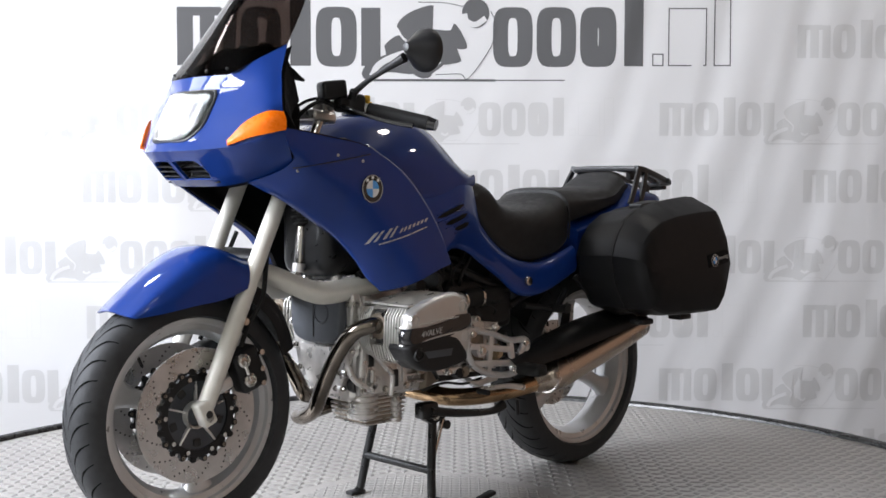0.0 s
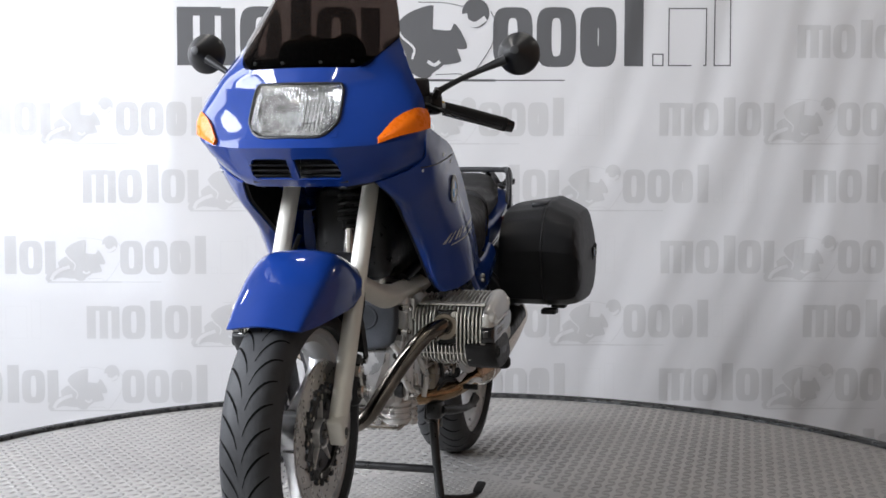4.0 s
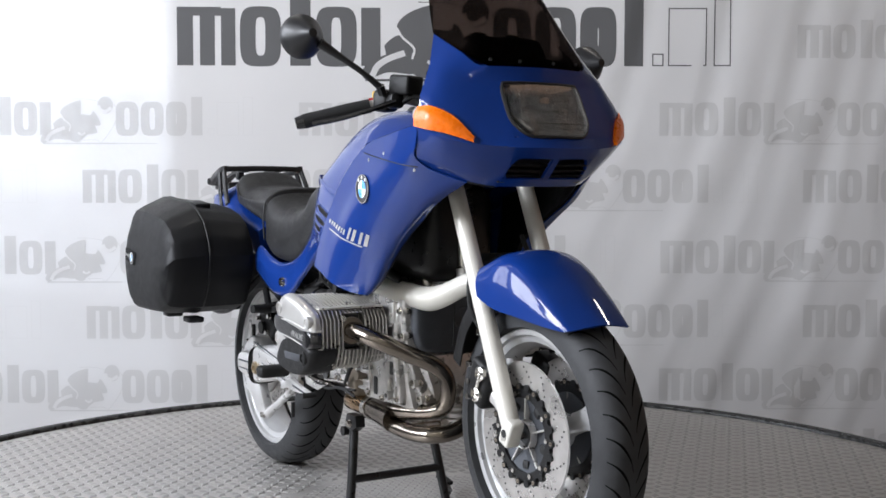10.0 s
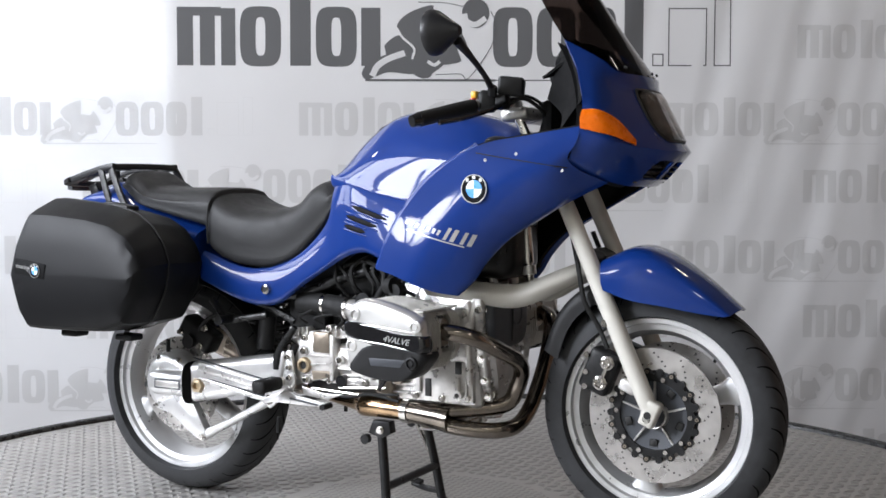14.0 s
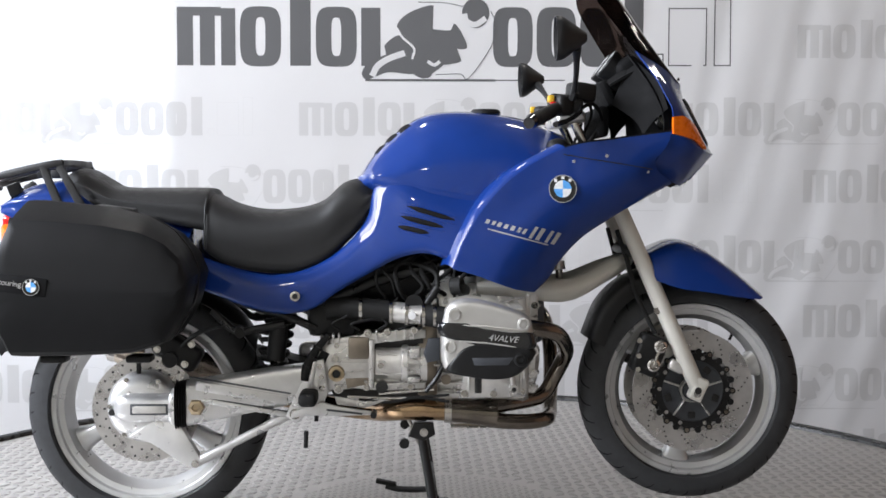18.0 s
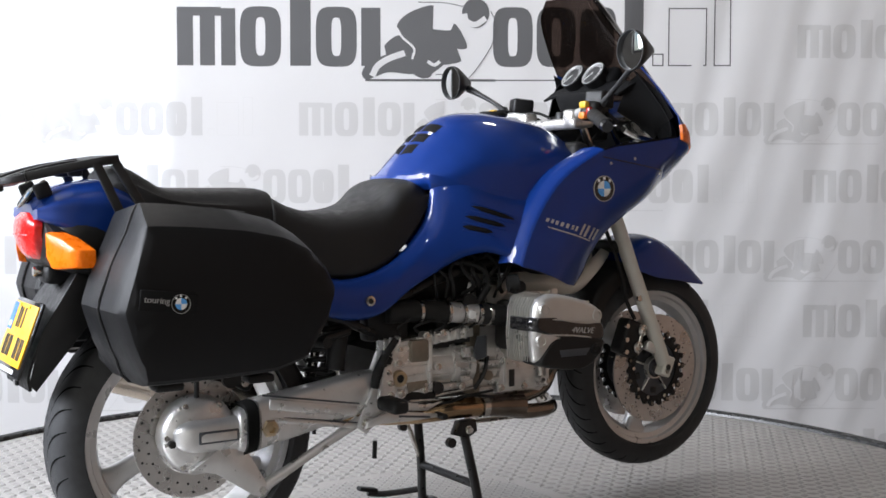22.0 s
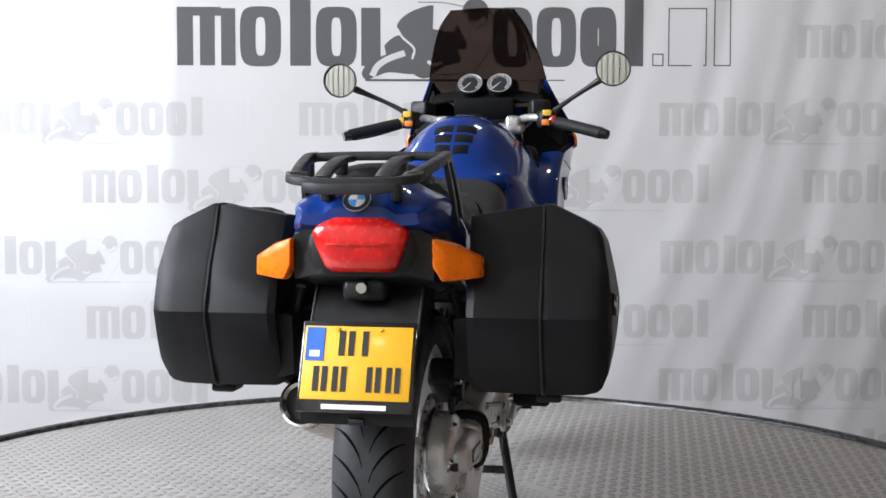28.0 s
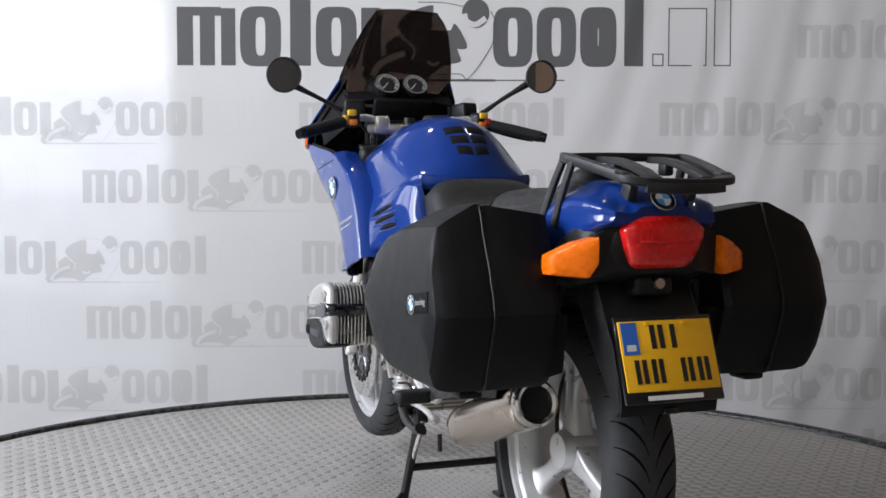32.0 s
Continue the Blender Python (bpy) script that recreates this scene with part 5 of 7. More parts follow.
def finned(s, dx, parent):
    """Cooling fins: plates in a row along the cylinder, cut back round the exhaust port."""
    ol = [(0.045, 0.460), (0.040, 0.520), (0.045, 0.590), (0.060, 0.618), (0.100, 0.626), (0.170, 0.613), (0.232, 0.594), (0.248, 0.572)]
    end = [(0.252, 0.500), (0.235, 0.462), (0.200, 0.447), (0.080, 0.447)]
    notch = [(0.246, 0.588), (0.205, 0.586), (0.203, 0.500), (0.246, 0.498)]
    n = 18
    y1, p0, p1 = (0.328, 0.222, 0.271) if s < 0 else (0.320, 0.200, 0.254)
    for i in range(n):
        y = 0.150 + (y1 - 0.150) * i / (n - 1)
        k = 0.88 + 0.12 * min(1, i / 6)
        o = ol[:-1] + (notch if p0 < y < p1 else ol[-1:] + end[:1]) + end[1:]
        back = 0.030 if y < 0.232 else 0.0
        part("fin", plate([(0.146 + dx + (x + (back if x < 0.07 else 0) - 0.146) * k, 0.535 + (z - 0.535) * k) for x, z in o], (y - 0.0017) * s, (y + 0.0017) * s, 0), M_FIN, parent)


def bolt(c, axis, r, h, parent, mat=None, name="bolt"):
    """A hexagon bolt head with a washer, standing out along an axis vector."""
    a = Vector(axis).normalized()
    c = Vector(c)
    b = join(rod(c, c + a * h * 0.3, r * 1.35, 14), rod(c + a * h * 0.3, c + a * h, r, 6))
    return part(name, b, mat or M_STEEL, parent, angle=25)


def cylinder(s):
    dx = 0.0 if s < 0 else 0.042
    y1 = 0.352 if s < 0 else 0.342
    yp = 0.247 if s < 0 else 0.228
    # core coloured dark so the gaps between the fins look shaded
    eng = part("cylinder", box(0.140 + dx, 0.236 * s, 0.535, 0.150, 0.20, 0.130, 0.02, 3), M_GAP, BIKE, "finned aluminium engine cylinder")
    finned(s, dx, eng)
    for z in (0.478, 0.600):
        part("fin_web", box(0.195 + dx, 0.243 * s, z, 0.075, 0.17, 0.004), M_FIN, eng)
    # exhaust port with its flange and studs
    part("exhaust_port", box(0.214 + dx, yp * s, 0.543, 0.036, 0.050, 0.082, 0.004), M_INK, eng)
    part("port_flange", lathe([(0.020, -0.006), (0.032, -0.006), (0.034, 0.0), (0.032, 0.006), (0.020, 0.006)], (0.238 + dx, yp * s, 0.545), "x", 24), M_ALU_DARK, eng)
    for dy, dz in ((0.026, 0.03), (-0.026, -0.03)):
        bolt((0.232 + dx, (yp + dy * 0.85) * s, 0.545 + dz), (1, 0, 0), 0.006, 0.014, eng)

    def shell(poly, levels, kz):
        rings = []
        for y, k in levels:
            q = 1 + (k - 1) * kz
            rings.append([(0.146 + dx + (x - 0.146) * k, (y1 + y) * s, 0.535 + (z - 0.535) * q) for x, z in poly])
        return net(rings, 60, 16, 0, True, True)

    # valve cover: silver shell, black band between two ridges, black lower guard
    ol = [(0.040, 0.585), (0.056, 0.616), (0.094, 0.628), (0.161, 0.617), (0.232, 0.592), (0.250, 0.566), (0.254, 0.508), (0.243, 0.478), (0.215, 0.450), (0.148, 0.443), (0.056, 0.456), (0.037, 0.476), (0.034, 0.533)]
    lv = ((-0.017, 0.995), (-0.013, 1.004), (-0.006, 1.0), (0.001, 0.97), (0.008, 0.90), (0.0105, 0.75), (0.011, 0.5))
    cov = part("valve_cover", shell(ol, lv, 1.0), M_COVER, BIKE, "silver valve cover with black band and guard", angle=40)
    band = [(0.034, 0.572), (0.085, 0.564), (0.150, 0.556), (0.205, 0.549), (0.254, 0.546), (0.256, 0.508), (0.205, 0.508), (0.150, 0.511), (0.085, 0.526), (0.032, 0.541)]
    lb = ((-0.016, 1.006), (-0.012, 1.012), (-0.006, 1.008), (0.003, 0.975), (0.0115, 0.91), (0.0135, 0.80), (0.0138, 0.5))
    part("black_band", shell(band, lb, 0.10), M_GLOSS, cov, "black painted band")
    for z0, z1 in ((0.575, 0.550), (0.540, 0.506)):
        part("cover_ridge", tube([(0.046 + dx, (y1 + 0.002) * s, z0), (0.08 + dx, (y1 + 0.011) * s, z0 * 0.7 + z1 * 0.3), (0.15 + dx, (y1 + 0.0125) * s, (z0 + z1) / 2), (0.215 + dx, (y1 + 0.011) * s, z0 * 0.2 + z1 * 0.8), (0.246 + dx, (y1 + 0.001) * s, z1), (0.256 + dx, (y1 - 0.02) * s, z1)], 0.0026, 40, 8), M_COVER, cov)
    lettering("cover_lettering", "4VALVE", 0.021, M_SILVERINK, cov, pose(0.180, -(y1 + 0.0145), 0.534, 90, 0, 0) @ pose(0, 0, 0, 0, 0, -5) if s < 0 else pose(0.180 + dx, y1 + 0.0145, 0.534, 90, 0, 180) @ pose(0, 0, 0, 0, 0, 5), 0.3)
    part("band_return", box(0.043 + dx, (y1 - 0.056) * s, 0.553, 0.014, 0.086, 0.034, 0.005, 2), M_GLOSS, cov)
    guard = [(0.086, 0.512), (0.130, 0.521), (0.200, 0.515), (0.254, 0.506), (0.252, 0.484), (0.214, 0.445), (0.150, 0.436), (0.060, 0.450), (0.046, 0.466), (0.062, 0.490)]
    lg = ((-0.060, 0.97), (-0.045, 0.995), (-0.010, 1.012), (0.004, 0.985), (0.012, 0.92), (0.0150, 0.82), (0.0155, 0.5))
    part("cover_guard", shell(guard, lg, 0.18), M_BLACK, cov, "black plastic cylinder guard")
    part("guard_slot", plate([(0.106 + dx, 0.490), (0.206 + dx, 0.490), (0.192 + dx, 0.471), (0.112 + dx, 0.471)], (y1 + 0.010) * s, (y1 + 0.0162) * s, 0.002), M_OIL, cov)
    for x, z in ((0.066, 0.591), (0.230, 0.568), (0.056, 0.515), (0.222, 0.484)):
        b = lathe([(0, 0.004), (0.006, 0.004), (0.007, 0.000), (0.010, 0.000), (0.011, 0.006), (0.015, 0.005), (0.017, 0.0), (0.018, -0.02), (0, -0.02)], (0, 0, 0), "y", 24)
        part("cover_bolt", moved(b, Matrix.Translation((x + dx, (y1 + 0.007 + (0.007 if z < 0.5 else 0)) * s, z)) @ Matrix.Diagonal((1, s, 1, 1))), M_BLACK if x > 0.2 and z < 0.5 else M_COVER, cov)
    part("top_plug", rod((0.092 + dx, 0.19 * s, 0.634), (0.092 + dx, 0.225 * s, 0.636), 0.017, 20), M_RUBBER, BIKE)
    # intake: throttle body and duct
    th = part("throttle_body", rod((-0.085, 0.150 * s, 0.576), (-0.006, 0.168 * s, 0.570), 0.026, 24), M_ALU, BIKE, "cast throttle body with clamp rings")
    part("intake_duct", tube([(-0.25, 0.130 * s, 0.584), (-0.16, 0.140 * s, 0.582), (-0.085, 0.150 * s, 0.576)], [0.030, 0.029, 0.027], 14, 20), M_RUBBER, BIKE, "black rubber intake duct")
    part("intake_stub", tube([(-0.006, 0.168 * s, 0.570), (0.030, 0.178 * s, 0.566), (0.070 + dx, 0.185 * s, 0.560)], 0.028, 10, 20), M_RUBBER, BIKE)
    for x, y, z in ((-0.088, 0.150, 0.576), (-0.048, 0.159, 0.573), (-0.006, 0.168, 0.570), (-0.165, 0.140, 0.582), (0.022, 0.175, 0.567)):
        part("hose_clamp", lathe([(0.0280, -0.005), (0.0305, -0.004), (0.0305, 0.004), (0.0280, 0.005)], (x, y * s, z), "x", 24), M_STEEL, th)
    part("throttle_cap", rod((-0.035, 0.18 * s, 0.571), (-0.035, 0.196 * s, 0.571), 0.010, 16), M_WHITE, th)
    part("throttle_pulley", lathe([(0, 0), (0.022, 0), (0.022, 0.006), (0, 0.006)], (-0.03, 0.17 * s if s > 0 else -0.176, 0.600), "y", 20), M_BLACK, th)
    part("injector", rod((0.0, 0.165 * s, 0.595), (0.03, 0.17 * s, 0.640), 0.010, 12), M_BLACK, th)
    part("fuel_hose", tube([(0.03, 0.17 * s, 0.640), (0.02, 0.16 * s, 0.68), (-0.05, 0.14 * s, 0.70), (-0.14, 0.12 * s, 0.68)], 0.007, 20, 8), M_RUBBER, BIKE)
    # exhaust header
    if s < 0:
        path = [(0.225, -0.247, 0.545), (0.268, -0.249, 0.545), (0.322, -0.225, 0.530), (0.352, -0.155, 0.495), (0.366, -0.090, 0.464), (0.360, -0.052, 0.430), (0.340, -0.034, 0.385), (0.320, -0.036, 0.350), (0.285, -0.055, 0.334), (0.20, -0.090, 0.326), (0.11, -0.100, 0.316)]
    else:
        path = [(0.268, 0.228, 0.545), (0.305, 0.226, 0.548), (0.337, 0.190, 0.526), (0.350, 0.140, 0.462), (0.348, 0.085, 0.380), (0.340, 0.040, 0.318), (0.332, -0.015, 0.288), (0.312, -0.065, 0.281), (0.25, -0.090, 0.280), (0.17, -0.100, 0.288), (0.11, -0.100, 0.310)]
    part("exhaust_header", tube(path, 0.0205, 90, 20), M_HEADER, BIKE, "dark heat stained steel exhaust header")


for s in (1, -1):
    cylinder(s)


def engine():

    def taper(x0, x1, rows, c=0.012):
        """A housing whose half width changes with height: rows of (z, half width, shift of the front)."""
        g = []
        for z, w, d in rows:
            g.append([(x0 + c, -w, z), (x1 + d - c, -w, z), (x1 + d, -w + c, z), (x1 + d, w - c, z), (x1 + d - c, w, z), (x0 + c, w, z), (x0, w - c, z), (x0, -w + c, z)])
        return grid_mesh(g, closed_u=True, cap=True)

    blk = part("crankcase", taper(0.0, 0.268, [(0.335, 0.092, 0), (0.345, 0.104, 0), (0.40, 0.116, 0), (0.46, 0.124, 0), (0.61, 0.124, 0), (0.645, 0.110, 0)]), M_ALU, BIKE, "cast aluminium crankcase", angle=30)
    part("front_housing", taper(0.25, 0.295, [(0.338, 0.040, -0.03), (0.350, 0.052, -0.012), (0.385, 0.066, 0.0), (0.44, 0.088, 0.005), (0.475, 0.095, 0.003), (0.492, 0.095, -0.02), (0.64, 0.095, -0.02)], 0.018), M_ALU, blk, angle=40)
    part("housing_flange", taper(0.266, 0.288, [(0.345, 0.064, 0), (0.375, 0.082, 0), (0.41, 0.098, 0), (0.468, 0.115, 0), (0.53, 0.127, 0), (0.61, 0.132, 0), (0.640, 0.124, 0)], 0.004), M_ALU, blk, angle=30)
    for s in (1, -1):
        for z, y in ((0.590, 0.130), (0.529, 0.126), (0.468, 0.114), (0.410, 0.097), (0.368, 0.078)):
            part("flange_boss", rod((0.279, (y - 0.01) * s, z), (0.279, (y + 0.004) * s, z - 0.002), 0.0125, 16), M_ALU, blk)
            bolt((0.279, (y + 0.003) * s, z), (0, s, -0.15), 0.0065, 0.009, blk, M_STEEL)
            bolt((0.288, (y - 0.012) * s, z), (1, 0, 0), 0.006, 0.008, blk, M_STEEL)
        part("breather_elbow", tube([(0.275, 0.05 * s, 0.60), (0.285, 0.06 * s, 0.65), (0.26, 0.07 * s, 0.72)], 0.014, 14, 12), M_ALU, BIKE)
        # upright case lug behind the flange
        part("case_lug", plate([(0.215, 0.60), (0.255, 0.61), (0.26, 0.56), (0.225, 0.545)], 0.124 * s, 0.142 * s, 0.004), M_ALU, blk)
    for k in range(8):
        part("sump_rib", box(0.135, 0.012, 0.340 - 0.0115 * k, 0.150 - 0.002 * k, 0.160 - 0.003 * k, 0.0060, 0.0025, 1), M_ALU, blk)
    sump = part("sump", box(0.135, 0.012, 0.300, 0.135, 0.142, 0.085, 0.016, 3), M_ALU_DARK, BIKE, "ribbed aluminium oil sump")
    part("sump_plug", rod((0.205, 0.03, 0.285), (0.216, 0.03, 0.285), 0.012, 6), M_STEEL, sump)
    part("oil_sight_glass", lathe([(0, 0.0), (0.017, 0.0), (0.020, 0.004), (0.023, 0.0), (0.023, -0.02)], (0.252, 0.112, 0.378), "y", 24), M_INK, blk, "round dark oil sight glass")
    for cx, cy, z0, z1, r, n in ((0.207, 0.078, 0.282, 0.374, 0.041, 6), (0.100, 0.088, 0.258, 0.318, 0.017, 4)):
        prof = [(0.0, z0 - 0.30)]
        for k in range(n):
            z = z0 - 0.30 + (z1 - z0) * k / n
            h = (z1 - z0) / n
            prof += [(r * 0.84, z), (r * 0.84, z + h * 0.30), (r * 0.97, z + h * 0.42), (r, z + h * 0.62), (r * 0.97, z + h * 0.84), (r * 0.84, z + h * 0.96)]
        prof += [(r * 0.84, z1 - 0.30), (r * 0.6, z1 - 0.292), (0, z1 - 0.29)]
        part("ribbed_barrel", lathe(prof, (cx, cy, 0.30), "z", 36), M_ALU, blk, "ribbed cast aluminium filter barrel", angle=50)
    part("oil_pipe", tube([(0.235, 0.140, 0.470), (0.185, 0.146, 0.420), (0.166, 0.148, 0.396), (0.164, 0.140, 0.345)], 0.007, 20, 10), M_ALU, blk)
    # oil cooler shroud at the front
    rings = []
    for x, k in ((0.235, 1.0), (0.288, 1.0), (0.302, 0.96), (0.308, 0.86), (0.310, 0.5)):
        ol = [(0.128, 0.618), (0.132, 0.575), (0.130, 0.530), (0.112, 0.496), (0.07, 0.484), (0, 0.481), (-0.07, 0.484), (-0.112, 0.496), (-0.130, 0.530), (-0.132, 0.575), (-0.128, 0.618), (-0.07, 0.628), (0, 0.631), (0.07, 0.628)]
        rings.append([(x, y * k * 0.83, 0.562 + (z - 0.557) * k * 1.08) for y, z in ol])
    oc = part("oil_cooler_shroud", net(rings, 60, 16, 0, True, True), M_OIL, BIKE, "dark grey plastic oil cooler shroud", angle=40)
    part("shroud_ring", lathe([(0.024, 0.0), (0.026, 0.003), (0.029, 0.003), (0.031, 0.0)], (0.3095, 0.030, 0.566), "x", 32), M_OIL, oc)
    part("shroud_seam", tube([(0.3105, 0.002, 0.602), (0.312, 0.0, 0.556), (0.3105, -0.002, 0.50)], 0.0018, 8, 6), M_INK, oc)
    for s in (1, -1):
        for k in range(9):
            part("shroud_slit", box(0.268, 0.1045 * s, 0.520 + 0.009 * k, 0.034, 0.005, 0.004), M_INK, oc)
    part("air_box", box(-0.12, 0, 0.66, 0.30, 0.22, 0.12, 0.03, 3), M_BLACK, BIKE, "black air filter box")
    part("frame_head", box(0.20, 0, 0.78, 0.30, 0.20, 0.24, 0.04, 3), M_FRAME, BIKE, "black cast frame head")
    for s in (1, -1):
        part("frame_tube", tube([(0.25, 0.11 * s, 0.66), (0.10, 0.13 * s, 0.70), (-0.10, 0.13 * s, 0.66), (-0.30, 0.13 * s, 0.60), (-0.55, 0.12 * s, 0.66), (-0.90, 0.11 * s, 0.74)], 0.014, 40, 12), M_FRAME, BIKE)
        part("frame_tube", tube([(-0.28, 0.12 * s, 0.53), (-0.36, 0.125 * s, 0.565), (-0.48, 0.125 * s, 0.60)], 0.011, 16, 10), M_FRAME, BIKE)
        part("engine_strut", tube([(0.27, 0.12 * s, 0.63), (0.25, 0.13 * s, 0.52), (0.255, 0.125 * s, 0.40)], 0.010, 14, 10), M_ALU, BIKE)
        part("knock_pad", rod((0.065, 0.205 * s, 0.645), (0.09, 0.215 * s, 0.648), 0.022, 20), M_RUBBER, BIKE)
        part("battery_tray", box(-0.24, 0.10 * s, 0.555, 0.12, 0.05, 0.09, 0.012), M_BLACK, BIKE)
        # cable loom under the tank
        rnd = random.Random(5 + s)
        for k in range(9):
            x = -0.10 + 0.025 * k
            part("cable", tube([(x, 0.13 * s, 0.60 + 0.02 * rnd.random()), (x + 0.03 * rnd.uniform(-1, 1), 0.158 * s, 0.64 + 0.02 * rnd.random()), (x + 0.04 * rnd.uniform(-1, 1), 0.150 * s, 0.69), (x + 0.06 * rnd.uniform(-1, 1), 0.12 * s, 0.73)], rnd.choice((0.003, 0.004, 0.006)), 18, 6), M_RUBBER, BIKE)
    # gearbox
    # body coloured near-black as the shade behind the brighter castings
    gb = part("gearbox", plate([(-0.255, 0.40), (-0.235, 0.35), (0.02, 0.352), (0.02, 0.55), (-0.06, 0.545), (-0.13, 0.53), (-0.22, 0.51), (-0.25, 0.48)], -0.125, 0.125, 0.012), M_GAP, BIKE, "cast aluminium gearbox housing", angle=30)
    for s in (1,):
        part("gearbox_cover", plate([(-0.240, 0.43), (-0.225, 0.39), (-0.12, 0.385), (-0.11, 0.42), (-0.11, 0.49), (-0.13, 0.505), (-0.21, 0.50), (-0.24, 0.48)], 0.120 * s, 0.148 * s, 0.008), M_ALU, gb)
        dr = part("gearbox_drum", lathe([(0.0, -0.135), (0.054, -0.135), (0.054, -0.100), (0.062, -0.098), (0.062, -0.086), (0.052, -0.084), (0.052, -0.046), (0.060, -0.044), (0.060, -0.032), (0.050, -0.030), (0.050, 0.01), (0.0, 0.01)], (0, 0.095 * s, 0.438), "x", 32), M_ALU, gb, angle=25)
        for k in range(6):
            w = -1.1 + 0.42 * k
            part("drum_rib", box(-0.06, (0.095 + 0.053 * math.cos(w)) * s, 0.438 + 0.053 * math.sin(w), 0.125 - 0.012 * (k % 3), 0.014, 0.005, 0.002, 1, (math.degrees(w) * s, 0, 0)), M_ALU, gb)
        part("drum_lug", rod((-0.117, 0.12 * s, 0.447), (-0.117, 0.158 * s, 0.447), 0.012, 18), M_ALU, gb)
        part("drum_plug", rod((-0.085, 0.12 * s, 0.375), (-0.085, 0.152 * s, 0.375), 0.014, 18), M_BLACK, gb)
        # a brownish reflection is put into this piece's colour
        part("cover_front", box(-0.155, 0.142 * s, 0.432, 0.050, 0.018, 0.120, 0.006), M_ALU_DARK, gb)
        for x, z in ((-0.225, 0.49), (-0.20, 0.40), (-0.125, 0.40), (-0.125, 0.49), (-0.165, 0.388)):
            bolt((x, 0.148 * s, z), (0, s, 0), 0.0065, 0.012, gb)
        part("starter_cover", box(-0.06, 0.105 * s, 0.515, 0.14, 0.055, 0.045, 0.012), M_ALU, gb)
        for x in (-0.115, -0.08, -0.045, -0.01):
            bolt((x, 0.133 * s, 0.520), (0, s, 0), 0.006, 0.010, gb)
        part("drain_boss", rod((-0.105, 0.12 * s, 0.378), (-0.105, 0.152 * s, 0.378), 0.015, 16), M_ALU_DARK, gb)
        part("pivot_bearing", lathe([(0.0, 0.012), (0.007, 0.012), (0.009, 0.005), (0.016, 0.007), (0.019, 0.0), (0.024, -0.004), (0.024, -0.03)], (0, 0, 0), "y", 24), M_BRASS, gb).matrix_local = pose(-0.228, 0.158 * s, 0.420, 0, 0, 0 if s > 0 else 180)
    # darker metal colour stands in for shade behind the bright castings
    part("bell_housing", plate([(-0.02, 0.36), (0.03, 0.34), (0.03, 0.60), (-0.02, 0.56)], -0.135, 0.135, 0.008), M_ALU_DARK, blk)


engine()


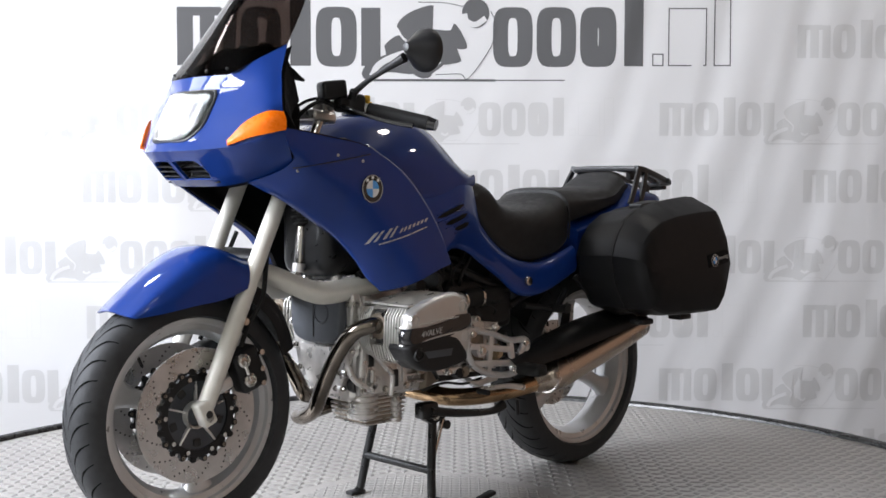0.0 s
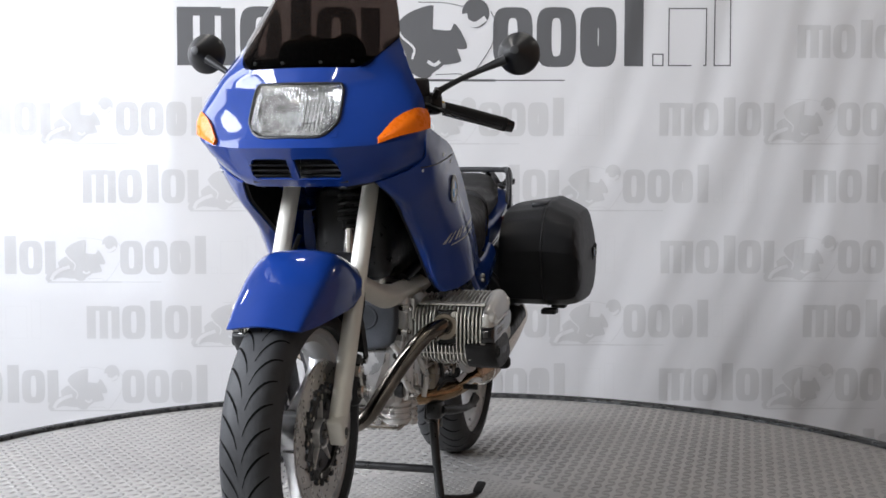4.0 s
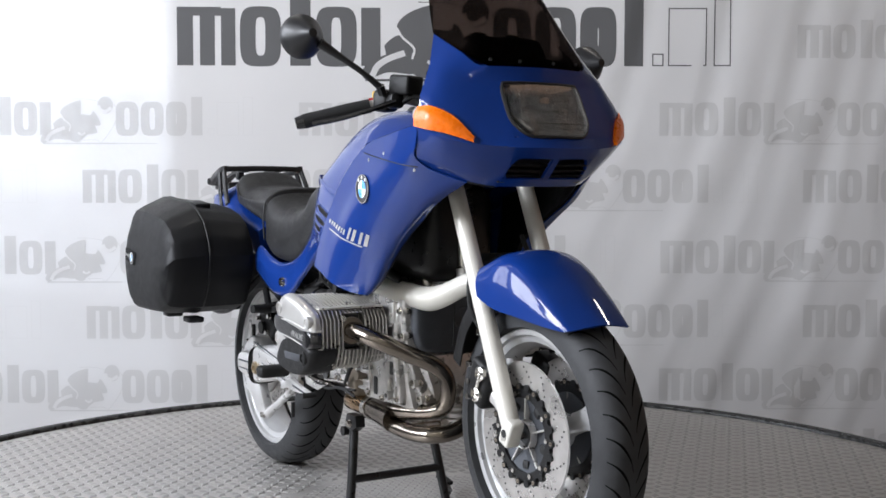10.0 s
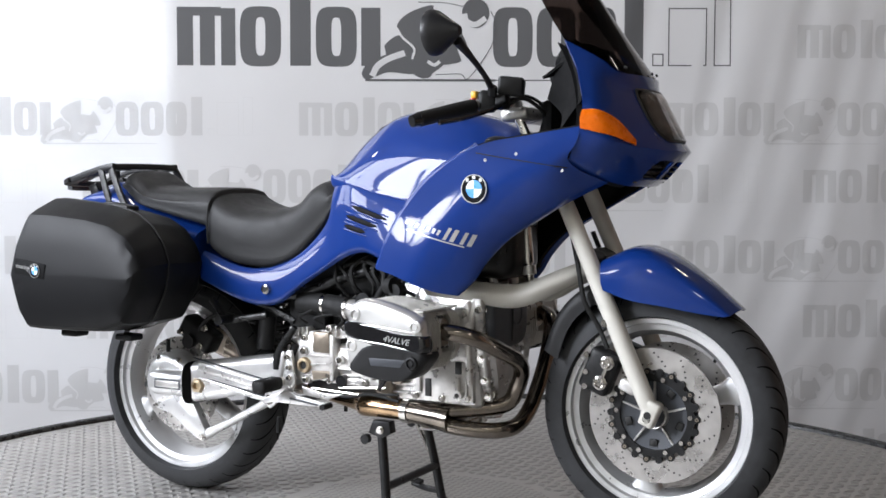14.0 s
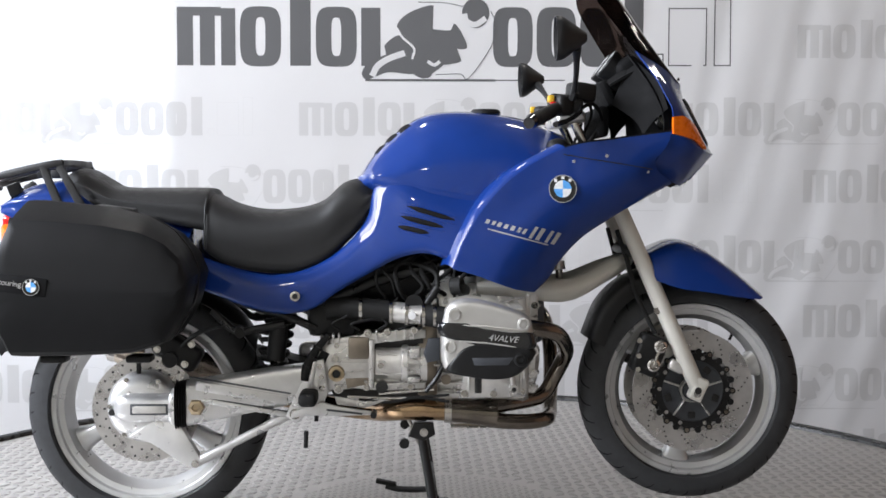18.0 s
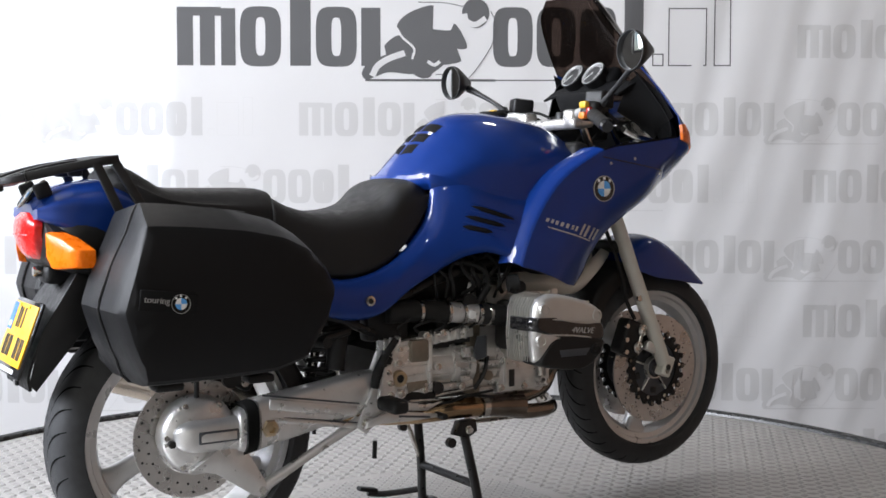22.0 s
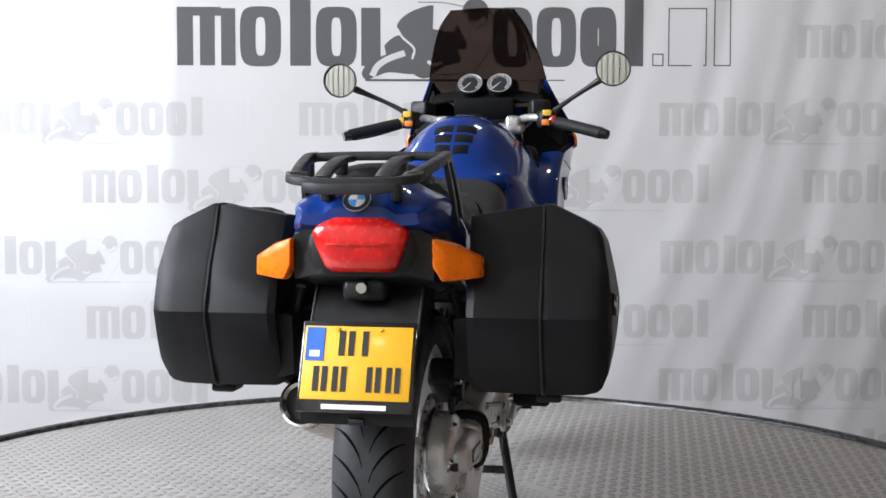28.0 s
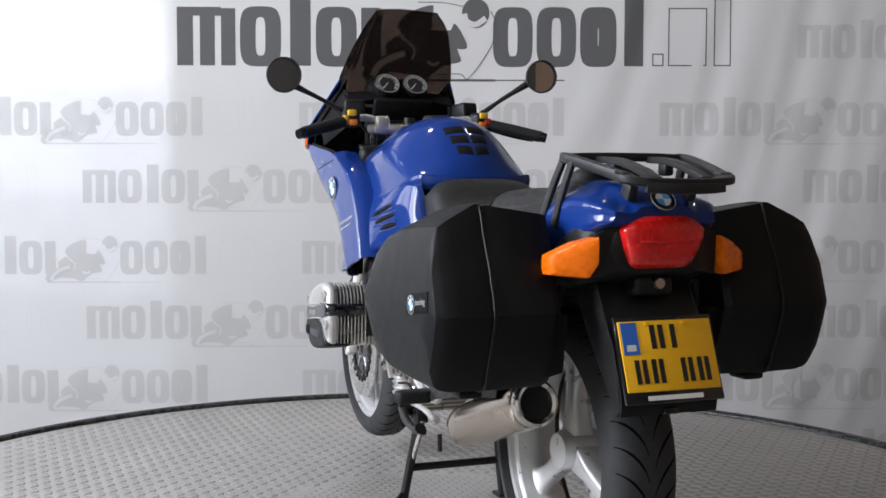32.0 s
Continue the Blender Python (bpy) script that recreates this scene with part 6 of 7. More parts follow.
def shaft_side_gearbox():
    """The gearbox flank beside the shaft: rear block, tower, drum and ribbed clutch housing."""
    b = part("gearbox_block", plate([(-0.290, 0.446), (-0.270, 0.492), (-0.205, 0.500), (-0.142, 0.490), (-0.142, 0.390), (-0.200, 0.377), (-0.286, 0.374)], -0.152, -0.110, 0.007), M_ALU, BIKE, "cast aluminium gearbox rear block", angle=30)
    # shade of the recessed step, put in as a darker plate
    part("block_step", plate([(-0.205, 0.406), (-0.144, 0.408), (-0.144, 0.392), (-0.200, 0.380)], -0.1535, -0.149, 0.001), M_ALU_DARK, b)
    # the brown is a reflection, put into the cover's colour
    part("block_tower", box(-0.170, -0.138, 0.484, 0.054, 0.048, 0.056, 0.007), M_ALU_DARK, b, "brown cover")
    part("block_collar", box(-0.138, -0.128, 0.444, 0.014, 0.064, 0.124, 0.005), M_ALU, b)
    for k in range(4):
        part("block_fin", box(-0.266 + 0.015 * k, -0.130, 0.500 + 0.002 * k, 0.005, 0.040, 0.030, 0.0015, 1), M_ALU, b)
    part("block_rib", box(-0.185, -0.154, 0.424, 0.060, 0.006, 0.004, 0.001, 1, (0, -4, 0)), M_ALU, b)
    part("block_rib", box(-0.180, -0.154, 0.446, 0.070, 0.006, 0.005, 0.001, 1), M_ALU, b)
    part("bearing_ring", lathe([(0.010, -0.160), (0.012, -0.163), (0.019, -0.162), (0.021, -0.156), (0.022, -0.150)], (-0.227, 0, 0.419), "y", 28), M_BRASS, b, "worn brass-coloured bearing ring")
    part("bearing_bore", lathe([(0.0, -0.155), (0.0115, -0.157)], (-0.227, 0, 0.419), "y", 20), M_INK, b)
    for x, z in ((-0.230, 0.457), (-0.222, 0.381)):
        part("block_boss", rod((x, -0.140, z), (x, -0.156, z), 0.013, 18), M_ALU, b)
        bolt((x, -0.156, z), (0, -1, 0), 0.0065, 0.008, b)
    for x, z in ((-0.272, 0.477), (-0.152, 0.478), (-0.152, 0.398), (-0.262, 0.384)):
        bolt((x, -0.150, z), (0, -1, 0), 0.005, 0.010, b)
    d = part("clutch_drum", lathe([(0.0, -0.134), (0.050, -0.134), (0.055, -0.126), (0.056, -0.062), (0.062, -0.060), (0.063, -0.046), (0.056, -0.044), (0.055, -0.014), (0.062, -0.012), (0.062, 0.004), (0.0, 0.004)], (0, -0.092, 0.436), "x", 40), M_ALU, BIKE, "cast aluminium clutch drum with ribs", angle=25)
    for k in range(7):
        w = -0.95 + 0.36 * k
        part("drum_rib", box(-0.030, -0.092 - 0.058 * math.cos(w), 0.436 + 0.058 * math.sin(w), 0.034, 0.014, 0.0045, 0.001, 1, (-math.degrees(w), 0, 0)), M_ALU, d)
    for w, L in ((-0.75, 0.060), (-0.35, 0.070), (0.55, 0.050)):
        part("drum_rib", box(-0.096, -0.092 - 0.056 * math.cos(w), 0.436 + 0.056 * math.sin(w), L, 0.008, 0.004, 0.001, 1, (-math.degrees(w), 0, 0)), M_ALU, d)
    part("drum_boss", rod((-0.114, -0.138, 0.440), (-0.114, -0.158, 0.440), 0.0125, 18), M_ALU, d)
    bolt((-0.114, -0.158, 0.440), (0, -1, 0), 0.006, 0.007, d)
    part("drum_plug", rod((-0.112, -0.125, 0.384), (-0.112, -0.154, 0.384), 0.016, 20), M_GLOSS, d)
    part("square_lug", box(-0.028, -0.151, 0.470, 0.026, 0.012, 0.026, 0.003), M_ALU, d)
    part("square_lug", box(-0.030, -0.149, 0.402, 0.030, 0.012, 0.014, 0.003), M_ALU, d)
    part("dark_plate", plate([(-0.006, 0.470), (0.006, 0.508), (0.036, 0.510), (0.036, 0.452), (0.004, 0.446)], -0.156, -0.150, 0.002), M_OIL, d)
    # black box put in for the shade between drum and upper flange
    part("drum_shadow_gap", box(-0.066, -0.112, 0.500, 0.120, 0.050, 0.014), M_INK, d)
    for k, (x0, z0, x1, z1) in enumerate(((-0.12, 0.366, 0.02, 0.376), (-0.05, 0.355, 0.06, 0.362), (-0.20, 0.360, -0.06, 0.352))):
        part("linkage_rod", rod((x0, -0.150 - 0.004 * k, z0), (x1, -0.148, z1), 0.0035, 8), M_STEEL if k != 1 else M_RUBBER, d)
    part("brake_pipe", tube([(-0.245, -0.170, 0.520), (-0.278, -0.172, 0.480), (-0.300, -0.172, 0.438), (-0.306, -0.170, 0.405)], [0.008, 0.010, 0.012, 0.010], 20, 12), M_RUBBER, BIKE, "black rubber covered brake line")
    for k in range(3):
        part("pipe_band", rod((-0.270 - 0.014 * k, -0.172, 0.490 - 0.024 * k), (-0.273 - 0.014 * k, -0.172, 0.484 - 0.024 * k), 0.0135, 12), M_BLACK, BIKE)


shaft_side_gearbox()


def engine_detail():
    rnd = random.Random(11)
    for s in (1, -1):
        host = part("lower_flank", plate([(0.085, 0.348), (0.262, 0.352), (0.262, 0.455), (0.12, 0.455), (0.10, 0.43)], 0.108 * s, 0.127 * s, 0.005), M_ALU, BIKE, "cast engine flank with ribs and bolts")
        for x, z, w, h in ((0.221, 0.440, 0.018, 0.032), (0.135, 0.385, 0.018, 0.046)):
            part("flank_recess", box(x, 0.1265 * s, z, w, 0.004, h, 0.001), M_INK, host)
        for x, h in ((0.112, 0.07), (0.246, 0.095)):
            part("flank_rib", box(x, 0.130 * s, 0.405, 0.006, 0.010, h, 0.002), M_ALU, host)
        part("flank_boss", rod((0.226, 0.12 * s, 0.376), (0.226, 0.146 * s, 0.374), 0.012, 18), M_ALU, host)
        part("flank_boss", rod((0.226, 0.146 * s, 0.374), (0.226, 0.1475 * s, 0.374), 0.006, 12), M_INK, host)
        part("flank_post", rod((0.226, 0.138 * s, 0.374), (0.222, 0.134 * s, 0.415), 0.007, 12), M_ALU, host)
        for x, z, r in ((0.100, 0.362, 0.007), (0.175, 0.360, 0.007), (0.250, 0.366, 0.006), (0.250, 0.44, 0.006)):
            bolt((x, 0.127 * s, z), (0, s, 0), r, 0.010, host)
        g = part("gearbox_flank", plate([(-0.245, 0.385), (-0.10, 0.372), (0.0, 0.378), (0.0, 0.395), (-0.10, 0.392), (-0.24, 0.405)], 0.122 * s, 0.146 * s, 0.004), M_ALU, BIKE, "cast gearbox flange with bolts")
        for x in (-0.222, -0.150, -0.040):
            part("flange_lug", rod((x, 0.125 * s, 0.384), (x, 0.153 * s, 0.384), 0.010, 14), M_ALU, g)
            bolt((x, 0.153 * s, 0.384), (0, s, 0), 0.0055, 0.008, g)
        # upper bracket row, clutch hose, sensor leads
        u = part("upper_bracket", plate([(-0.245, 0.505), (-0.02, 0.535), (0.0, 0.528), (0.0, 0.508), (-0.24, 0.482)], 0.128 * s, 0.146 * s, 0.003), M_ALU, BIKE, "cast upper gearbox flange")
        for x, z in ((-0.226, 0.492), (-0.148, 0.521), (-0.098, 0.524), (-0.030, 0.528)):
            part("flange_lug", rod((x, 0.13 * s, z), (x, 0.156 * s, z), 0.0095, 14), M_ALU, u)
            bolt((x, 0.156 * s, z), (0, s, 0), 0.005, 0.008, u)
        part("bracket_web", box(-0.125, 0.148 * s, 0.515, 0.004, 0.020, 0.030, 0.001), M_ALU, u)
        for k in range(3):
            part("bracket_web", box(-0.075 + 0.022 * k, 0.148 * s, 0.518, 0.004, 0.020, 0.026, 0.001), M_ALU, u)
        for k in range(5):
            x0 = -0.22 + 0.05 * k
            part("lead", tube([(x0, 0.150 * s, 0.53), (x0 + rnd.uniform(-0.02, 0.04), 0.164 * s, 0.548), (x0 + rnd.uniform(0.0, 0.08), 0.158 * s, 0.57), (x0 + 0.05, 0.14 * s, 0.61)], 0.0035, 18, 6), M_RUBBER, BIKE)
        part("lower_lead", tube([(-0.17, 0.15 * s, 0.352), (-0.09, 0.158 * s, 0.346), (-0.02, 0.152 * s, 0.356), (0.06, 0.150 * s, 0.345)], 0.004, 24, 6), M_RUBBER, BIKE)
        part("bracket_arm", tube([(0.05, 0.135 * s, 0.450), (0.03, 0.150 * s, 0.41), (0.0, 0.148 * s, 0.37)], 0.006, 12, 8), M_FRAME, BIKE)
        # solid black box stands in for the shaded hollow inboard of the throttle
        part("cavity_shade_block", box(-0.02, 0.10 * s, 0.545, 0.16, 0.05, 0.05, 0.01), M_INK, BIKE)
        part("stop_plate", plate([(-0.232, 0.362), (-0.15, 0.348), (-0.10, 0.352), (-0.15, 0.332), (-0.225, 0.340)], 0.155 * s, 0.161 * s, 0.002), M_ALU, BIKE)
        for k, (z, x0, x1) in enumerate(((0.365, 0.015, 0.085), (0.388, 0.02, 0.10), (0.412, 0.015, 0.095), (0.437, 0.02, 0.09), (0.470, 0.01, 0.05))):
            part("case_rib", box((x0 + x1) / 2, (0.112 + 0.004 * k) * s, z, x1 - x0, 0.024, 0.007, 0.002, 1), M_ALU, host)
        part("case_boss", rod((0.052, 0.11 * s, 0.400), (0.052, 0.142 * s, 0.400), 0.013, 18), M_ALU_DARK, host)
        if s < 0:
            continue
        # oil line ahead of the engine
        part("oil_line", tube([(0.22, 0.135 * s, 0.36), (0.28, 0.125 * s, 0.40), (0.30, 0.115 * s, 0.47), (0.31, 0.10 * s, 0.50)], 0.008, 24, 10), M_ALU, BIKE, "oil cooler line")
    part("swing_spring_perch", lathe([(0.020, 0.0), (0.040, 0.004), (0.040, 0.012), (0.020, 0.016)], (-0.405, -0.06, 0.405), "z", 24), M_BLACK, BIKE)


engine_detail()


def drivetrain():
    # single-sided swing arm with shaft drive on the right
    y = -0.125

    def tubular(rows, yc, p=0.45, n=28):
        """A loft along x through rounded boxes: rows of (x, z of the middle, half height, half width)."""
        return [[(x, yc + w * math.copysign(abs(math.cos(q)) ** p, math.cos(q)), zc + h * math.copysign(abs(math.sin(q)) ** p, math.sin(q))) for q in np.linspace(0, 2 * math.pi, n, endpoint=False)] for x, zc, h, w in rows]

    sw = part("swing_arm", net(tubular([(-0.27, 0.400, 0.042, 0.032), (-0.34, 0.388, 0.050, 0.036), (-0.48, 0.364, 0.054, 0.038), (-0.605, 0.343, 0.058, 0.044)], y), 56, 16, 0, True, True), M_CAST, BIKE, "cast aluminium swing arm with shaft drive", angle=40)
    for x, z, L, h in ((-0.47, 0.392, 0.26, 0.007), (-0.47, 0.345, 0.26, 0.005)):
        part("arm_groove", box(x, y - 0.0375, z, L, 0.004, h * 0.6, 0.001, 1, (0, 10, 1)), M_OIL, sw)
    for z, h in ((0.372, 0.026), (0.336, 0.014)):
        part("arm_ridge", box(-0.465, y - 0.036, z, 0.235, 0.012, h, 0.005, 2, (0, 10, 1)), M_CAST, sw)
    part("arm_pivot", lathe([(0, -0.004), (0.008, -0.004), (0.010, -0.012), (0.019, -0.010), (0.023, 0.0), (0.023, 0.02)], (-0.580, y - 0.041, 0.337), "y", 6), M_BRASS, sw)
    rows = []
    for k in range(11):
        rows.append((-0.603 - 0.0032 * k, 0.342 - 0.0006 * k, 0.060 if k % 2 == 0 else 0.050, 0.047 if k % 2 == 0 else 0.039))
    part("rubber_boot", grid_mesh(tubular(rows, y, 0.6), closed_u=True, cap=True), M_RUBBER, sw, "black rubber bellows", angle=20)
    rc = (RA[0], 0, RA[2] + 0.012)
    fd = part("final_drive", lathe([(0.0, -0.128), (0.060, -0.127), (0.078, -0.122), (0.088, -0.112), (0.092, -0.098), (0.092, -0.074), (0.070, -0.060), (0, -0.060)], rc, "y", 48), M_CAST, BIKE, "cast aluminium final drive housing")
    part("drive_neck", net(tubular([(-0.796, 0.330, 0.012, 0.010), (-0.788, 0.330, 0.024, 0.022), (-0.772, 0.330, 0.033, 0.032), (-0.745, 0.330, 0.037, 0.036), (-0.66, 0.330, 0.037, 0.037), (-0.648, 0.332, 0.045, 0.041), (-0.634, 0.334, 0.052, 0.042)], y + 0.004, 0.6), 44, 18, 0, True, True), M_CAST, fd, angle=40)
    part("neck_panel", box(-0.700, y - 0.033, 0.330, 0.095, 0.004, 0.028, 0.0015), M_OIL, fd)
    part("neck_panel", box(-0.700, y - 0.0345, 0.330, 0.085, 0.004, 0.019, 0.0015), M_ALU, fd)
    part("vent_post", rod((-0.735, -0.112, 0.415), (-0.735, -0.112, 0.452), 0.006, 10), M_BLACK, fd)
    for k in range(6):
        w = 2 * math.pi * k / 6 + 1.0
        bolt((rc[0] + 0.080 * math.cos(w), -0.119, rc[2] + 0.080 * math.sin(w)), (0, -1, 0), 0.005, 0.008, fd)
    for k in range(3):
        w = 2.2 + 1.1 * k
        part("drive_rib", rod((rc[0] + 0.045 * math.cos(w), -0.126, rc[2] + 0.045 * math.sin(w)), (rc[0] + 0.085 * math.cos(w), -0.114, rc[2] + 0.085 * math.sin(w)), 0.005, 8), M_ALU, fd)
    part("drain_screw", rod((-0.800, -0.135, 0.318), (-0.800, -0.118, 0.318), 0.009, 6), M_INK, fd)
    part("torque_bracket", plate([(-0.760, 0.255), (-0.690, 0.300), (-0.632, 0.298), (-0.578, 0.205), (-0.574, 0.188), (-0.592, 0.174), (-0.612, 0.180), (-0.70, 0.240)], -0.142, -0.112, 0.004), M_CAST, fd)
    part("torque_arm", tube([(-0.589, -0.127, 0.188), (-0.46, -0.130, 0.254), (-0.330, -0.134, 0.322)], [0.015, 0.011, 0.011, 0.014], 14, 12), M_CAST, BIKE, "cast torque arm")
    for x, z in ((-0.589, 0.188), (-0.330, 0.322)):
        bolt((x, -0.138, z), (0, -1, 0), 0.009, 0.012, BIKE)
    d = part("rear_brake_disc", lathe([(0.085, -0.066), (0.140, -0.066), (0.140, -0.061), (0.085, -0.061)], RA, "y", 64, True), M_DISC, BIKE, "drilled steel rear brake disc")
    holes(RA, -0.0635, (0.108, 0.128), 26, 0.0032, "drill_holes", M_INK, d, 0.12)
    cal = part("rear_caliper", box(-0.640, -0.080, 0.470, 0.125, 0.06, 0.066, 0.014, 3, (0, 30, 0)), M_BLACK, BIKE, "black rear brake caliper")
    part("caliper_piston", rod((-0.655, -0.108, 0.45), (-0.655, -0.122, 0.45), 0.020, 20), M_BLACK, cal)
    for x, z in ((-0.688, 0.477), (-0.618, 0.438), (-0.60, 0.49)):
        bolt((x, -0.11, z), (0, -1, 0), 0.007, 0.012, cal)
    part("brake_hose", tube([(-0.64, -0.10, 0.47), (-0.58, -0.12, 0.52), (-0.50, -0.13, 0.54), (-0.40, -0.135, 0.52)], 0.006, 24, 8), M_RUBBER, BIKE)
    # rear shock
    sh = part("rear_shock", rod((-0.41, 0.0, 0.36), (-0.37, -0.03, 0.60), 0.013, 14), M_STEEL, BIKE)
    pts = [(-0.405 + 0.034 * (k / 99) + 0.036 * math.cos(2 * math.pi * 7 * k / 99), -0.06 + 0.036 * math.sin(2 * math.pi * 7 * k / 99), 0.41 + 0.17 * k / 99) for k in range(100)]
    part("coil_spring", tube(pts, 0.0065, 240, 8), M_BLACK, sh)
    part("reservoir", rod((-0.385, -0.115, 0.45), (-0.375, -0.115, 0.54), 0.024, 20), M_BLACK, sh)
    hg = [[(-0.44, y, 0.50), (-0.50, y, 0.575), (-0.60, y, 0.635), (-0.72, y, 0.655)] for y in (0.075, 0.04, 0, -0.04, -0.075)]
    part("rear_hugger", net([[(p[0], p[1], p[2] - 6.0 * p[1] ** 2) for p in r] for r in hg], 18, 12, 0.004), M_BLACK, BIKE, "black inner rear mudguard")
    # muffler on the left
    col = part("exhaust_collector", tube([(0.060, -0.100, 0.312), (-0.02, -0.100, 0.316), (-0.075, -0.085, 0.312), (-0.110, -0.030, 0.298), (-0.155, 0.045, 0.286), (-0.253, 0.100, 0.288), (-0.36, 0.130, 0.300), (-0.415, 0.143, 0.312)], [0.026, 0.028, 0.028, 0.027, 0.026, 0.026, 0.026, 0.027], 60, 24), M_PIPE, BIKE, "heat browned exhaust collector pipe")
    part("collector_joint", tube([(0.185, -0.100, 0.302), (0.13, -0.100, 0.307), (0.055, -0.100, 0.313)], [0.034, 0.031, 0.0275], 10, 24), M_HEADER, col)
    part("joint_clamp", lathe([(0.029, -0.010), (0.032, -0.009), (0.032, 0.009), (0.029, 0.010)], (0.058, -0.100, 0.3125), "x", 28), M_STEEL, col)
    mf = part("muffler", tube([(-0.400, 0.141, 0.308), (-0.44, 0.148, 0.318), (-0.49, 0.156, 0.333), (-0.70, 0.169, 0.402), (-0.835, 0.172, 0.446), (-0.862, 0.172, 0.452)], [0.028, 0.040, 0.052, 0.054, 0.053, 0.049], 44, 32), M_MUFFLER, BIKE, "brushed steel muffler with a warm brown tint")
    part("muffler_band", lathe([(0.040, -0.007), (0.048, -0.006), (0.048, 0.006), (0.040, 0.007)], (-0.452, 0.151, 0.322), "x", 32), M_STEEL, mf)
    e = Vector((-0.862, 0.172, 0.452))
    a = Vector((-0.98, 0.0, 0.21)).normalized()
    m = Matrix.Translation(e) @ a.to_track_quat("Z", "Y").to_matrix().to_4x4()
    part("muffler_outlet", moved(lathe([(0.049, -0.012), (0.0505, 0.004), (0.049, 0.014), (0.043, 0.018), (0.036, 0.014), (0.034, 0.004), (0.0335, 0.0015)], (0, 0, 0), "z", 36), m), M_STEEL, mf, "bright rolled outlet rim")
    part("outlet_bore", moved(lathe([(0.0355, 0.0030), (0.0, 0.0030)], (0, 0, 0), "z", 28), m), M_INK, mf)
    part("muffler_hanger", plate([(-0.60, 0.53), (-0.57, 0.53), (-0.54, 0.41), (-0.58, 0.40)], 0.115, 0.123, 0.002), M_FRAME, BIKE)
    part("heat_shield", net([[(-0.27, 0.105, 0.385), (-0.42, 0.118, 0.432), (-0.60, 0.125, 0.478), (-0.80, 0.130, 0.508)], [(-0.27, 0.150, 0.402), (-0.42, 0.165, 0.440), (-0.60, 0.175, 0.484), (-0.80, 0.172, 0.512)], [(-0.27, 0.182, 0.390), (-0.42, 0.206, 0.420), (-0.60, 0.222, 0.458), (-0.80, 0.220, 0.486)], [(-0.29, 0.190, 0.362), (-0.42, 0.220, 0.388), (-0.60, 0.232, 0.424), (-0.80, 0.230, 0.456)]], 16, 24, 0.003), M_BLACK, BIKE, "black muffler heat shield")


drivetrain()


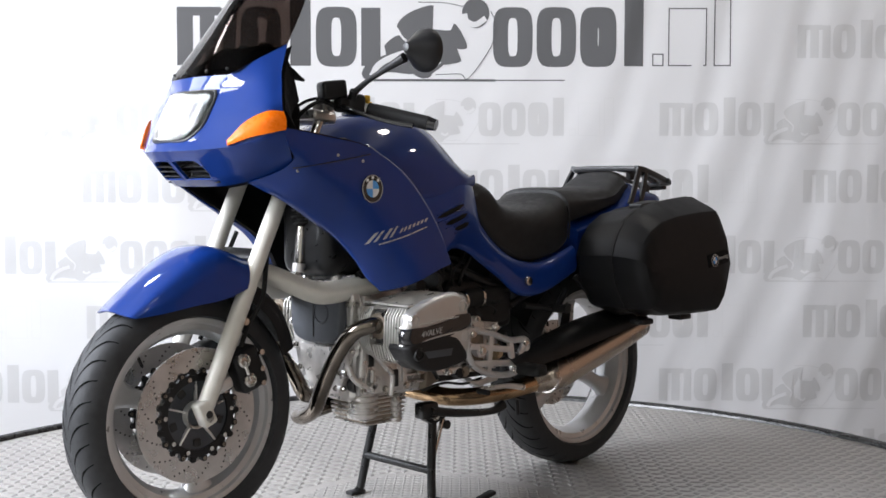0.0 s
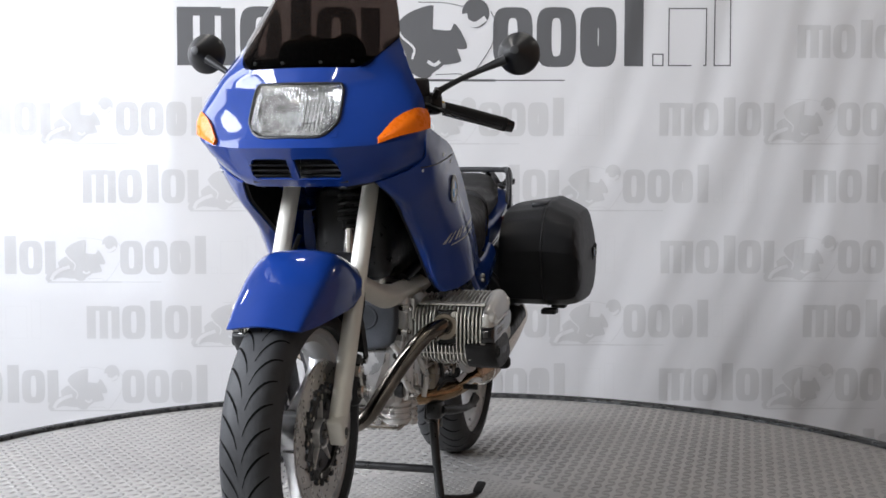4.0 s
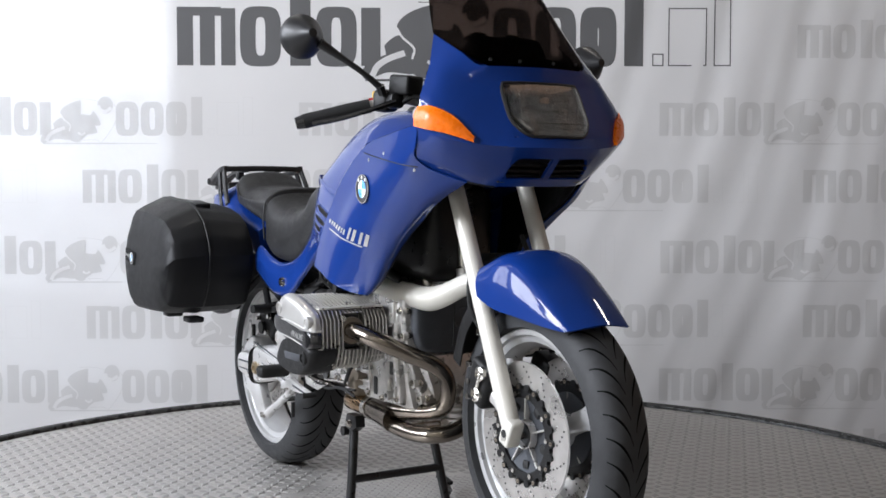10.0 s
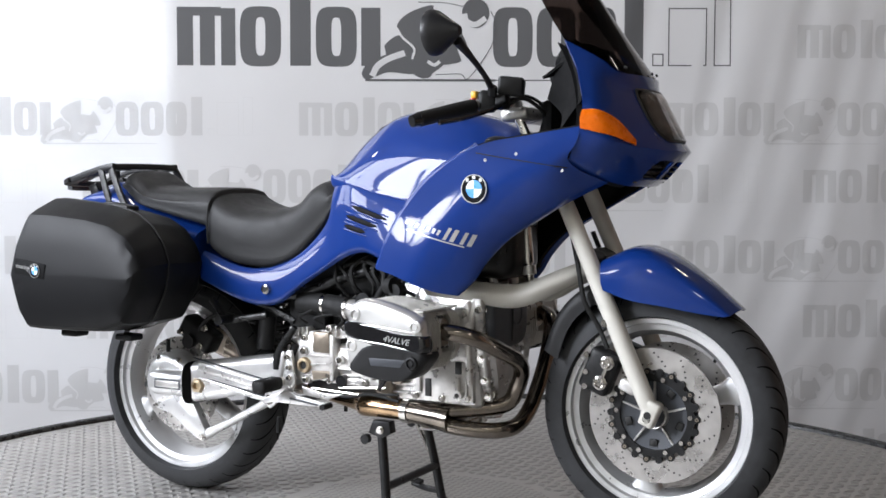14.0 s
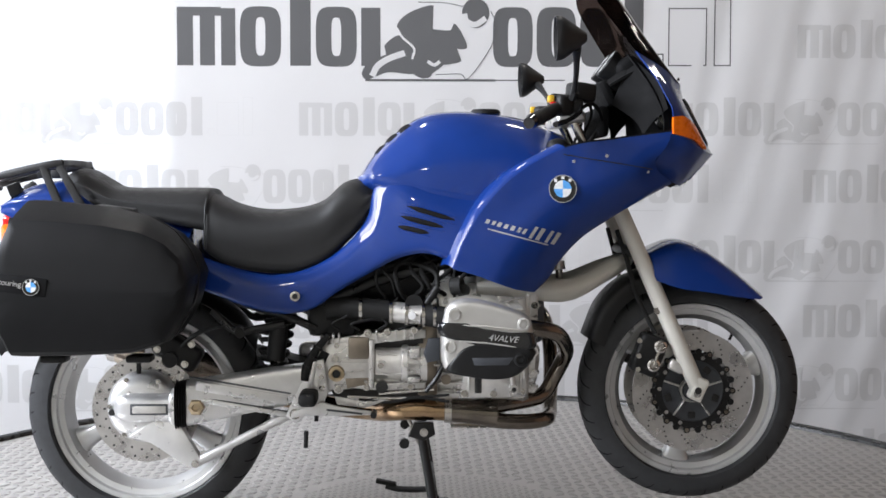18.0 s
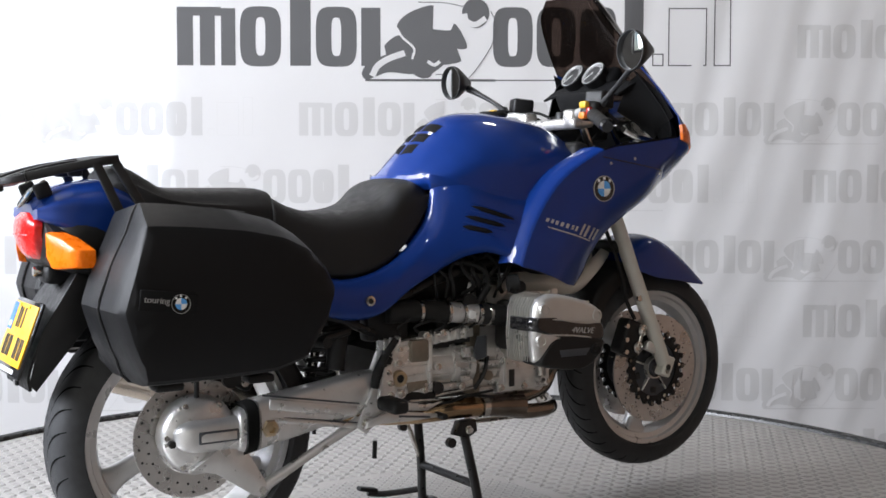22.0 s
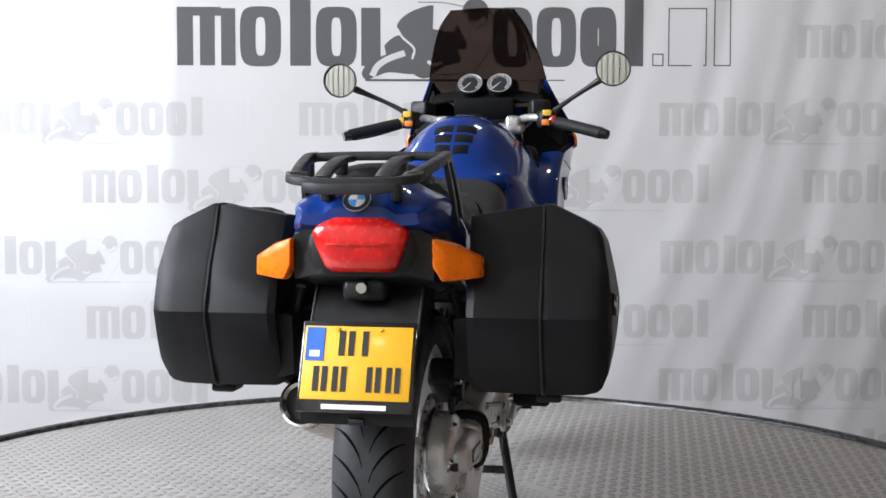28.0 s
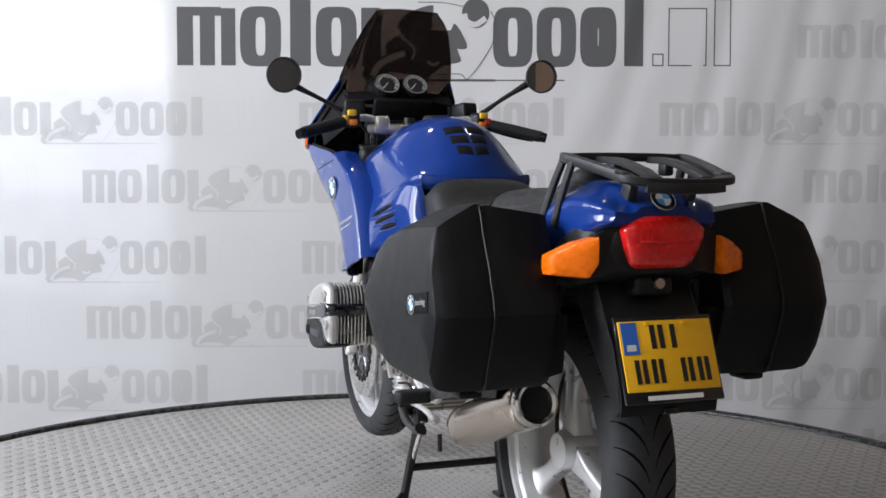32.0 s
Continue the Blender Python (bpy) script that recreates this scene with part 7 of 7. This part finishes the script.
def footrests():
    fr = [(-0.100, 0.492), (-0.190, 0.477), (-0.270, 0.452), (-0.340, 0.446), (-0.334, 0.405), (-0.287, 0.356), (-0.180, 0.366), (-0.107, 0.412)]
    lf = part("footrest_frame", tube([(x, 0.166, z) for x, z in fr], 0.0095, 64, 8, True), M_CAST, BIKE, "open cast aluminium footrest frame")
    for (xa, za), (xb, zb) in (((-0.190, 0.477), (-0.180, 0.366)), ((-0.270, 0.452), (-0.287, 0.356)), ((-0.335, 0.444), (-0.285, 0.358)), ((-0.103, 0.450), (-0.272, 0.425)), ((-0.110, 0.400), (-0.285, 0.385))):
        part("frame_web", strap([(xa, 0.166, za), ((xa + xb) / 2, 0.166, (za + zb) / 2), (xb, 0.166, zb)], 0.018, 0.014, 6, (0, 1, 0)), M_CAST, lf)
    part("frame_boss", rod((-0.150, 0.120, 0.434), (-0.150, 0.172, 0.434), 0.020, 20), M_CAST, lf)
    bolt((-0.150, 0.172, 0.434), (0, 1, 0), 0.009, 0.010, lf)
    for x, z in ((-0.112, 0.484), (-0.330, 0.440), (-0.285, 0.362)):
        bolt((x, 0.172, z), (0, 1, 0), 0.007, 0.010, lf)
    part("side_airbox", box(-0.185, 0.095, 0.560, 0.27, 0.085, 0.150, 0.025, 3), M_BLACK, BIKE, "black plastic air duct housing")
    for s in (1, -1):
        if s < 0:
            pl = part("footrest_plate", plate([(-0.258, 0.458), (-0.284, 0.454), (-0.345, 0.338), (-0.353, 0.312), (-0.330, 0.295), (-0.300, 0.318), (-0.258, 0.345), (-0.246, 0.375)], 0.160 * s, 0.172 * s, 0.003), M_CAST, BIKE, "cast aluminium footrest plate")
            for x, z, r in ((-0.268, 0.440, 0.006), (-0.262, 0.385, 0.007), (-0.263, 0.413, 0.007), (-0.330, 0.320, 0.013)):
                bolt((x, 0.172 * s, z), (0, s, 0), r * 0.8, 0.012, pl, M_STEEL)
            part("plate_web", box(-0.288, 0.174 * s, 0.41, 0.012, 0.012, 0.09, 0.004, 2, (0, 12, 0)), M_CAST, pl)
        fp = part("footrest", rod((-0.290, 0.165 * s, 0.372), (-0.288, 0.275 * s, 0.372), 0.013, 14), M_STEEL, BIKE)
        part("footrest_rubber", box(-0.291, 0.232 * s, 0.372, 0.044, 0.090, 0.034, 0.011, 3), M_RUBBER, fp, "black rubber footrest pad")
        pp = part("pillion_bracket", tube([(-0.36, 0.14 * s, 0.545), (-0.42, 0.15 * s, 0.535), (-0.48, 0.16 * s, 0.530), (-0.54, 0.15 * s, 0.58)], 0.010, 20, 10), M_FRAME, BIKE, "black pillion footrest bracket")
        part("pillion_peg", rod((-0.47, 0.155 * s, 0.530), (-0.46, 0.225 * s, 0.532), 0.013, 14), M_RUBBER, pp)
        if s > 0:
            lv = part("foot_lever", tube([(-0.315, 0.178, 0.312), (-0.23, 0.182, 0.326), (-0.131, 0.186, 0.328)], [0.010, 0.007, 0.006], 14, 10), M_ALU, BIKE, "cast foot lever")
        else:
            lv = part("foot_lever", plate([(-0.337, 0.328), (-0.262, 0.352), (-0.215, 0.339), (-0.136, 0.327), (-0.131, 0.319), (-0.215, 0.317), (-0.300, 0.319), (-0.340, 0.311)], -0.190, -0.177, 0.003), M_CAST, BIKE, "cast brake lever")
            part("lever_groove", box(-0.205, -0.1905, 0.328, 0.09, 0.002, 0.005, 0, 1, (0, 7, 0)), M_OIL, lv)
        part("lever_tip", rod((-0.131, 0.175 * s, 0.323), (-0.131, 0.215 * s, 0.323), 0.008, 12), M_RUBBER, lv)
        part("master_cylinder", rod((-0.300, 0.150 * s, 0.375), (-0.255, 0.150 * s, 0.475), 0.012, 14), M_BLACK, BIKE)
        part("peg_stub", rod((-0.305, 0.166 * s, 0.232), (-0.303, 0.166 * s, 0.275), 0.006, 8), M_BLACK, BIKE)


footrests()


def centre_stand():
    cs = part("centre_stand", tube([(-0.012, -0.115, 0.262), (0.012, -0.135, 0.12), (0.025, -0.150, 0.022), (0.035, -0.152, 0.010)], 0.0125, 24, 12), M_FRAME, BIKE, "black tubular centre stand")
    part("stand_leg", tube([(-0.012, 0.115, 0.262), (0.012, 0.135, 0.12), (0.025, 0.150, 0.022), (0.035, 0.152, 0.010)], 0.0125, 24, 12), M_FRAME, cs)
    part("stand_crossbar", rod((0.014, -0.137, 0.115), (0.014, 0.137, 0.115), 0.011, 14), M_FRAME, cs)
    for s in (1, -1):
        part("stand_foot", box(0.042, 0.152 * s, 0.0075, 0.055, 0.032, 0.012, 0.005, 2), M_FRAME, cs)
        part("stand_hinge", plate([(-0.045, 0.25), (-0.03, 0.285), (0.02, 0.285), (0.025, 0.255), (-0.005, 0.238)], 0.100 * s, 0.130 * s, 0.004), M_FRAME, cs)
        bolt((-0.005, 0.130 * s, 0.262), (0, s, 0), 0.008, 0.012, cs)
        part("hinge_lug", rod((-0.055, 0.115 * s, 0.232), (-0.055, 0.130 * s, 0.232), 0.013, 14), M_FRAME, cs)
    part("stand_lever", tube([(0.020, 0.155, 0.040), (-0.02, 0.185, 0.030), (-0.07, 0.215, 0.024), (-0.11, 0.225, 0.030)], 0.009, 20, 10), M_FRAME, cs)
    part("lever_pad", box(-0.110, 0.226, 0.040, 0.060, 0.026, 0.012, 0.004, 2, (0, 12, 0)), M_RUBBER, cs)
    part("stand_spring", rod((-0.05, 0.118, 0.255), (0.004, 0.13, 0.14), 0.007, 10), M_STEEL, cs)
    ss = part("side_stand", tube([(0.03, 0.150, 0.285), (-0.06, 0.172, 0.270), (-0.17, 0.185, 0.262), (-0.22, 0.188, 0.275)], [0.013, 0.012, 0.010, 0.014], 20, 12), M_FRAME, BIKE, "black folded side stand")
    part("side_stand_bracket", box(0.03, 0.135, 0.285, 0.06, 0.04, 0.045, 0.008), M_FRAME, ss)


centre_stand()


def controls():
    part("top_yoke", box(0.372, 0, 1.068, 0.075, 0.27, 0.030, 0.010, 3, (0, -6, 0)), M_ALU, BIKE, "cast aluminium top yoke")
    part("ignition_lock", lathe([(0, 0.022), (0.016, 0.022), (0.018, 0.016), (0.020, 0)], (0.40, 0, 1.082), "z", 24), M_BLACK, BIKE)
    for s in (1, -1):
        hb = part("handlebar", tube([(0.355, 0.100 * s, 1.085), (0.352, 0.150 * s, 1.098), (0.340, 0.19 * s, 1.096), (0.300, 0.27 * s, 1.074), (0.246, 0.372 * s, 1.046)], 0.0115, 30, 14), M_SILVERINK, BIKE, "silver handlebar with black grip")
        part("grip", tube([(0.318, 0.235 * s, 1.083), (0.285, 0.30 * s, 1.066), (0.246, 0.372 * s, 1.046)], [0.0165, 0.0175, 0.0170, 0.0175], 16, 18), M_RUBBER, hb, "black ribbed rubber grip")
        part("bar_weight", tube([(0.247, 0.370 * s, 1.0465), (0.237, 0.389 * s, 1.041)], [0.017, 0.014], 1, 16, smooth=False), M_GLOSS, hb)
        part("bar_riser", box(0.356, 0.105 * s, 1.080, 0.045, 0.045, 0.05, 0.010, 3), M_ALU, hb)
        part("riser_post", rod((0.372, 0.118 * s, 1.075), (0.415, 0.118 * s, 0.985), 0.012, 14), M_STEEL, hb)
        sw = part("switch_pod", box(0.338, 0.205 * s, 1.094, 0.046, 0.052, 0.052, 0.012, 3, (0, 0, -28 * s)), M_BLACK, BIKE, "black switch housing")
        part("switch_button", box(0.309, 0.210 * s, 1.110, 0.016, 0.026, 0.018, 0.004, 2), M_YELLOW, sw, "yellow button")
        part("switch_button", box(0.310, 0.206 * s, 1.082, 0.018, 0.024, 0.018, 0.004, 2), M_ORANGE, sw, "orange button")
        part("switch_button", box(0.312, 0.228 * s, 1.092, 0.014, 0.014, 0.020, 0.003, 2), M_RED if s < 0 else M_YELLOW, sw)
        part("control_lever", tube([(0.385, 0.205 * s, 1.090), (0.372, 0.255 * s, 1.072), (0.335, 0.320 * s, 1.050), (0.300, 0.375 * s, 1.038)], [0.008, 0.006, 0.006, 0.007], 24, 10), M_GLOSS, hb, "black control lever")
        part("lever_clamp", box(0.368, 0.200 * s, 1.092, 0.045, 0.035, 0.035, 0.008), M_BLACK, hb)
        part("fluid_reservoir", box(0.388, 0.178 * s, 1.128, 0.062, 0.058, 0.046, 0.008, 3, (0, 6, -20 * s)), M_BLACK, hb, "black square fluid reservoir")
        part("cable", tube([(0.38, 0.19 * s, 1.085), (0.42, 0.17 * s, 1.10), (0.45, 0.12 * s, 1.06), (0.42, 0.08 * s, 1.0)], 0.005, 24, 8), M_RUBBER, BIKE)
        part("cable", tube([(0.35, 0.18 * s, 1.08), (0.40, 0.14 * s, 1.11), (0.43, 0.08 * s, 1.08), (0.40, 0.05 * s, 1.0)], 0.004, 24, 8), M_RUBBER, BIKE)
        # mirror
        c = Vector((0.303, 0.416, 1.213)) if s > 0 else Vector((0.308, -0.402, 1.235))
        e = Vector((c.x + 0.040, c.y - 0.024 * s, c.z - 0.018))
        b = Vector((0.362, 0.225 * s, 1.118))
        mr = part("mirror_stem", tube([tuple(b), tuple(b.lerp(e, 0.33) + Vector((0.004, 0, 0.003))), tuple(b.lerp(e, 0.66) + Vector((0.003, 0, 0.002))), tuple(e)], [0.0085, 0.0065, 0.0075, 0.012], 24, 12), M_RACK, BIKE, "black mirror on a tapered stem")
        part("stem_nut", rod((0.360, 0.224 * s, 1.108), (0.366, 0.235 * s, 1.126), 0.011, 6), M_BLACK, mr)
        n = Vector((-0.995, -0.03 * s, -0.03)).normalized()
        m = Matrix.Translation(c) @ n.to_track_quat("Z", "Y").to_matrix().to_4x4()
        part("mirror_shell", moved(lathe([(0.0, -0.062), (0.010, -0.060), (0.020, -0.046), (0.036, -0.024), (0.048, -0.007), (0.0515, 0.004), (0.0510, 0.012), (0.0485, 0.012), (0.0470, 0.002), (0.0, 0.002)], (0, 0, 0), "z", 40), m), M_RACK, mr, "satin black cone-shaped mirror shell")
        part("mirror_glass", moved(lathe([(0.0, 0.0040), (0.030, 0.0038), (0.0465, 0.0032)], (0, 0, 0), "z", 40), m), M_MIRROR, mr, "round mirror glass")
    # instruments
    ds = part("dashboard", net([[(0.462, 0.168, 1.150), (0.468, 0.08, 1.165), (0.470, 0, 1.168), (0.468, -0.08, 1.165), (0.462, -0.168, 1.150)], [(0.530, 0.175, 1.185), (0.520, 0.08, 1.195), (0.520, 0, 1.198), (0.520, -0.08, 1.195), (0.530, -0.175, 1.185)], [(0.580, 0.150, 1.170), (0.610, 0.08, 1.165), (0.615, 0, 1.165), (0.610, -0.08, 1.165), (0.580, -0.150, 1.170)]], 24, 12, 0.006), M_MATTE, BIKE, "black instrument panel")
    part("gauge_housing", box(0.530, 0, 1.192, 0.070, 0.200, 0.075, 0.025, 4, (0, -35, 0)), M_MATTE, ds)
    part("dash_front", box(0.470, 0, 1.135, 0.030, 0.190, 0.070, 0.012, 2, (0, -25, 0)), M_MATTE, ds)
    part("dash_lower", box(0.455, 0, 1.06, 0.03, 0.25, 0.08, 0.012, 2), M_MATTE, ds)
    for y in (0.046, -0.046):
        n = Vector((-0.80, 0, 0.60)).normalized()
        m = Matrix.Translation((0.474, y, 1.214)) @ n.to_track_quat("Z", "Y").to_matrix().to_4x4()
        gg = part("gauge", moved(lathe([(0.0, -0.045), (0.034, -0.045), (0.039, -0.02), (0.041, 0.0), (0.039, 0.003), (0.036, 0.0), (0.0, -0.001)], (0, 0, 0), "z", 36), m), M_BLACK, BIKE, "round gauge with white marks")
        part("gauge_face", moved(lathe([(0.0, 0.0004), (0.0355, 0.0004)], (0, 0, 0), "z", 36), m), M_DIAL, gg)
        for k in range(22):
            w = math.radians(225 - 270 * k / 21)
            L = 0.006 if k % 2 else 0.010
            part("gauge_mark", moved(box(0.029 * math.cos(w), 0.029 * math.sin(w), 0.0012, L, 0.0016, 0.0006, rot=(0, 0, math.degrees(w))), m), M_WHITE, gg)
        part("needle", moved(box(-0.008, -0.010, 0.0022, 0.032, 0.0020, 0.0008, rot=(0, 0, 50)), m), M_WHITE, gg)
        part("gauge_ring", moved(lathe([(0.0345, 0.001), (0.0365, 0.002), (0.0385, 0.001)], (0, 0, 0), "z", 36), m), M_SILVERINK, gg)
    for k in range(5):
        part("warning_lamp", rod((0.457, -0.06 + 0.03 * k, 1.150), (0.453, -0.06 + 0.03 * k, 1.152), 0.006, 10), M_RED if k == 2 else M_DIAL, ds)
    for s in (1, -1):
        lw = [[(0.595, 0.248, 1.030), (0.50, 0.245, 1.012), (0.40, 0.235, 0.990), (0.335, 0.220, 0.975)], [(0.585, 0.20, 1.00), (0.50, 0.19, 0.985), (0.42, 0.185, 0.97), (0.36, 0.18, 0.955)], [(0.575, 0.10, 0.98), (0.50, 0.10, 0.965), (0.43, 0.10, 0.95), (0.38, 0.10, 0.94)]]
        part("inner_panel", net(flip(lw, s), 16, 10, 0.003), M_MATTE, BIKE, "black inner fairing panel")
        wl = [[(0.592, 0.250, 1.085), (0.575, 0.215, 1.150), (0.530, 0.175, 1.205)], [(0.560, 0.235, 1.055), (0.545, 0.20, 1.12), (0.50, 0.165, 1.175)], [(0.535, 0.235, 1.020), (0.520, 0.19, 1.06), (0.470, 0.155, 1.10)]]
        part("inner_wing", net(flip(wl, s), 14, 10, 0.003), M_MATTE, BIKE, "black inner wing panel")


controls()


def motions():
    walk(TABLE, [(t, pose(0, 0, 0, 0, 0, a)) for t, a in TURN])
    walk(BIKE, [(t, pose(0, 0, 0, 0, 0, a) @ pose(0, BIKE_Y, 0)) for t, a in TURN])


motions()
